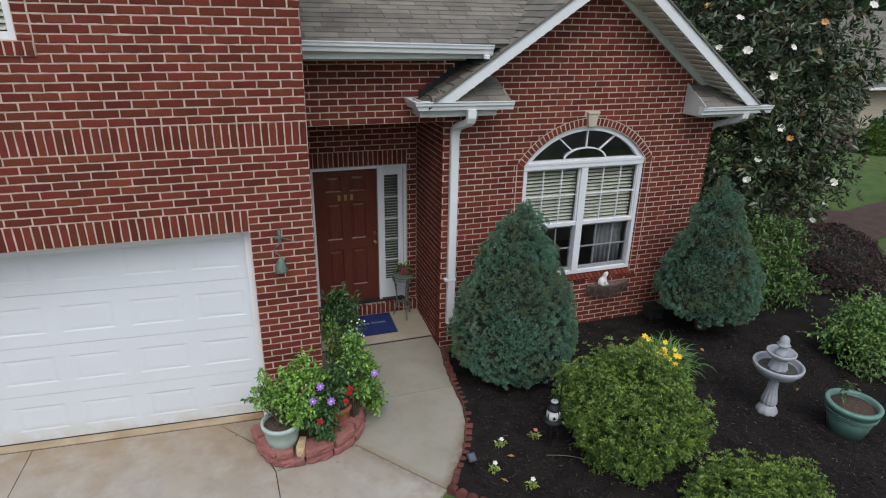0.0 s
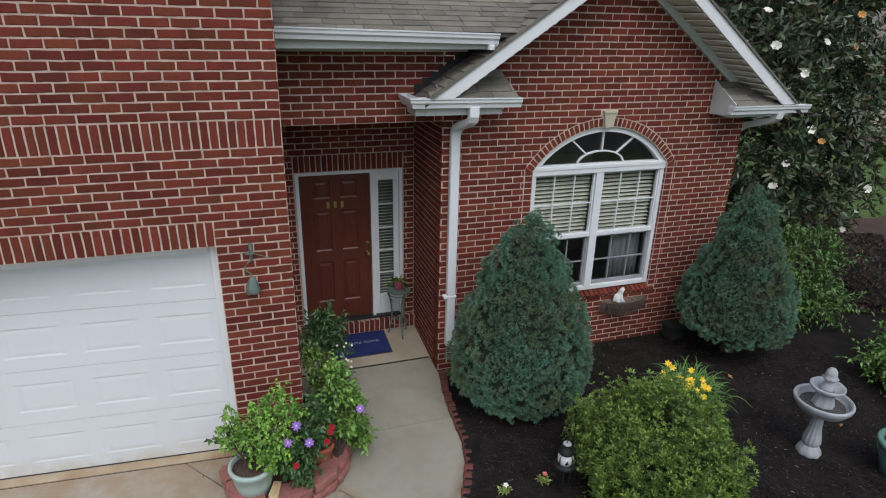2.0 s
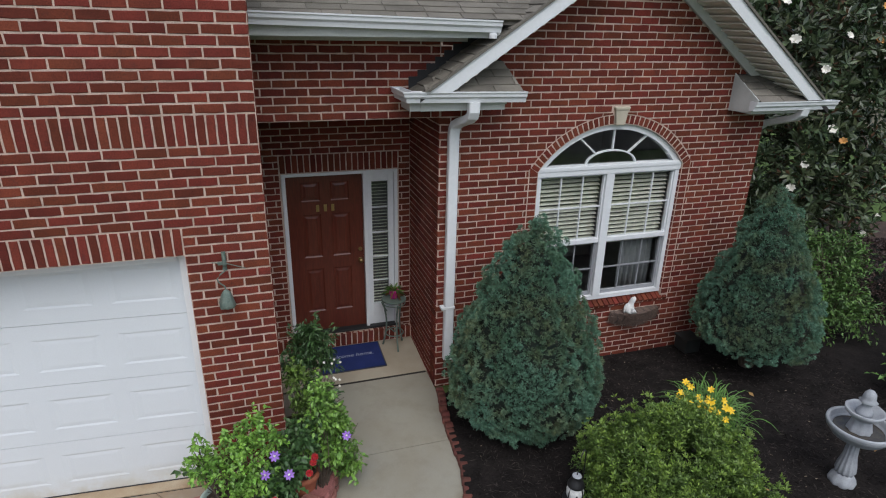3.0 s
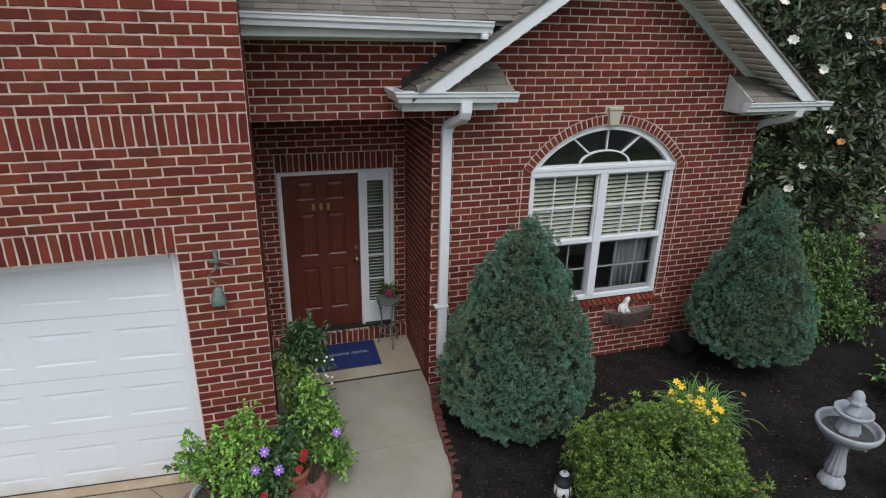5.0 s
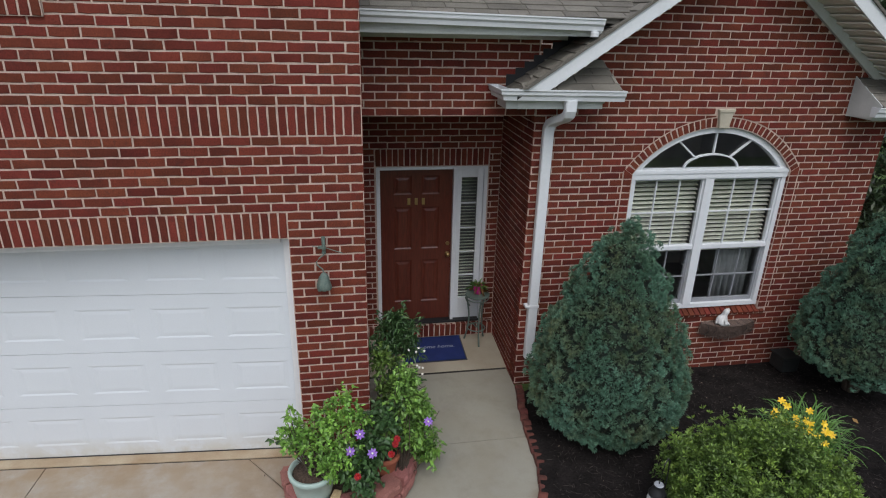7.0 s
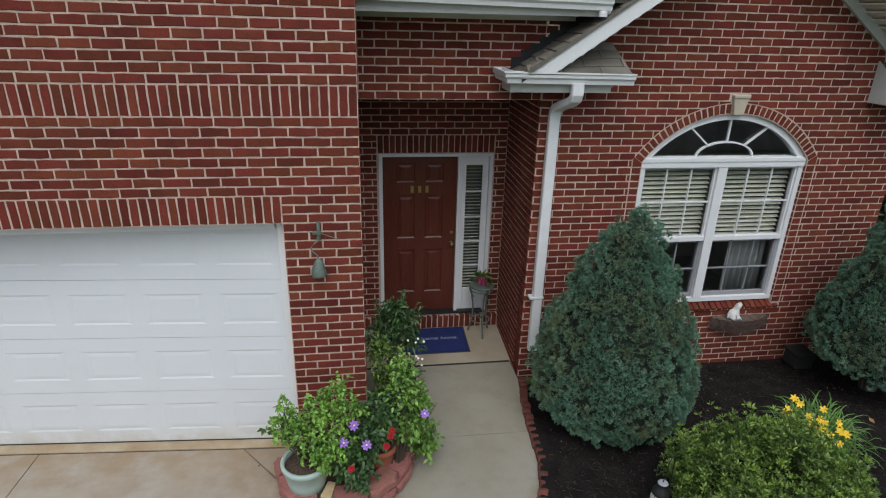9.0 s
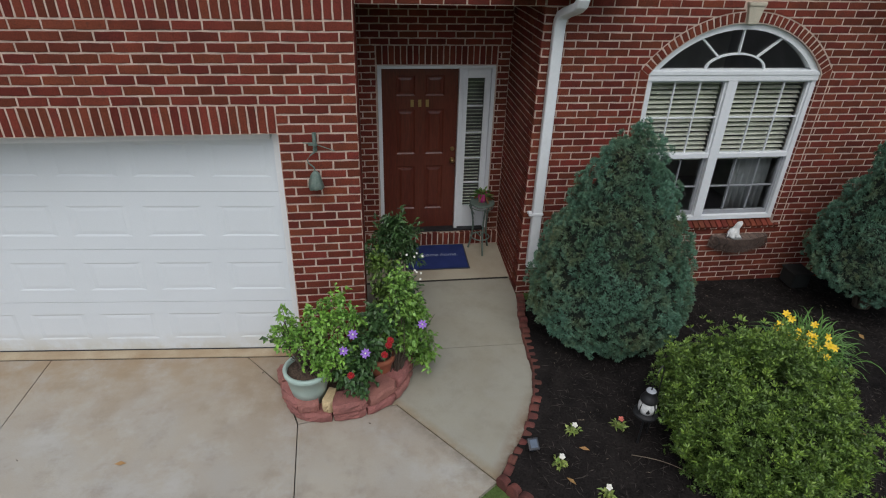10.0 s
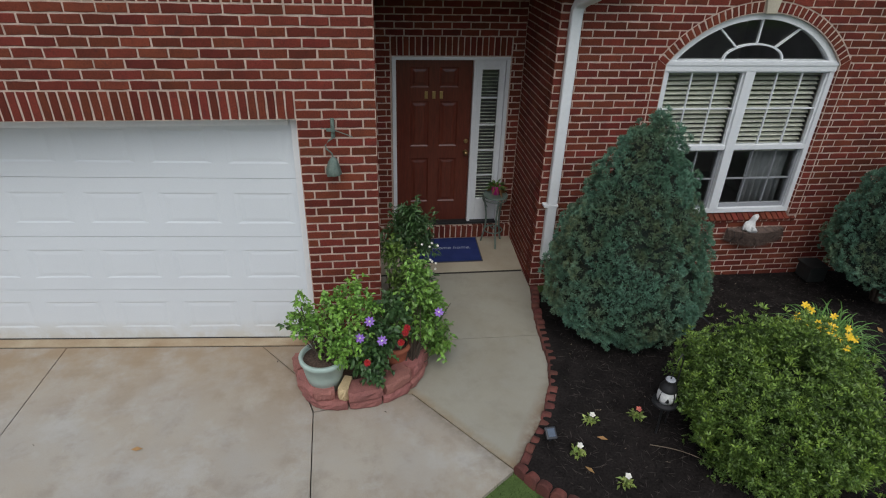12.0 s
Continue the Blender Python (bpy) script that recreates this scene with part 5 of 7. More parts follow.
tops = [(between(0, 0.5), between(1, 0.6)), (between(1, 0.65), between(2, 0.95)), (between(3, 0.0), between(3, 0.6)), (between(3, 0.62), between(3, 0.98)), (between(4, 0.02), between(5, 0.05)), (between(5, 0.10), between(6, 0.15)), (between(6, 0.2), between(7, 0.1)), (between(7, 0.15), between(7, 0.9))]
for i, (p, q) in enumerate(tops):
    tan = i == 3
    block(p, q, 0.092, 0.10 if not tan else 0.115, 0.18, M["tan_block"] if tan else M["block"], 20 + i, "block", "pale tan block" if tan else "")
bm = bmesh.new()
grid_sheet(bm, [(-0.6, -0.1), (-0.55, -0.45), (-0.42, -0.64), (-0.25, -0.68), (0.0, -0.62), (0.15, -0.5), (0.27, -0.3), (0.27, 0.9), (0.03, 0.9), (0.03, -0.02), (-0.58, -0.02)], lambda x, y: (0.115 if y < -0.06 else 0.04 + walk_z(x, y)) + 0.012 * noise.noise((x * 9, y * 9, 0)), 0.15)
part("soil", bm, M["soil"], planter)

# ---- scalloped brick edging along the walk ----
edging = thing("brick_edging", (1.4, -0.7, 0.0), "low edging of weathered red bricks between walk and mulch", "edging")
path = [(1.712, 0.93), (1.642, 0.60), (1.58, 0.15), (1.543, -0.34), (1.452, -0.705), (1.284, -1.06), (1.072, -1.36), (0.975, -1.52), (1.07, -1.66), (1.20, -1.78), (1.33, -1.86), (1.52, -1.96), (1.8, -2.1), (2.2, -2.35), (2.7, -3.0)]
acc = []
for (ax, ay), (bx, by) in zip(path, path[1:]):
    d = math.hypot(bx - ax, by - ay)
    n = max(1, int(d / 0.02))
    acc += [(ax + (bx - ax) * i / n, ay + (by - ay) * i / n, math.atan2(by - ay, bx - ax)) for i in range(n)]
meshes = []
for s in range(4):
    bm = bmesh.new()
    prof = [(-0.052, -0.05), (0.052, -0.05), (0.054, 0.035), (0.040, 0.062), (0.015, 0.073), (-0.015, 0.073), (-0.040, 0.062), (-0.054, 0.035)]
    prism(bm, prof, -0.028, 0.028)
    bmesh.ops.bevel(bm, geom=bm.edges[:], offset=0.006, segments=1, affect="EDGES")
    for v in bm.verts:
        v.co += Vector((noise.noise((v.co.x * 30, v.co.z * 30, s)), noise.noise((v.co.y * 30, s, v.co.z * 30)), 0)) * 0.005
    bmesh.ops.recalc_face_normals(bm, faces=bm.faces[:])
    meshes.append(mesh("edging_brick", bm, M["edging"]))
rnd = random.Random(5)
last = None
inv = edging.matrix_basis.inverted()
for x, y, a in acc:
    if last and math.hypot(x - last[0], y - last[1]) < (0.084 if y > -1.45 else 0.097):
        continue
    last = (x, y)
    ob = new("edging_brick", meshes[rnd.randrange(4)])
    ob.parent, ob.matrix_parent_inverse = edging, inv
    ob.matrix_basis = Matrix.Translation((x, y, walk_z(x, y) * 0.8 + rnd.uniform(-0.008, 0.004) - (0.036 if y > -1.3 else 0.012))) @ Matrix.Rotation(a + rnd.uniform(-0.08, 0.08), 4, "Z") @ Matrix.Rotation(rnd.uniform(-0.16, 0.10), 4, "X") @ Matrix.Diagonal((1.0, 1.45 if y > -1.1 else 1.1, 1.0, 1.0))


# ---- foliage ----
def leaves(name, base, aim, length, width, mat, parent, label="", seed=0, cup=0.25, roll=True, droop=0.0):
    """Many small leaves in one mesh: base points, directions, lengths, widths (arrays). Each leaf is a folded, pointed blade."""
    rng = np.random.default_rng(seed)
    base, aim = np.asarray(base, float), np.asarray(aim, float)
    n = len(base)
    aim = aim / np.maximum(np.linalg.norm(aim, axis=1, keepdims=True), 1e-6)
    length = np.broadcast_to(length, n).reshape(n, 1)
    width = np.broadcast_to(width, n).reshape(n, 1)
    ref = rng.normal(size=(n, 3)) if roll else np.tile([0.0, 0.0, 1.0], (n, 1)) + rng.normal(size=(n, 3)) * 0.25
    side = np.cross(aim, ref)
    side /= np.maximum(np.linalg.norm(side, axis=1, keepdims=True), 1e-6)
    up = np.cross(side, aim)
    mid = base + aim * length * 0.5
    tip = base + aim * length
    tip[:, 2] -= (droop * length)[:, 0]
    left = mid + side * width * 0.5 + up * width * cup
    right = mid - side * width * 0.5 + up * width * cup
    v = np.stack([base, left, tip, right], 1).reshape(-1, 3)
    me = bpy.data.meshes.new(name)
    o = np.arange(n)[:, None] * 4
    f = np.concatenate([o + [0, 2, 1], o + [0, 3, 2]], 1).reshape(-1, 3)
    me.vertices.add(len(v))
    me.vertices.foreach_set("co", v.astype(np.float32).ravel())
    me.loops.add(f.size)
    me.loops.foreach_set("vertex_index", f.astype(np.int32).ravel())
    me.polygons.add(len(f))
    me.polygons.foreach_set("loop_start", np.arange(0, f.size, 3, dtype=np.int32))
    me.update(calc_edges=True)
    me.materials.append(mat)
    ob = new(name, me)
    if parent:
        ob.parent = parent
        ob.matrix_parent_inverse = parent.matrix_basis.inverted()
    if label:
        ob["label"] = label
    return ob


def profile_shell(profile, n, rng, lump=0.08, freq=2.6, seed=0.0, depth=0.06, fine=0.0):
    """Points spread evenly over a lumpy turned body round the z axis, with outward directions."""
    zs = np.array([p[1] for p in profile])
    rs = np.array([p[0] for p in profile])
    seg = np.hypot(np.diff(zs), np.diff(rs)) * (rs[1:] + rs[:-1] + 0.02)
    cum = np.concatenate([[0], np.cumsum(seg)]) / seg.sum()
    u = rng.random(n)
    i = np.clip(np.searchsorted(cum, u) - 1, 0, len(seg) - 1)
    f = rng.random(n)
    z = zs[i] + (zs[i + 1] - zs[i]) * f
    r = rs[i] + (rs[i + 1] - rs[i]) * f
    a = rng.random(n) * 2 * np.pi
    dz, dr = (zs[i + 1] - zs[i]), (rs[i + 1] - rs[i])
    ln = np.hypot(dz, dr)
    nr, nz = dz / ln, -dr / ln
    out = np.stack([nr * np.cos(a), nr * np.sin(a), nz], 1)
    p = np.stack([r * np.cos(a), r * np.sin(a), z], 1)
    big = np.array([noise.noise(Vector(q) * freq + Vector((seed, 0, 0))) for q in p])
    sml = np.array([noise.noise(Vector(q) * freq * 3.1 + Vector((0, seed, 5))) for q in p])
    off = lump * (big + 0.6 * sml) - depth * rng.random(n) ** 2
    if fine:
        tuft = np.array([abs(noise.noise(Vector(q) * 8.0 + Vector((7, seed, 0)))) for q in p])
        off += fine * (1.5 * np.sqrt(tuft) - 0.75)
        full = tuft > np.quantile(tuft, 0.22) * (0.4 + 0.9 * rng.random(n))
        p, out, off = p[full], out[full], off[full]
    return p + out * off[:, None], out


def core(profile, seg, lump, freq, seed, shrink=0.9):
    bm = bmesh.new()
    lathe(bm, [(max(r * shrink, 0.004), z * (shrink + 0.05) + 0.01) for r, z in profile], 0, 0, seg)
    bmesh.ops.subdivide_edges(bm, edges=bm.edges[:], cuts=1)
    for v in bm.verts:
        d = Vector((v.co.x, v.co.y, 0))
        if d.length > 0.01:
            v.co += d.normalized() * (lump * noise.noise(v.co * freq + Vector((seed, 0, 0))) - 0.02)
    return bm


def at_thing(ob, t):
    ob.parent = t
    ob.matrix_parent_inverse = Matrix.Identity(4)
    return ob


def whorls(p, out, k, rng, spread, up=0.5):
    """Rosettes of k leaves round each tip."""
    n = len(p)
    d = out + np.array([0, 0, up]) + rng.normal(size=(n, 3)) * 0.35
    d /= np.linalg.norm(d, axis=1, keepdims=True)
    ref = rng.normal(size=(n, 3))
    s = np.cross(d, ref)
    s /= np.linalg.norm(s, axis=1, keepdims=True)
    t = np.cross(d, s)
    bases, aims = [], []
    for i in range(k):
        a = 2 * np.pi * i / k + rng.random(n) * 0.7
        rad = s * np.cos(a)[:, None] + t * np.sin(a)[:, None]
        sp = spread * (0.5 + rng.random(n))[:, None]
        bases.append(p + rad * 0.003)
        aims.append(d * (1 - sp * 0.5) + rad * sp)
    return np.concatenate(bases), np.concatenate(aims)


def sprays(p, out, m, reach, rng, up):
    """Short twigs out of each point, and m places along each."""
    d = out + np.array([0, 0, up]) + rng.normal(size=out.shape) * 0.25
    d /= np.linalg.norm(d, axis=1, keepdims=True)
    ls = reach * rng.uniform(0.5, 1.2, (len(p), 1))
    q = [p + d * ls * (j + 0.5) / m + rng.normal(size=p.shape) * reach * 0.12 for j in range(m)]
    return np.concatenate(q), np.concatenate([d] * m)


def shrub(name, at, profile, label, category, tufts, k, length, width, mat, core_mat, seed, lump=0.08, freq=2.6, spread=0.9, up=0.5, stems=6, group="", depth=0.06, squash=(1, 1), lean=(0, 0), fine=0.0, inner=0.88, twig=None, fresh=None):
    """A dense clipped or mounded shrub: stems, a solid core coloured as inner shade and a skin of leafy tips."""
    t = thing(name, at, label, category, group)
    rng = np.random.default_rng(seed)
    h = profile[-1][1]
    bm = bmesh.new()
    for i in range(stems):
        a = 2 * math.pi * i / stems + seed
        tube(bm, [(0.03 * math.cos(a), 0.03 * math.sin(a), -0.04), (0.10 * math.cos(a), 0.10 * math.sin(a), h * 0.2), (0.22 * profile[1][0] * math.cos(a), 0.22 * profile[1][0] * math.sin(a), h * 0.5)], 0.022, 6, 0.008)
    at_thing(part("stem_growth", bm, M["bark"]), t)["kind"] = "stuff"
    shape = Matrix.Diagonal((squash[0], squash[1], 1, 1))
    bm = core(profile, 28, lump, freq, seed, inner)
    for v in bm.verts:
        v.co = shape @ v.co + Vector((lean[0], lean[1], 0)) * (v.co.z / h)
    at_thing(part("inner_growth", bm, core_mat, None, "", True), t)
    p, out = profile_shell(profile, tufts, rng, lump, freq, seed, depth, fine)
    p = p * np.array([squash[0], squash[1], 1]) + np.array([lean[0], lean[1], 0]) * (p[:, 2:3] / h)
    if twig:
        p, out = sprays(p, out, twig[0], twig[1], rng, up)
    b, a = whorls(p, out, k, rng, spread, up)
    n = len(b)
    ob = leaves("foliage", b, a, length * rng.uniform(0.7, 1.25, n), width * rng.uniform(0.8, 1.2, n), mat, None, "", seed)
    at_thing(ob, t)
    if fresh:                             # upright rosettes of young leaves on the outermost tips
        q, o = profile_shell(profile, fresh[0], rng, lump, freq, seed, depth * 0.3)
        q = q * np.array([squash[0], squash[1], 1]) + np.array([lean[0], lean[1], 0]) * (q[:, 2:3] / h)
        q = q + (o + np.array([0, 0, up])) * rng.uniform(0.03, 0.12, (len(q), 1))
        b, a = whorls(q, o, 8, rng, 0.8, up + 0.4)
        ob = leaves("new_growth", b, a, length * rng.uniform(0.9, 1.5, len(b)), width * rng.uniform(0.8, 1.15, len(b)), fresh[1], None, "yellow-green young leaves", seed + 1)
        at_thing(ob, t)
    return t


# Near-black core colour: the shade inside the crowns put into the material.
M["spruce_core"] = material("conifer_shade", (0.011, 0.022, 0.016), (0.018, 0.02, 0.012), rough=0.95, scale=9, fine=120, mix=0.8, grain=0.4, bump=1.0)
M["azalea_new"] = material("young_azalea_leaf", (0.180, 0.275, 0.042), (0.115, 0.195, 0.034), rough=0.5, scale=4, fine=50, mix=0.8, grain=0.2, bump=0, vary=0.35)
M["azalea_light"] = material("light_bush_leaf", (0.098, 0.190, 0.040), (0.060, 0.125, 0.028), rough=0.5, scale=4, fine=50, mix=0.8, grain=0.2, bump=0, vary=0.4)
M["vine_dark"] = material("mid_green_leaf", (0.075, 0.125, 0.035), (0.05, 0.085, 0.028), rough=0.45, scale=5, fine=50, mix=0.8, grain=0.2, bump=0, vary=0.45)
# Shade deep in the bushes, given as the colour of their solid cores.
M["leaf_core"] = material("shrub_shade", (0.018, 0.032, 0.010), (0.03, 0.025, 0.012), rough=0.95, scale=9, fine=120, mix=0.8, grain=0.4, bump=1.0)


def needles(name, base, aim, length, width, mat, seed):
    """Many single needles in one mesh, each a slim pointed blade."""
    rng = np.random.default_rng(seed)
    n = len(base)
    aim = aim / np.maximum(np.linalg.norm(aim, axis=1, keepdims=True), 1e-6)
    side = np.cross(aim, rng.normal(size=(n, 3)))
    side /= np.maximum(np.linalg.norm(side, axis=1, keepdims=True), 1e-6)
    half = side * (width * rng.uniform(0.7, 1.3, (n, 1))) * 0.5
    tip = base + aim * (length * rng.uniform(0.6, 1.3, (n, 1)))
    v = np.stack([base - half, base + half, tip], 1).reshape(-1, 3)
    me = bpy.data.meshes.new(name)
    me.vertices.add(len(v))
    me.vertices.foreach_set("co", v.astype(np.float32).ravel())
    me.loops.add(3 * n)
    me.loops.foreach_set("vertex_index", np.arange(3 * n, dtype=np.int32))
    me.polygons.add(n)
    me.polygons.foreach_set("loop_start", np.arange(0, 3 * n, 3, dtype=np.int32))
    me.update(calc_edges=True)
    me.materials.append(mat)
    return new(name, me)


def conifer(at, profile, label, sprigs, per, seed, squash=(1, 1), lean=(0, 0), stems=6):
    """A dense conical spruce: stems, a near-black core that paints in the shade, old needles inside and a skin of
    rounded sprigs of many needles.
    """
    t = thing("conical_conifer", at, label, "conifer", "conical conifers")
    rng = np.random.default_rng(seed)
    h = profile[-1][1]
    sq = np.array([squash[0], squash[1], 1.0])
    ln = np.array([lean[0], lean[1], 0.0])
    for i in range(stems):
        a = 2 * math.pi * i / stems + seed
        bm = tube(bmesh.new(), [(0.05 * math.cos(a), 0.05 * math.sin(a), -0.05), (0.12 * math.cos(a), 0.12 * math.sin(a), h * 0.18), (0.25 * math.cos(a), 0.25 * math.sin(a), h * 0.36)], 0.026, 7, 0.012)
        at_thing(part("stem", bm, M["bark"]), t)
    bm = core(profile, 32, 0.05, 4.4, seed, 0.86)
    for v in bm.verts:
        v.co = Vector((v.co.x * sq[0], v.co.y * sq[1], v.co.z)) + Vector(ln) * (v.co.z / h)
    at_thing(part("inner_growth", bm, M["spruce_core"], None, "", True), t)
    p, out = profile_shell(profile, sprigs, rng, 0.075, 4.4, seed, 0.0)
    # sprigs keep their distance from one another, so that each reads as a clump of its own
    cells, keep = {}, []
    gap = 0.044
    for n, q in enumerate(p):
        c = tuple(int(math.floor(k / gap)) for k in q)
        near = [m for dx in (-1, 0, 1) for dy in (-1, 0, 1) for dz in (-1, 0, 1) for m in cells.get((c[0] + dx, c[1] + dy, c[2] + dz), ())]
        if all(np.sum((p[m] - q) ** 2) > gap * gap for m in near):
            cells.setdefault(c, []).append(n)
            keep.append(n)
    p, out = p[keep], out[keep]
    k = len(p)
    p = p - out * (0.12 * rng.random((k, 1)) ** 1.4)
    r = rng.uniform(0.024, 0.046, (k, 1))
    axis = out + np.array([0, 0, 0.25]) + rng.normal(size=(k, 3)) * 0.25
    axis /= np.linalg.norm(axis, axis=1, keepdims=True)
    P, A = np.repeat(p, per, 0), np.repeat(axis, per, 0)
    d = rng.normal(size=P.shape)
    d /= np.linalg.norm(d, axis=1, keepdims=True)
    d = d + A * 0.75
    d /= np.linalg.norm(d, axis=1, keepdims=True)
    base = P + d * np.repeat(r, per, 0) * rng.uniform(0.35, 1.0, (len(P), 1))
    base = base * sq + ln * (base[:, 2:3] / h)
    at_thing(needles("foliage", base, d + A * 0.3, 0.016, 0.0085, M["spruce"], seed), t)
    q, o = profile_shell(profile, 9000, rng, 0.075, 4.4, seed, 0.0)
    q = q - o * rng.uniform(0.06, 0.14, (len(q), 1))
    q = q * sq + ln * (q[:, 2:3] / h)
    at_thing(needles("old_needles", q, o + rng.normal(size=q.shape) * 0.6, 0.032, 0.008, M["old_needles"], seed + 1), t)["label"] = "brown older needles inside the crown"
    return t


CONE = [(0.42, 0.06), (0.62, 0.13), (0.735, 0.29), (0.755, 0.48), (0.705, 0.75), (0.63, 1.0), (0.535, 1.27), (0.43, 1.53), (0.30, 1.78), (0.165, 1.99), (0.055, 2.13), (0.012, 2.20)]
conifer((2.35, 0.19, ground_z(2.35, 0.2)), CONE, "dense blue-green conical dwarf spruce beside the walk", 12000, 120, 3)
CONE2 = [(0.36, 0.34), (0.56, 0.38), (0.675, 0.48), (0.685, 0.65), (0.62, 0.88), (0.525, 1.12), (0.42, 1.40), (0.315, 1.67), (0.185, 1.94), (0.07, 2.14), (0.012, 2.22)]
conifer((5.36, 0.30, ground_z(5.36, 0.3)), CONE2, "dense blue-green conical dwarf spruce with bare lower stems", 10000, 110, 8, (1, 1), (-0.08, 0.0), 9)
DOME = [(0.60, 0.02), (0.86, 0.16), (0.97, 0.36), (0.93, 0.52), (0.78, 0.68), (0.55, 0.80), (0.30, 0.88), (0.05, 0.92)]
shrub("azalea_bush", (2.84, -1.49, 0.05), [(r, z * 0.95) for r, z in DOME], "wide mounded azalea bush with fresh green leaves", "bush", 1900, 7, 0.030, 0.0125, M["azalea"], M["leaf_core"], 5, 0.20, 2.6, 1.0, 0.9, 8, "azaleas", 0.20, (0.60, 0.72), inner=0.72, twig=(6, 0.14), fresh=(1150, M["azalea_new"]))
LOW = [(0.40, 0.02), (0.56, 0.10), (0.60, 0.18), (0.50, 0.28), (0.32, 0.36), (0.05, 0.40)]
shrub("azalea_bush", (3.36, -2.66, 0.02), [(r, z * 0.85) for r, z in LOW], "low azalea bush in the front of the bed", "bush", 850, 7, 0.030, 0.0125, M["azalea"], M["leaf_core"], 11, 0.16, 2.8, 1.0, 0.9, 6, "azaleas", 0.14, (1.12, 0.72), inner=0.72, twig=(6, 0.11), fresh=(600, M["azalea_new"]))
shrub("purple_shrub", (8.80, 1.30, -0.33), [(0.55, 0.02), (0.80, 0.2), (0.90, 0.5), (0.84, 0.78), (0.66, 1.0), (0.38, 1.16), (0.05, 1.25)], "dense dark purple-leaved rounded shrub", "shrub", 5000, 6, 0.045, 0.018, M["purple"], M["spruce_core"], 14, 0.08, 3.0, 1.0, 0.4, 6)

# ---- daylilies ----
lily = thing("daylily_clump", (3.98, -0.62, 0.05), "clump of arching daylily blades with yellow flowers", "flowers")
rng = np.random.default_rng(21)
bm = bmesh.new()
for i in range(430):
    a, l = rng.random() * 2 * math.pi, rng.uniform(0.5, 0.82)
    c = Vector((3.98 + rng.normal() * 0.11, -0.62 + rng.normal() * 0.10, 0.05))
    w = 0.008
    rise, reach = l * rng.uniform(0.6, 0.9), l * rng.uniform(0.2, 0.66)
    d = Vector((math.cos(a), math.sin(a), 0))
    s = Vector((-d.y, d.x, 0))
    prev = None
    for k in range(7):
        t = k / 6
        p = c + d * reach * t ** 1.2 + Vector((0, 0, rise * (1.75 * t - 1.15 * t * t)))
        ww = w * (1 - t) ** 0.6 + 0.0006
        cur = (bm.verts.new(p + s * ww), bm.verts.new(p - Vector((0, 0, ww * 0.7))), bm.verts.new(p - s * ww))
        if prev:
            bm.faces.new((prev[0], prev[1], cur[1], cur[0]))
            bm.faces.new((prev[1], prev[2], cur[2], cur[1]))
        prev = cur
at = part("blade_tuft", bm, M["blade"], lily)
at["kind"] = "stuff"


def bloom(c, aim, r, petals, mat, parent, name="flower", throat=0.35, wide=0.5, seed=0, cup=0.45):
    """An open flower: pointed petals round a throat, each bent outwards."""
    rnd = random.Random(seed)
    aim = Vector(aim).normalized()
    u = aim.orthogonal().normalized()
    v = aim.cross(u)
    bm = bmesh.new()
    c = Vector(c)
    for i in range(petals):
        a = 2 * math.pi * i / petals + rnd.uniform(-0.1, 0.1)
        d = u * math.cos(a) + v * math.sin(a)
        s = aim.cross(d)
        w = r * wide * rnd.uniform(0.85, 1.1)
        st = [(0.0, 0.1, 0.0), (0.45, 1.0, throat), (0.8, 0.75, cup), (1.0, 0.08, cup * 0.8)]
        prev = None
        for t, ww, h in st:
            p = c + d * r * t + aim * r * h
            cur = (bm.verts.new(p + s * w * ww * 0.5), bm.verts.new(p - aim * r * 0.06 * ww), bm.verts.new(p - s * w * ww * 0.5))
            if prev:
                bm.faces.new((prev[0], prev[1], cur[1], cur[0]))
                bm.faces.new((prev[1], prev[2], cur[2], cur[1]))
            prev = cur
    return part(name, bm, mat, parent)


rnd = random.Random(31)
LX, LY = 3.75, -0.82
for i in range(26):
    a, rr = rnd.random() * 2 * math.pi, 0.32 * math.sqrt(rnd.random()) if i > 9 else 0.09 * math.sqrt(rnd.random())
    cx, cy = (LX, LY) if i <= 9 else (LX + 0.12, LY + 0.12)
    p = Vector((cx + rr * math.cos(a), cy + rr * math.sin(a) * 0.85, 0.55 + rnd.uniform(-0.08, 0.09) * (1 if i > 9 else 0.4)))
    bloom(p, (rnd.uniform(-0.9, 0.1), rnd.uniform(-1.0, -0.2), rnd.uniform(0.5, 1.0)), rnd.uniform(0.034, 0.046), 6, M["yellow"], lily, "flower", 0.25, 0.55, i, 0.35)
    part("stalk", tube(bmesh.new(), [(3.98 + rnd.uniform(-0.06, 0.06), -0.62, 0.05), (0.5 * (p.x + 3.98), 0.5 * (p.y - 0.62), 0.30), tuple(p)], 0.004, 5), M["blade"], lily)


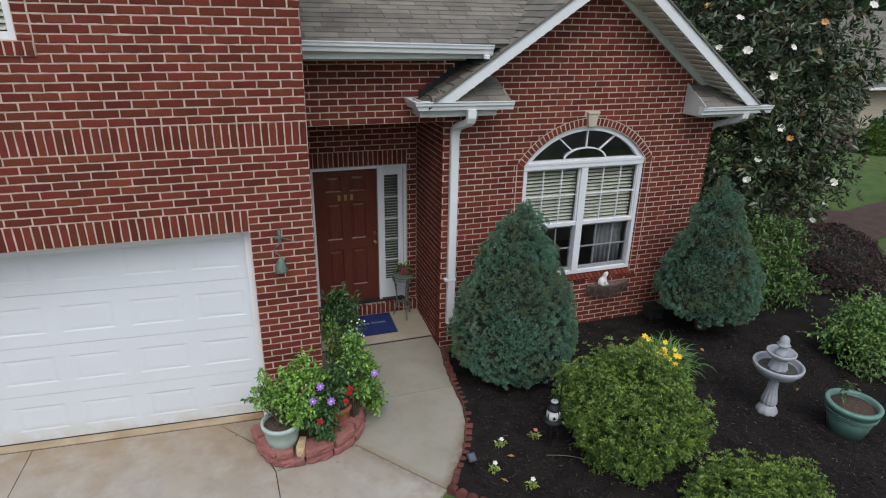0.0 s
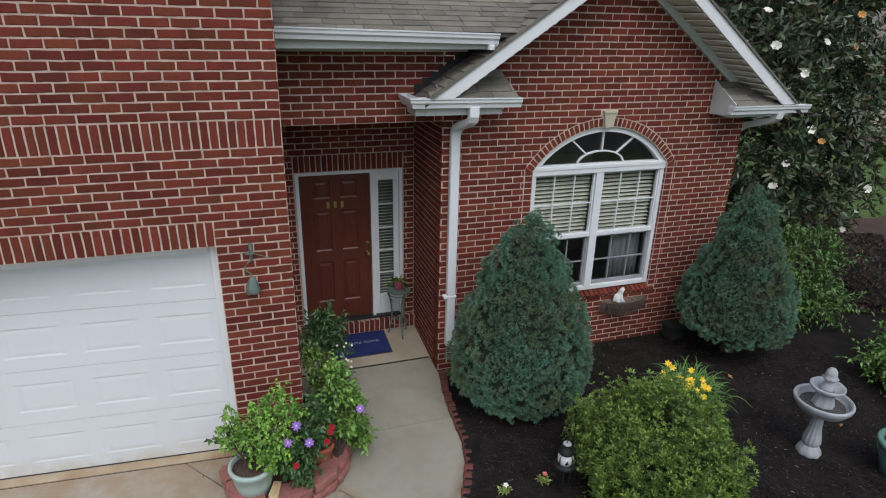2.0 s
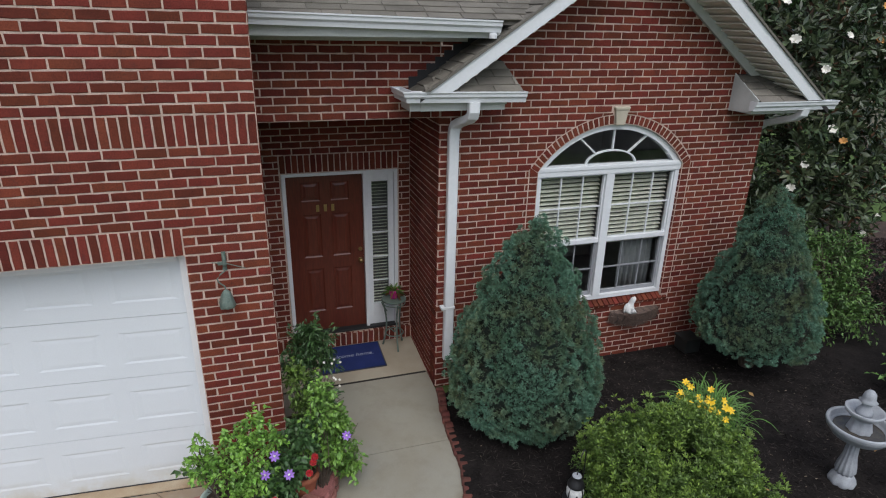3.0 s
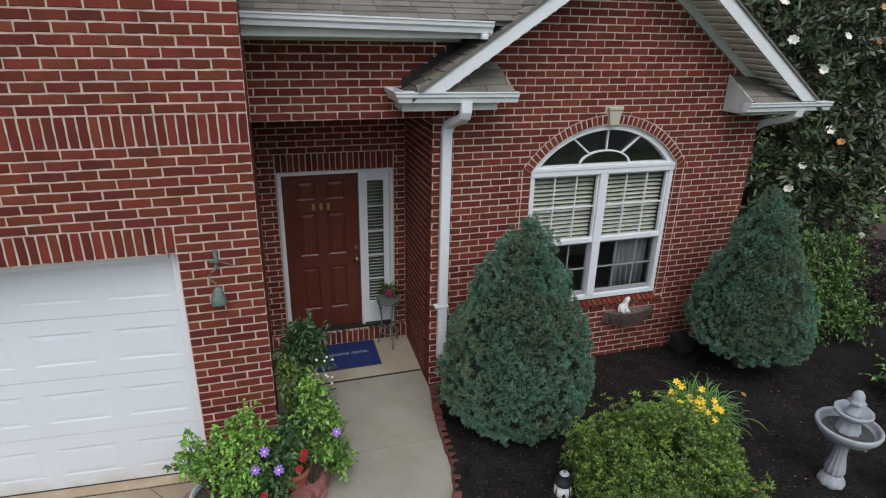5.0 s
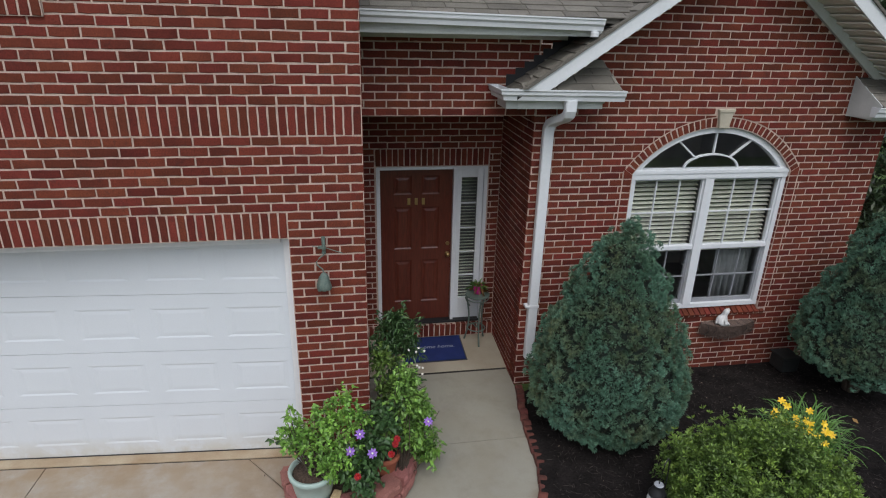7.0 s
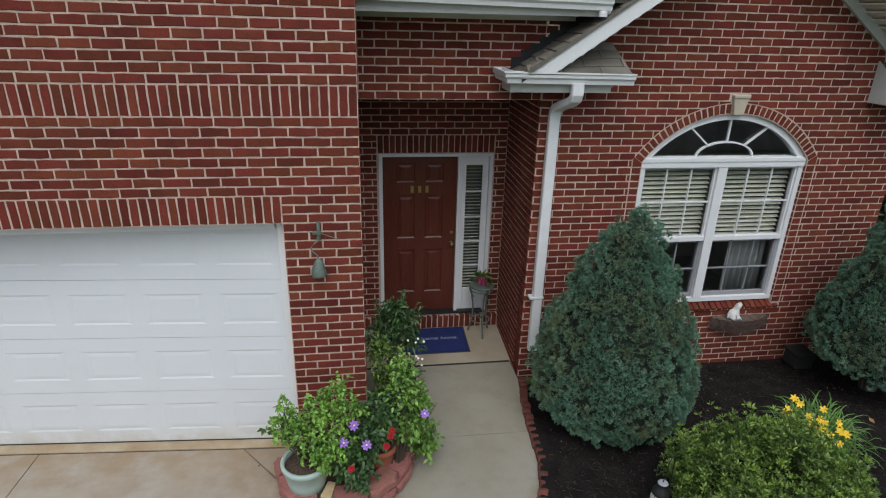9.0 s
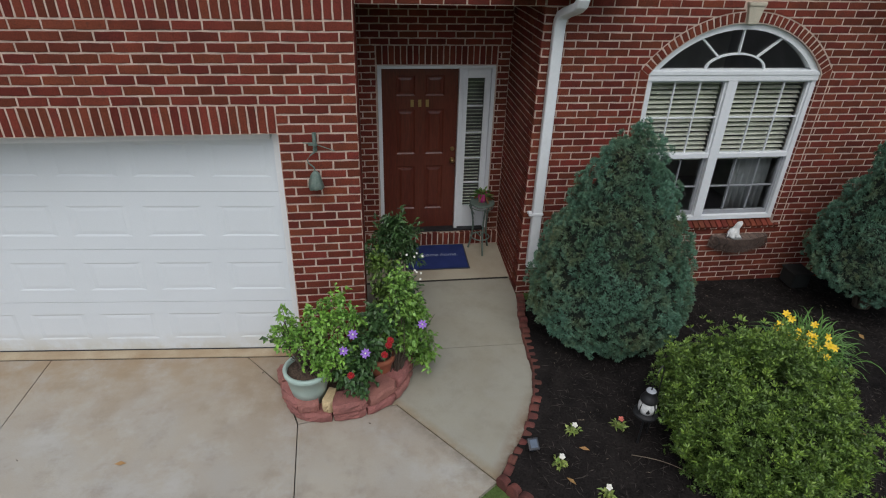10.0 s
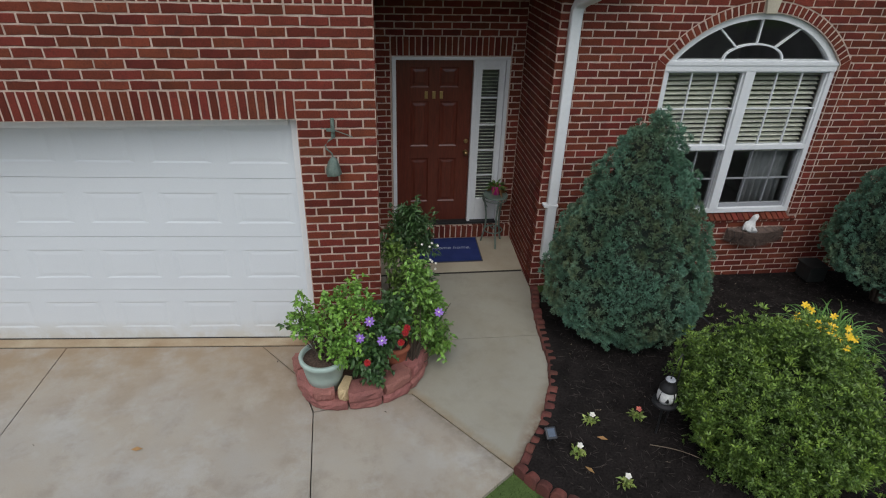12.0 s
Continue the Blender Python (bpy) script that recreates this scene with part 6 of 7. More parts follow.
# ---- leafy plants of the planter and the porch ----
def cloud(name, base, blobs, label, category, n, length, width, mat, seed, droop=0.15, stems=True, pairs=3, parent=None):
    """A loose leafy plant: twigs from the base into clumps, and leaves in little groups along them."""
    t = parent or thing(name, base, label, category)
    rng = np.random.default_rng(seed)
    bv = Vector(base)
    if stems:
        bm = bmesh.new()
        for c, r in blobs:
            for i in range(5):
                e = Vector(c) + Vector(rng.normal(size=3)) * r * 0.5
                m = bv.lerp(e, 0.5) + Vector(rng.normal(size=3)) * 0.04
                tube(bm, [bv + Vector((rng.normal() * 0.03, rng.normal() * 0.03, 0)), m, e], 0.006, 5, 0.002)
        part("stem_growth", bm, M["bark"] if stems is True else stems, t)["kind"] = "stuff"
    vol = np.array([r ** 2 for _, r in blobs])
    cnt = np.maximum((vol / vol.sum() * n * pairs / 9).astype(int), 3)
    P, A, TB, TA, TL = [], [], [], [], []
    for (c, r), k in zip(blobs, cnt):     # sprigs out of each clump, with leaves along them
        d = rng.normal(size=(k, 3)) + np.array([0, 0, 0.35])
        d /= np.linalg.norm(d, axis=1, keepdims=True)
        root = np.array(c) + d * r * 0.2 + rng.normal(size=(k, 3)) * r * 0.25
        reach = r * rng.uniform(0.45, 1.15, (k, 1))
        TB.append(root)
        TA.append(d)
        TL.append(reach[:, 0])
        for j in range(9):
            f = (j + rng.random((k, 1))) / 9
            q = root + d * reach * f
            q[:, 2] -= (droop * 0.35 * reach * f * f)[:, 0]
            P.append(q)
            A.append(d * 0.55 + rng.normal(size=(k, 3)) * 0.75 + np.array([0, 0, 0.2]))
    P, A = np.concatenate(P), np.concatenate(A)
    m = len(P)
    leaves("foliage", P, A, length * rng.uniform(0.6, 1.3, m), width * rng.uniform(0.7, 1.2, m), mat, t, "", seed, 0.18, False, droop)
    twigs = leaves("twig_growth", np.concatenate(TB), np.concatenate(TA), np.concatenate(TL), 0.004, M["twig_green"], t, "", seed + 1, 0.3, True, 0.0)
    twigs["kind"] = "stuff"
    return t


M["bush_leaf"] = material("bush_leaf", (0.125, 0.235, 0.045), (0.070, 0.145, 0.030), rough=0.5, scale=5, fine=50, mix=0.8, grain=0.2, bump=0, vary=0.45)
M["twig_green"] = material("green_twig", (0.10, 0.13, 0.045), (0.11, 0.08, 0.04), rough=0.7, scale=20, bump=0)
M["pot_leaf"] = material("lime_leaf", (0.215, 0.40, 0.060), (0.105, 0.235, 0.042), rough=0.45, scale=7, fine=50, mix=0.8, grain=0.2, bump=0, vary=0.45)
pot_plant = [((-0.46, -0.58, 0.66), 0.17), ((-0.58, -0.60, 0.82), 0.10), ((-0.30, -0.52, 0.84), 0.15), ((-0.22, -0.44, 0.96), 0.09), ((-0.30, -0.64, 0.58), 0.14), ((-0.62, -0.54, 0.66), 0.10), ((-0.18, -0.62, 0.52), 0.11), ((-0.62, -0.60, 0.99), 0.05), ((-0.12, -0.50, 0.80), 0.12), ((-0.40, -0.52, 0.94), 0.07), ((-0.34, -0.70, 0.50), 0.09)]
cloud("pot_shrub", (PX, PY, 0.39), pot_plant, "", "", 1100, 0.040, 0.026, M["pot_leaf"], 41, 0.2, True, 3, pp)
M["vine"] = material("vine_leaf", (0.185, 0.33, 0.055), (0.085, 0.18, 0.038), rough=0.45, scale=7, fine=50, mix=0.8, grain=0.2, bump=0, vary=0.45)
cl = cloud("clematis", (0.24, -0.42, 0.12), [((0.30, -0.34, 0.84), 0.14), ((0.36, -0.32, 0.64), 0.14), ((0.29, -0.28, 0.97), 0.11), ((0.41, -0.28, 0.42), 0.15), ((0.50, -0.26, 0.22), 0.13), ((0.34, -0.36, 0.52), 0.14), ((0.45, -0.32, 0.74), 0.09), ((0.20, -0.34, 0.62), 0.10)], "leafy climbing clematis with violet flowers in the planter", "climber", 1250, 0.046, 0.031, M["vine"], 42, 0.3)
rz = cloud("flowering_plant", (0.0, -0.48, 0.30), [((-0.10, -0.60, 0.46), 0.15), ((0.00, -0.54, 0.56), 0.14), ((-0.18, -0.64, 0.38), 0.12), ((-0.06, -0.66, 0.29), 0.11), ((0.12, -0.40, 0.70), 0.15)], "dark-leaved flowering plant with red blossoms", "flowers", 640, 0.055, 0.042, M["darkleaf"], 43, 0.3)
for i, (p, r) in enumerate((((-0.09, -0.68, 0.80), 0.042), ((-0.17, -0.70, 0.66), 0.040), ((0.00, -0.72, 0.64), 0.042), ((0.46, -0.56, 0.77), 0.040))):
    f = bloom(p, (-0.1, -1.0, 0.8), r, 8, M["violet"], cl, "flower", 0.12, 0.48, i, 0.12)
    q = Vector(p) + Vector((-0.1, -1.0, 0.8)).normalized() * 0.008
    bm = lathe(bmesh.new(), [(0.008, -0.004), (0.009, 0.004), (0.003, 0.008)], 0, 0, 8)
    for v in bm.verts:
        v.co += q
    part("flower_centre", bm, M["white_petal"], f, "pale flower centre")
for i, p in enumerate(((0.185, -0.66, 0.66), (0.15, -0.68, 0.58), (-0.12, -0.76, 0.46), (0.20, -0.64, 0.69))):
    bloom(p, (-0.1, -1.0, 0.9), 0.030, 9, M["red_petal"], rz, "flower", 0.35, 0.7, i, 0.5)
    bloom(Vector(p) + Vector((0, -0.004, 0.008)), (-0.1, -1.0, 0.9), 0.022, 7, M["red_petal"], rz, "flower", 0.5, 0.7, i + 9, 0.7)
pt = cloud("porch_shrub", (0.25, 0.55, -0.02), [((0.28, 0.55, 0.95), 0.19), ((0.38, 0.62, 0.88), 0.17), ((0.18, 0.38, 0.82), 0.13), ((0.22, 0.15, 0.62), 0.12), ((0.38, 0.30, 0.52), 0.12), ((0.32, 0.65, 1.08), 0.11), ((0.45, 0.60, 0.74), 0.10)], "dark leafy shrub with small white flowers beside the entry", "shrub", 780, 0.070, 0.024, M["darkleaf"], 44, 0.25)
cloud("porch_shrub_light", (0.2, 0.2, 0.12), [((0.13, 0.14, 0.92), 0.12), ((0.16, 0.05, 0.68), 0.11), ((0.22, -0.1, 0.50), 0.10)], "", "", 240, 0.05, 0.028, M["azalea"], 45, 0.2, True, 3, pt)
for i in range(15):
    a = rnd.random() * 6.28
    f = rnd.random()
    p = (0.32 + 0.22 * f + rnd.uniform(-0.10, 0.10), 0.12 + 0.38 * f, 0.62 + 0.22 * f + rnd.uniform(-0.12, 0.12))
    bloom(p, (rnd.uniform(-0.5, 0.5), -1, 0.8), 0.013, 5, M["white_petal"], pt, "flower", 0.2, 0.7, i, 0.2)
bush = cloud("leafy_bush", (6.90, -1.05, -0.02), [((6.55, -1.25, 0.30), 0.30), ((6.85, -1.05, 0.45), 0.34), ((7.20, -0.95, 0.42), 0.36), ((6.95, -1.45, 0.25), 0.28), ((7.45, -1.2, 0.35), 0.34), ((6.60, -0.80, 0.30), 0.26), ((7.1, -0.6, 0.40), 0.30), ((7.7, -0.9, 0.45), 0.34)], "spreading light green bush behind the fountain", "bush", 2900, 0.060, 0.034, M["bush_leaf"], 12, 0.25)
cloud("garden_shrub", (7.15, 0.75, -0.05), [((7.0, 0.70, 0.45), 0.40), ((7.25, 0.85, 0.75), 0.38), ((6.85, 0.95, 0.85), 0.30), ((7.30, 0.55, 0.35), 0.34), ((7.05, 1.05, 1.15), 0.28), ((6.70, 1.25, 1.05), 0.30), ((7.45, 0.95, 1.0), 0.26), ((6.75, 0.60, 0.35), 0.30)], "loose light green shrub below the magnolia", "shrub", 1500, 0.070, 0.030, M["azalea_light"], 13, 0.25)
# spiky plant of the pink pot, ivy shoots, tub plant
rng = np.random.default_rng(51)
d = rng.normal(size=(46, 3)) * [1, 1, 0.4] + [0, 0, 0.9]
leaves("spiky_leaves", np.tile([SX, SYY, STZ + 0.085], (46, 1)), d, rng.uniform(0.09, 0.20, 46), 0.010, M["leaf"], pk, "", 51, 0.3, False, 0.3)
d = rng.normal(size=(24, 3)) * [1, 1, 0.3] + [0, 0, 0.6]
leaves("drooping_leaves", np.tile([SX, SYY, STZ + 0.085], (24, 1)), d, rng.uniform(0.10, 0.16, 24), 0.012, M["dead_leaf"], pk, "", 52, 0.3, False, 0.9)
cloud("tub_plant", (GX, GYY, GZ + 0.35), [((GX + 0.05, GYY + 0.02, GZ + 0.62), 0.16), ((GX - 0.10, GYY + 0.05, GZ + 0.50), 0.10), ((GX + 0.18, GYY, GZ + 0.72), 0.13)], "", "", 60, 0.06, 0.026, M["vine_dark"], 53, 0.3, False, 2, gt)
shoot = thing("ivy_shoot", (-0.60, -0.50, 0.55), "single trailing ivy shoot reaching past the pot", "climber")
part("stem", tube(bmesh.new(), [(-0.52, -0.54, 0.50), (-0.62, -0.52, 0.62), (-0.70, -0.50, 0.665), (-0.765, -0.5, 0.675)], 0.003, 5), M["bark"], shoot)
leaves("foliage", [(-0.765, -0.5, 0.675), (-0.765, -0.5, 0.675), (-0.755, -0.5, 0.675), (-0.72, -0.5, 0.668)], [(-1, -0.4, 0.3), (-0.4, -1, 0.5), (0.2, -0.8, 0.8), (-0.2, -1, 0.3)], 0.075, 0.05, M["darkleaf"], shoot, "", 54, 0.1, False, 0.2)

# ---- small bedding plants in the mulch ----
M["seedling"] = material("seedling_leaf", (0.30, 0.36, 0.09), (0.14, 0.24, 0.05), rough=0.5, scale=30, fine=80, mix=0.9, grain=0.2, bump=0, vary=0.45)
for i, (x, y, mat, lm) in enumerate(((1.63, -1.13, "white_petal", "leaf"), (2.02, -1.12, "coral_petal", "leaf"), (1.43, -1.43, "white_petal", "leaf"), (1.685, -1.73, "white_petal", "leaf"))):
    z = ground_z(x, y)
    bp = thing("bedding_plant", (x, y, z), ("small impatiens seedling with a coral flower" if i == 1 else "small impatiens seedling with a white flower") + " in mulch", "flowers", "bedding plants")
    rng = np.random.default_rng(60 + i)
    d = rng.normal(size=(44, 3)) * [1, 1, 0.2] + [0, 0, 0.6]
    leaves("foliage", np.tile([x, y, z + 0.012], (44, 1)) + rng.normal(size=(44, 3)) * [0.02, 0.02, 0.010], d, rng.uniform(0.03, 0.07, 44), 0.020, M["seedling"], bp, "", i, 0.2, False, 0.3)
    bloom((x + 0.01, y + 0.01, z + 0.075), (0, -0.3, 1), 0.026, 5, M[mat], bp, "flower", 0.1, 0.9, i, 0.1)
rnd = random.Random(77)
for i, (x, y, z) in enumerate(((1.62, -1.30, 0.055), (1.49, -1.63, 0.05), (-1.80, -1.05, 0.006), (4.0, -0.9, 0.12), (3.9, -1.5, 0.15), (-0.93, -0.15, 0.005), (-2.6, -0.95, 0.005), (0.02, -0.85, 0.005), (4.9, -0.3, 0.08), (5.4, -1.3, 0.08))):
    small = i in (5, 6, 7)
    dl = leaves("fallen_leaf", [(x, y, z)], [(rnd.uniform(-1, 1), rnd.uniform(-1, 1), 0.05)], 0.03 if small else 0.085, 0.014 if small else 0.038, M["bark"] if small else M["dead_leaf"], None, "", i, 0.15, False)
    tagged(dl, "small dark leaf scrap lying on the concrete" if small else "curled yellow-brown fallen leaf on the ground", "leaf", "fallen leaves")

# ---- mulch shreds, twigs and litter ----
rng = np.random.default_rng(81)
n = 26000
x, y = rng.uniform(1.0, 6.6, n), rng.uniform(-3.0, 1.08, n)
keep = (x > np.interp(-y, [-1.1, -0.15, 0.34, 0.7, 1.05, 1.35, 1.55, 1.9, 3.0], [1.78, 1.66, 1.63, 1.54, 1.37, 1.16, 1.06, 1.5, 2.6]))
x, y = x[keep], y[keep]
z = np.array([ground_z(a, b) for a, b in zip(x, y)]) + 0.003
d = rng.normal(size=(len(x), 3)) * [1, 1, 0.25]
sh = leaves("mulch_shreds", np.stack([x, y, z], 1), d, rng.uniform(0.02, 0.07, len(x)), rng.uniform(0.004, 0.012, len(x)), M["mulch"], None, "", 81, 0.4, False)
tagged(sh, "loose dark shredded bark mulch", "mulch", kind="stuff")
k = 320
x, y = rng.uniform(1.7, 6.4, k), rng.uniform(-2.8, 0.9, k)
z = np.array([ground_z(a, b) for a, b in zip(x, y)]) + 0.012
tw = leaves("mulch_litter", np.stack([x, y, z], 1), rng.normal(size=(k, 3)) * [1, 1, 0.1], rng.uniform(0.015, 0.045, k), rng.uniform(0.003, 0.010, k), M["straw"], None, "", 82, 0.2, False)
tagged(tw, "pale dry bits scattered on the mulch", "litter", kind="stuff")
x, y = rng.uniform(1.2, 6.4, 7000), rng.uniform(-2.9, 1.0, 7000)
keep = (x > np.interp(-y, [-1.1, -0.15, 0.34, 0.7, 1.05, 1.35, 1.55, 1.9, 3.0], [1.82, 1.70, 1.67, 1.58, 1.42, 1.20, 1.12, 1.55, 2.65]))
x, y = x[keep], y[keep]
z = np.array([ground_z(a, b) for a, b in zip(x, y)]) + 0.006
st = leaves("mulch_strands", np.stack([x, y, z], 1), rng.normal(size=(len(x), 3)) * [1, 1, 0.12], rng.uniform(0.03, 0.09, len(x)), rng.uniform(0.003, 0.007, len(x)), M["strand"], None, "", 84, 0.3, False)
tagged(st, "grey-brown fibres of shredded bark on the mulch", "mulch", kind="stuff")
hose = part("drip_hose", tube(bmesh.new(), arc((3.3, 1.05, 0.0), (3.35, -0.35, 0.07), (-0.10, 0, 0.01), 14), 0.008, 6), M["plastic"])
tagged(hose, "thin black drip hose lying on the mulch", "hose")
twig = part("bare_twig", tube(bmesh.new(), arc((2.0, -1.42, 0.06), (2.45, -1.75, 0.07), (0.02, 0.03, 0.02), 10), 0.004, 5, 0.002), M["straw"])
tagged(twig, "bare dry twig lying on the mulch", "twig")

# ---- lawn blades near the walk ----
n = 9000
x, y = rng.uniform(0.1, 2.6, n), rng.uniform(-3.6, -1.52, n)
edge = np.interp(-y, [1.5, 1.7, 2.05, 2.6, 3.4], [0.93, 0.68, 0.37, 0.14, 0.06])
edge2 = np.interp(-y, [1.52, 1.66, 1.78, 1.86, 1.96, 2.1, 2.35, 3.0, 3.6], [0.96, 1.03, 1.15, 1.28, 1.47, 1.75, 2.15, 2.6, 2.6])
keep = (x > edge + 0.01) & (x < edge2)
x, y = x[keep], y[keep]
d = rng.normal(size=(len(x), 3)) * [0.5, 0.5, 0.1] + [0, 0, 1]
gb = leaves("lawn_grass", np.stack([x, y, np.full(len(x), -0.04)], 1), d, rng.uniform(0.035, 0.065, len(x)), 0.006, M["grass"], None, "", 83, 0.2, True)
tagged(gb, "short mown lawn grass beside the walk", "grass", kind="stuff")
lawn = bmesh.new()
grid_sheet(lawn, [(0.93, -1.50), (0.66, -1.70), (0.35, -2.05), (0.12, -2.6), (0.05, -3.4), (0.05, -9.0), (6.0, -9.0), (6.0, -4.6), (2.6, -3.6), (2.1, -2.6), (1.6, -2.1), (1.28, -1.86), (1.10, -1.72), (0.95, -1.50)], lambda x, y: -0.035, 1.0)
structure("lawn", lawn, M["grass"], "strip of mown lawn along the driveway", "lawn")

# ---- magnolia ----
TX, TY = 9.55, 4.3
mg = thing("magnolia_tree", (TX, TY, -0.1), "tall glossy-leaved magnolia tree with white flowers", "tree")
bm = bmesh.new()
tube(bm, [(TX, TY, -0.2), (TX + 0.05, TY, 1.5), (TX - 0.05, TY + 0.05, 3.5), (TX, TY, 6.5)], 0.17, 10, 0.05)
part("trunk", bm, M["bark"], mg)
rng = np.random.default_rng(91)
tips, outs = [], []
for i in range(185):
    h = 0.2 + 6.75 * rng.random() ** 1.05
    a = rng.random() * 2 * math.pi
    R = np.interp(h, [0.3, 1.2, 2.1, 3.0, 4.5, 6.0, 7.2], [1.5, 1.95, 2.15, 2.25, 2.0, 1.4, 0.3])
    R *= 1 - (0.16 + 0.10 * math.sin(3.1 * h)) * max(0.0, math.cos(a + 0.8)) * min(1.0, max(0.0, h - 1.0))
    e = Vector((TX + R * math.cos(a), TY + R * math.sin(a), h + rng.uniform(-0.25, 0.25)))
    s = Vector((TX, TY, max(0.3, h - 0.7 * rng.random())))
    if i < 60:
        part("limb", tube(bmesh.new(), [s, s.lerp(e, 0.5) + Vector((0, 0, 0.12)), s.lerp(e, 0.92)], 0.035, 6, 0.010), M["bark"], mg)
    for k in range(28):
        f = rng.uniform(0.35, 1.04)
        p = s.lerp(e, f) + Vector(rng.normal(size=3)) * (0.14 + 0.16 * f)
        tips.append(p)
        outs.append((e - s).normalized())
tips, outs = np.array([tuple(p) for p in tips]), np.array([tuple(o) for o in outs])
b, a = whorls(tips, outs, 8, rng, 1.1, 0.6)
n = len(b)
leaves("crown", b, a, rng.uniform(0.11, 0.20, n), rng.uniform(0.04, 0.065, n), M["magnolia"], mg, "glossy dark green leaves", 91, 0.12)
b2, a2 = whorls(tips[::4], outs[::4], 3, rng, 1.3, -0.6)
leaves("leaf_back", b2, a2, rng.uniform(0.10, 0.17, len(b2)), 0.05, M["magnolia_under"], mg, "rusty brown leaf backs", 92, 0.12)
rnd = random.Random(95)
WHITE = [(7.74, 3.18, 4.11), (8.28, 2.47, 3.68), (8.10, 2.55, 3.21), (8.32, 2.39, 2.36), (8.21, 2.60, 1.77), (8.22, 2.75, 1.35), (9.80, 2.30, 1.32), (10.2, 2.65, 0.75), (10.1, 2.75, 0.40), (9.70, 2.70, 0.15), (7.57, 3.33, 3.63), (7.79, 2.91, 3.60), (9.55, 2.25, 4.35)]
WITHERED = [(7.52, 3.72, 4.30), (8.65, 2.27, 3.62), (8.50, 2.30, 2.19), (8.68, 2.33, 4.08)]
for i, p in enumerate(WHITE + WITHERED):
    wilt = i >= len(WHITE)
    aim = Vector((rnd.uniform(-0.9, 0.1), rnd.uniform(-1, -0.4), rnd.uniform(0.4, 1)))
    f = bloom(Vector(p) + Vector((-0.05, -0.06, 0.03)), aim, rnd.uniform(0.06, 0.075) if wilt else rnd.uniform(0.062, 0.09), 7, M["brown_petal"] if wilt else M["white_petal"], mg, "blossom", 0.35, 0.75, i, 0.6)
    f["label"] = "withered orange-brown blossom" if wilt else "large white blossom"

# ---- distance: beds, hedges, the house next door, woods ----
far_bed = bmesh.new()
grid_sheet(far_bed, [(9.0, 2.2), (10.5, 2.2), (12.2, 2.6), (15.0, 3.4), (17.0, 4.6), (15.0, 4.7), (13.1, 4.2), (11.0, 4.9), (8.2, 6.5), (7.4, 4.2)], lambda x, y: far_z(x, y) + 0.03 + 0.02 * noise.noise((x, y, 0)), 0.6)
M["bark_bed"] = material("brown_bark_bed", (0.075, 0.045, 0.032), (0.04, 0.025, 0.02), rough=0.95, scale=4, fine=50, grain=0.5, bump=1.0)
structure("bark_bed", far_bed, M["bark_bed"], "brown bark bed under the magnolia", "mulch")


def hedge(x, y, r, h, mat, seed, label):
    prof = [(r * 0.7, 0.02), (r * 0.95, h * 0.2), (r, h * 0.5), (r * 0.85, h * 0.75), (r * 0.5, h * 0.93), (0.05, h)]
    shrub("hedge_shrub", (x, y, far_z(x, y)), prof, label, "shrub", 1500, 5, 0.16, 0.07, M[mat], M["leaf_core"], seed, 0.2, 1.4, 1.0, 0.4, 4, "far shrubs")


hedge(27.8, 13.4, 1.0, 1.7, "darkleaf", 101, "dark rounded shrub beside the neighbouring house")
hedge(29.9, 13.6, 1.0, 1.6, "darkleaf", 102, "dark rounded shrub beside the neighbouring house")
hedge(25.2, 12.5, 0.55, 1.1, "azalea", 103, "bright yellow-green shrub on the far lawn")
hedge(16.0, 4.0, 0.6, 0.9, "leaf", 105, "light green shrub in the bark bed")
hb_ = bmesh.new()
grid_sheet(hb_, [(24.2, 13.4), (25.4, 11.5), (29.0, 11.2), (36, 12.5), (52, 15.5), (52, 26), (36, 26)], lambda x, y: far_z(x, y) + 0.04, 3.0)
structure("far_bed", hb_, M["bark_bed"], "brown bed round the neighbouring house", "mulch")
NX, NY, NZ = 38.0, 23.0, -2.4
nh = thing("neighbour_house", (NX + 12, NY + 5, NZ), "beige sided house with a grey shingle roof next door", "house")
part("wall", boxes((NX, NX + 25, NY, NY + 11, NZ - 0.6, NZ + 2.8)), M["siding"], nh)
for i in range(15):
    z = NZ - 0.05 + i * 0.19
    part("siding_board", boxes((NX - 0.01, NX + 25, NY - 0.045, NY - 0.005, z, z + 0.182)), M["siding"], nh)
bm = bmesh.new()
deck(bm, [(NX - 0.8, NY - 0.8, NZ + 2.75), (NX + 25.8, NY - 0.8, NZ + 2.75), (NX + 25.8, NY + 5.5, NZ + 7.4), (NX - 0.8, NY + 5.5, NZ + 7.4)], 0.15)
deck(bm, [(NX - 0.8, NY + 5.5, NZ + 7.4), (NX + 25.8, NY + 5.5, NZ + 7.4), (NX + 25.8, NY + 11.8, NZ + 2.75), (NX - 0.8, NY + 11.8, NZ + 2.75)], 0.15)
part("roof", bm, M["shingle"], nh, "grey shingle roof")
part("gutter", boxes((NX - 0.8, NX + 25.8, NY - 0.95, NY - 0.82, NZ + 2.60, NZ + 2.76), bevel=0.02), M["white"], nh)
wd = thing("far_wood", (30.0, 60.0, 0), "dark line of trees behind the houses", "trees", kind="stuff")
rng = np.random.default_rng(120)
k = 9000
ang = rng.random(k) * 2 * np.pi
R = 75 + 12 * rng.random(k)
hh_ = 13 * rng.random(k) ** 0.8
P = np.stack([R * np.cos(ang), R * np.sin(ang), hh_ + 1.5 * np.sin(ang * 23) + np.sin(ang * 57)], 1)
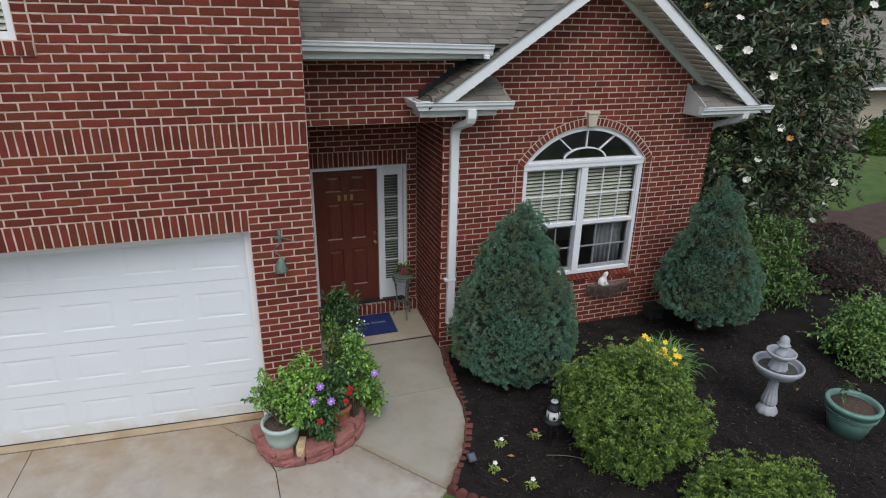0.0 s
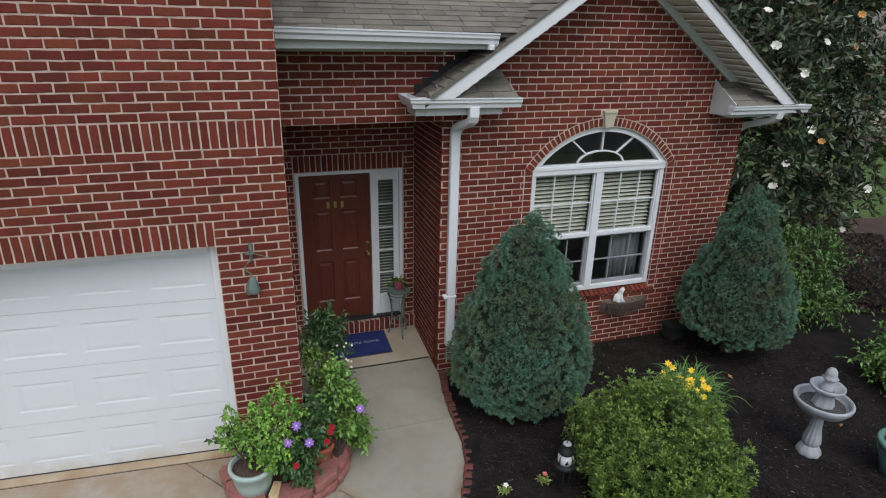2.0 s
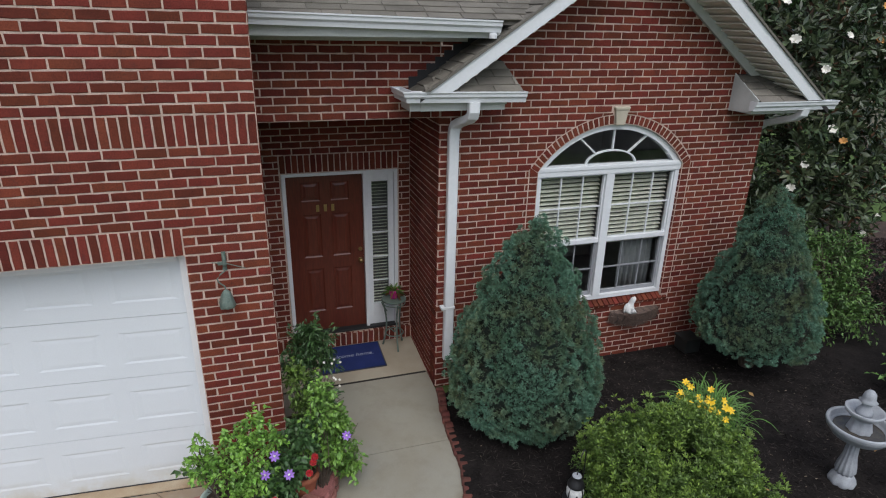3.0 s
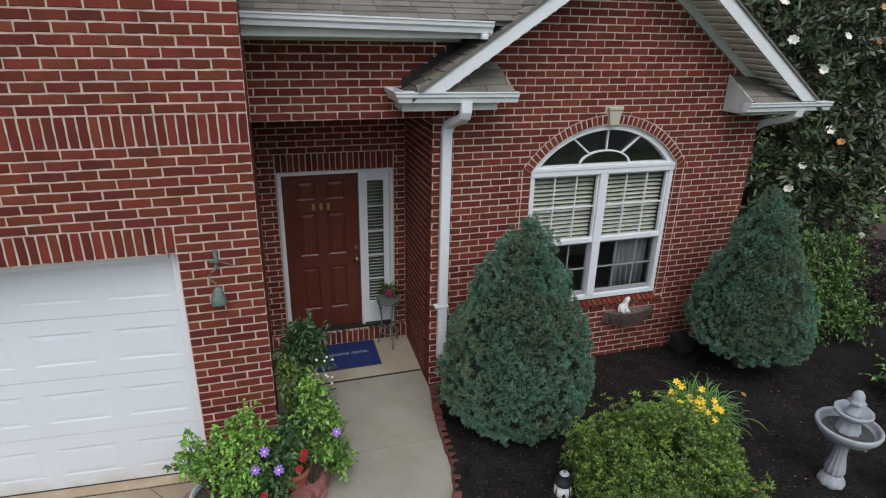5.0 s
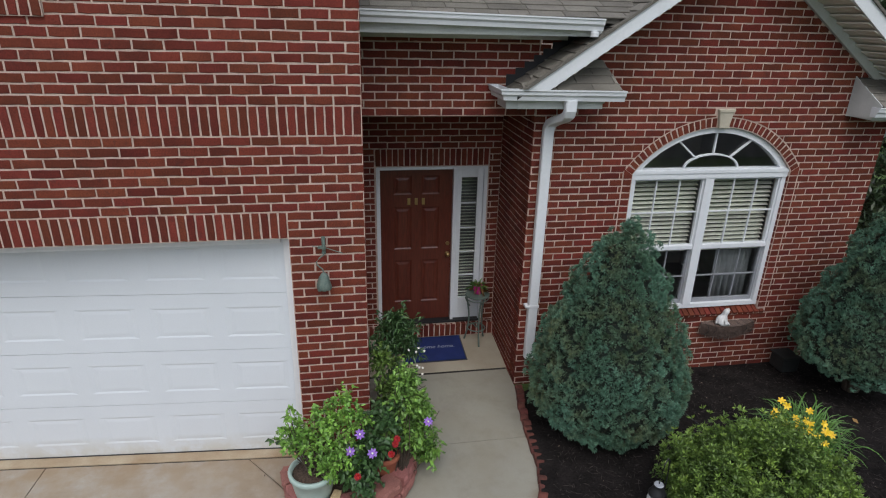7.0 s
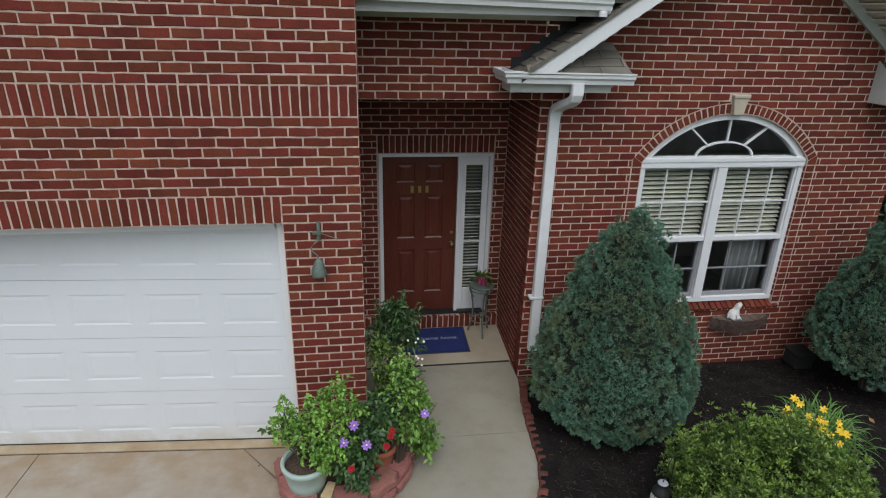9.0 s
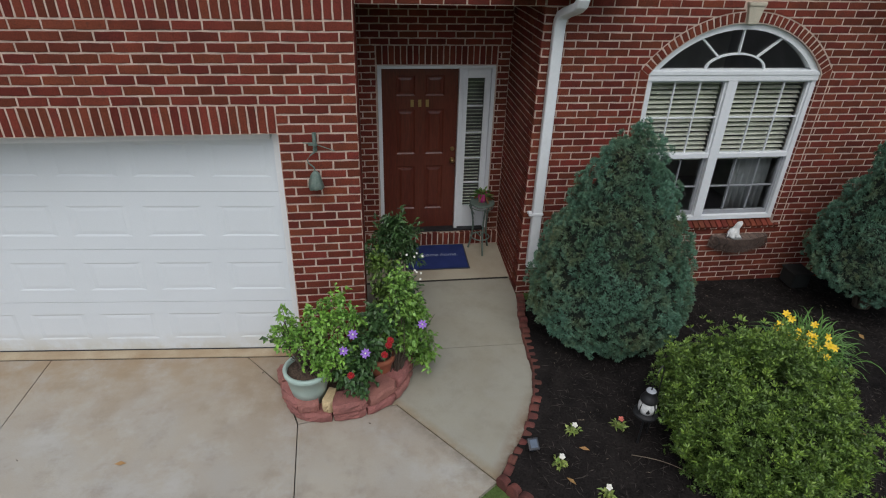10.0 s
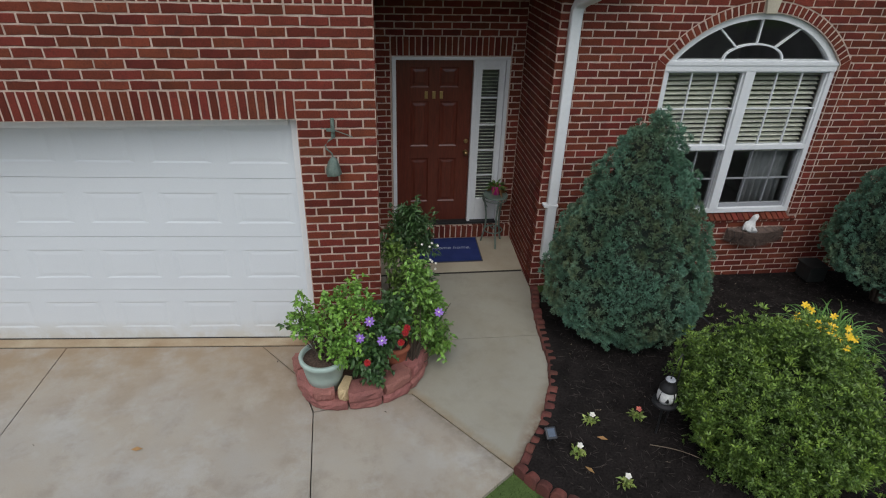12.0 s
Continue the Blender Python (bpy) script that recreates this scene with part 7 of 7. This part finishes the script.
leaves("wood_foliage", P, rng.normal(size=(k, 3)), rng.uniform(2.0, 4.0, k), rng.uniform(1.5, 3.0, k), M["darkleaf"], wd, "", 121, 0.2)


# ---- laid pieces: bricks and shingles ----
BRICKS = {}


def brick_points(w, h, seed, depth=0.012, proud=0.005, rough=0.005):
    rnd = random.Random(seed)
    j = lambda s: (rnd.random() - 0.5) * s
    if w >= h:
        rim = [(-1, -1), (-0.35, -1), (0.35, -1), (1, -1), (1, 1), (0.35, 1), (-0.35, 1), (-1, 1)]
    else:
        rim = [(-1, -1), (1, -1), (1, -0.35), (1, 0.35), (1, 1), (-1, 1), (-1, 0.35), (-1, -0.35)]
    n = len(rim)
    mid = [(sx * w / 2 + j(rough), sy * h / 2 + j(rough), proud - 0.003) for sx, sy in rim]
    f = [(x - 0.004 * sx, y - 0.004 * sy, proud + j(0.0025)) for (x, y, _), (sx, sy) in zip(mid, rim)]
    back = [(sx * w / 2, sy * h / 2, -depth) for sx, sy in rim]
    faces = [tuple(range(n))]
    for a, b in ((0, n), (n, 2 * n)):
        faces += [(b + k, b + (k + 1) % n, a + (k + 1) % n, a + k) for k in range(n)]
    return f + mid + back, faces


def brick_mesh(w, h, variant, mat, depth, proud):
    key = (round(w, 3), round(h, 3), variant, mat.name, depth, proud)
    if key not in BRICKS:
        me = bpy.data.meshes.new("brick")
        v, f = brick_points(key[0], key[1], hash((key[0], key[1])) % 1000 * 7 + variant, depth, proud, 0.003 if mat is M["shingle"] else 0.005)
        me.from_pydata(v, [], f)
        me.materials.append(mat)
        BRICKS[key] = me
    return BRICKS[key]


def lay(parent, items, near, limit=300, name="brick", mat=None, depth=0.012, proud=0.005, label=""):
    """items: (matrix with x along, y up and z out of the face, width, height). Those about near become parts, the rest one joined part."""
    mat = mat or M["brick"]
    near = Vector(near)
    rnd = random.Random(len(items))
    items = sorted(items, key=lambda it: (it[0].translation - near).length)
    inv = parent.matrix_basis.inverted()
    for m, w, h in items[:limit]:
        ob = new(name, brick_mesh(w, h, rnd.randrange(6), mat, depth, proud))
        ob.parent = parent
        ob.matrix_parent_inverse = inv
        ob.matrix_basis = m
    rest = items[limit:]
    if rest:
        vs, fs = [], []
        for i, (m, w, h) in enumerate(rest):
            v, f = brick_points(w, h, i % 97, depth, proud, 0.003 if mat is M["shingle"] else 0.005)
            o = len(vs)
            vs += [m @ Vector(p) for p in v]
            fs += [tuple(o + k for k in q) for q in f]
        me = bpy.data.meshes.new(name + "work")
        me.from_pydata(vs, [], fs)
        me.materials.append(mat)
        ob = new(name + "work", me)
        ob.parent = parent
        ob.matrix_parent_inverse = inv
        ob["kind"] = "stuff"


def face(origin, along, out):
    """A frame on a wall: along it, up, and out of it."""
    a, o = Vector(along), Vector(out)
    m = Matrix.Identity(4)
    for i, c in enumerate((a, Vector((0, 0, 1)), o)):
        m.col[i][:3] = c
    m.col[3][:3] = Vector(origin)
    return m


def spans(u0, u1, cuts):
    out = [(u0, u1)]
    for a, b in cuts:
        nxt = []
        for p, q in out:
            if b <= p or a >= q:
                nxt.append((p, q))
            else:
                if a > p:
                    nxt.append((p, a))
                if b < q:
                    nxt.append((b, q))
        out = nxt
    return out


JT = 0.0135


def courses(frm, u0, u1, z0, k0, k1, pitch, phase, cuts):
    """Running bond: rows k0 to k1 of height C from z0; phase(k): where a joint falls; cuts(k, za, zb): spans left out."""
    items = []
    for k in range(k0, k1):
        za, zb = z0 + k * C, z0 + (k + 1) * C
        for p, q in spans(u0, u1, cuts(k, za, zb)):
            ph = phase(k)
            j = ph + math.floor((p - ph) / pitch) * pitch
            while j < q - 1e-6:
                a, b = max(j, p), min(j + pitch, q)
                if b - a > 0.035:
                    items.append((frm @ Matrix.Translation(((a + b) / 2, (za + zb) / 2, 0)), b - a - JT, C - JT))
                j += pitch
    return items


def upright(frm, u0, u1, z0, z1, pitch):
    """Bricks on end, side by side."""
    n = max(1, round((u1 - u0) / pitch))
    w = (u1 - u0) / n
    return [(frm @ Matrix.Translation((u0 + (i + 0.5) * w, (z0 + z1) / 2, 0)), w - JT, z1 - z0 - JT) for i in range(n)]


FRONT = (1, 0, 0), (0, -1, 0)
# garage front
fr = face((0, 0, 0), *FRONT)
Z0 = 0.0045


def garage_cuts(k, za, zb):
    c = []
    if 41 <= k <= 43:
        c.append((-99, 99))
    if k < 33:
        c.append((GX0, GX1))
    if zb > 3.80 and za < 5.25:
        c.append((-3.13, -1.99))
    return c


items = courses(fr, GX0 - 0.7, XC + 0.005, Z0, -1, 78, 0.2005, lambda k: XC - (0.2005 if k % 2 == 0 else 0.10025), garage_cuts)
items += upright(fr, GX0 - 0.7, XC, Z0 + 41 * C, Z0 + 44 * C, 0.0668)
items += upright(fr, GX0, GX1, Z0 + 30 * C, Z0 + 33 * C, 0.0668)
k = 51
while Z0 + k * C < 5.25:
    for a, b in ((-3.13, -3.02), (-2.10, -1.99)):
        za = max(Z0 + k * C, 3.875)
        items.append((fr @ Matrix.Translation(((a + b) / 2, (za + Z0 + (k + 1) * C) / 2, 0)), b - a - JT, Z0 + (k + 1) * C - za - JT))
    k += 1
lay(wall_garage, items, (-0.9, 0, 2.0))
sill = upright(face((0, -0.02, 0), *FRONT), -3.13, -1.99, 3.755, 3.872, 0.0668)
lay(wall_garage, sill, (-2, 0, 3.8), depth=0.05)
part("sill_bed", boxes((-3.13, -1.99, -0.019, -0.0005, 3.757, 3.868)), M["mortar"], wall_garage)
# garage side, seen along its length
fs = face((XC, 0, 0), (0, 1, 0), (1, 0, 0))
lay(wall_garage_side, courses(fs, 0.0, YD, Z0, -3, 78, 0.2005, lambda k: 0.10025 if k % 2 == 0 else 0.0, lambda k, za, zb: []), (XC, 0, 2))
# entry header and gable
fg = face((0, YG, 0), *FRONT)
ZG = 0.046


def top_cut(za, zb):
    zc = (za + zb) / 2
    xa = 1.43 + (zc + 0.25 - 3.225) / 0.681
    xb = 5.95 - (zc + 0.25 - 3.095) / 0.73
    return [(-99, xa)] * (zc > 3.1) + [(xb, 99)] * (zc > 3.1)


def gable_cuts(k, za, zb):
    c = top_cut(za, zb)
    zc = (za + zb) / 2
    if zb > WZ0 - 0.085 and zc < WSP - 0.005:
        c.append((WX0 - RING, WX1 + RING))
    elif zc >= WSP - 0.005:
        r = ARC + RING
        h = zb - ACZ
        if h < r:
            s = math.sqrt(r * r - h * h)
            c.append((WCX - s, WCX + s))
    if zc > ACZ + ARC - 0.01 and za < ACZ + ARC + 0.185:
        c.append((WCX - 0.085, WCX + 0.085))
    return c


L2 = 0.2105
items = courses(fg, XC + 0.005, XW, ZG, 40, 51, 0.206, lambda k: 0.169 if k % 2 == 0 else 0.272, lambda k, za, zb: [])
items += courses(fg, XW, 2.3, ZG, 43, 51, 0.206, lambda k: 0.169 if k % 2 == 0 else 0.272, lambda k, za, zb: [(1.43 + (zb - 3.225) / 0.681 + 0.05, 99)])
items += courses(fg, XW - 0.005, XE + 0.005, ZG, -3, 62, L2, lambda k: 2.025 if k % 2 == 1 else 2.025 + L2 / 2, gable_cuts)
k = 0
while ZG + (k + 1) * C < WSP + 0.02:      # short bricks down the window's jambs
    za, zb = ZG + k * C, ZG + (k + 1) * C
    if za > WZ0 - 0.03:
        for a, b in ((WX0 - RING, WX0), (WX1, WX1 + RING)):
            items.append((fg @ Matrix.Translation(((a + b) / 2, (za + zb) / 2, 0)), b - a - JT, C - JT))
    k += 1
n = 36
a1 = math.asin((WX1 - WX0) / 2 / ARC) + 0.012
ring_bricks = []
for i in range(n):                        # the arch
    a = -a1 + 2 * a1 * (i + 0.5) / n
    r = ARC + RING / 2
    if abs(r * math.sin(a)) < 0.085:
        continue
    ring_bricks.append((fg @ Matrix.Translation((WCX + r * math.sin(a), ACZ + r * math.cos(a), 0)) @ Matrix.Rotation(-a, 4, "Z"), 2 * a1 * r / n - 0.015, RING - 0.018))
plain = []
for m, w, h in items:                     # bricks cut along the arch
    x, z = m.translation.x, m.translation.z
    r = ARC + RING + 0.004
    lo, hi = z - h / 2, z + h / 2
    low = lambda px: max(lo, ACZ + math.sqrt(max(0.0, r * r - (px - WCX) ** 2))) if abs(px - WCX) < r * math.sin(a1) else lo
    xs = [x - w / 2 + w * i / 8 for i in range(9)]
    if z < WSP or all(low(px) <= lo + 1e-6 for px in xs):
        plain.append((m, w, h))
        continue
    keep = [px for px in xs if low(px) < hi - 0.004]
    if len(keep) < 3:
        continue
    bm = bmesh.new()
    prism(bm, [(px, low(px)) for px in keep] + [(keep[-1], hi), (keep[0], hi)], YG - 0.005, YG + 0.01)
    part("brick", bm, M["brick"], wall_gable)
items = plain
lay(wall_gable, items, (3.2, YG, 2.6), 250)
zj = ZG + 31 * C + 0.007
for s, x in ((-1, WX0), (1, WX1)):        # the springers, cut to the slope of the arch
    a, b = x + s * 0.007, x + s * (RING - 0.007)
    pts = [(a, zj), (b, zj), (b, WSP + 0.056), (a, WSP - 0.008)]
    bm = bmesh.new()
    prism(bm, pts if s > 0 else pts[::-1], YG - 0.005, YG + 0.01)
    part("brick", bm, M["brick"], wall_gable)
lay(wall_gable, ring_bricks, (3.7, YG, 2.6), proud=0.005)
items = [(face((WX1, YG + 0.045, ZG + (k + 0.5) * C), (0, -1, 0), (-1, 0, 0)), 0.078, C - JT) for k in range(10, 31)]
lay(wall_gable, items, (WX1, YG, 1.5), depth=0.004, proud=0.004)
slope = radians(27)
items = []
for i in range(29):
    m = Matrix.Identity(4)
    for j, c in enumerate(((1, 0, 0), (0, math.cos(slope), math.sin(slope)), (0, -math.sin(slope), math.cos(slope)))):
        m.col[j][:3] = Vector(c)
    m.col[3][:3] = Vector((WX0 - 0.09 + (WX1 - WX0 + 0.18) * (i + 0.5) / 29, YG + 0.026, WZ0 - 0.038))
    items.append((m, (WX1 - WX0 + 0.18) / 29 - 0.011, 0.125))
lay(wall_gable, items, (3.7, YG, 0.7), depth=0.075, proud=0.006)
bm = boxes((WX0 - 0.085, WX1 + 0.085, YG - 0.016, YG - 0.001, WZ0 - 0.095, WZ0 - 0.072))
part("sill_bed", bm, M["mortar"], wall_gable)
# stepped flashing where the gable roof meets the header wall, dark also for the shade there
for i in range(11):
    x = 1.39 + i * 0.085
    zf = roof_z(x)
    part("flashing", boxes((x, x + 0.12, YG - 0.010 - 0.0006 * i, YG - 0.006, zf - 0.03, zf + 0.13)), M["dark"], wall_gable, "dark step flashing with the shade along the roof painted in")
# recess of the entry
fd = face((0, YD, 0), *FRONT)
items = courses(fd, XC, XW, 2.40, -35, 8, 0.206, lambda k: 0.05 + (0 if k % 2 else 0.103), lambda k, za, zb: [(DX0 - 0.012, DX1 + 0.022)] if k < 0 else [])
items += upright(fd, DX0 - 0.01, DX1 + 0.02, DTOP + 0.004, 2.40, 0.066)
lay(wall_entry, items, (0.9, YD, 2.3))
fe = face((XW, 0, 0), (0, -1, 0), (-1, 0, 0))
lay(wall_entry_side, courses(fe, -YD, -YG, ZG, -4, 40, 0.2075, lambda k: -YG - (0.104 if k % 2 else 0.0), lambda k, za, zb: []), (XW, 1.4, 1.4))
step = tagged(new("brick_step"), "row of red bricks on edge under the entry door", "step", kind="structure")
lay(step, upright(face((0, 2.150, 0), *FRONT), XC + 0.01, XW - 0.01, PORCH + 0.004, 0.134, 0.0685), (0.9, 2.1, 0.1), depth=0.07, proud=0.006)


# shingles: thin tabs in overlapping rows
def shingles(parent, origin, along, up, rows, row, tab, u0, u1, near, limit=300, seed=1):
    along, up = Vector(along).normalized(), Vector(up).normalized()
    n = along.cross(up).normalized()
    if n.z < 0:
        n = -n
    m = Matrix.Identity(4)
    for i, c in enumerate((along, along.cross(n) * (-1 if along.cross(n).dot(up) < 0 else 1), n)):
        m.col[i][:3] = c
    m.col[3][:3] = Vector(origin)
    rnd = random.Random(seed)
    items = []
    for r in range(rows):
        p = (u0(r) if callable(u0) else u0) - tab * rnd.random()
        e = u1(r) if callable(u1) else u1
        lo = u0(r) if callable(u0) else u0
        while p < e:
            w = tab * rnd.uniform(0.75, 1.25)
            a, b = max(p, lo), min(p + w, e)
            if b - a > 0.03:
                items.append((m @ Matrix.Translation(((a + b) / 2, (r + 0.5) * row + 0.01, 0.006)) @ Matrix.Rotation(-radians(5.0 + rnd.uniform(-0.4, 0.8)), 4, "X"), b - a - 0.006, row + 0.02))
            p += w
    lay(parent, items, near, limit, "shingle", M["shingle"], 0.006, 0.004)


sm = math.hypot(1, MS)
shingles(main_roof, (0, EY - 0.03, EZ - 0.03 * MS), (1, 0, 0), (0, 1, MS), 44, 0.113, 0.31, XC + 0.005, lambda r: min(3.6, 1.43 + (main_z(EY + (r + 0.6) * 0.113 / sm) - 3.225) / 0.681 + 0.03), (1.3, 1.2, 4.1), 300, 3)
sg = math.hypot(1, 0.681)
x_low = 1.372


def g_end(r):
    x = x_low + r * 0.125 / sg
    return -(YG - 0.004 if x < xm + 0.02 else valley_y(x) + 0.25)


shingles(gable_roof, (x_low, 0, roof_z(x_low)), (0, -1, 0), (1, 0, 0.681), 23, 0.125, 0.31, g_end, -(Y0 - 0.045), (2.0, 1.0, 3.6), 300, 4)
for t in [o for o in scene.objects if o.name.startswith("cornice_return") and o.type == "EMPTY"]:
    right = t.matrix_basis.translation.x > 4
    rp = [c for c in t.children if c.name.startswith("return_roof")][0]
    z = ZR if right else ZL
    s = 0.25 / (YG - 0.006 - Y0)
    a, b = (5.122, 5.96) if right else (1.40, 2.37)
    shingles(rp, (0, Y0 - 0.02, z - 0.02 * s), (1, 0, 0), (0, 1, s), 4, 0.117, 0.31, lambda r: a - (0.005 * r if right else -0.1 * (r + 0.4)), lambda r: b - (0.09 * (r + 0.4) if right else 0.017 * r), (a, Y0, z), 300, 8)
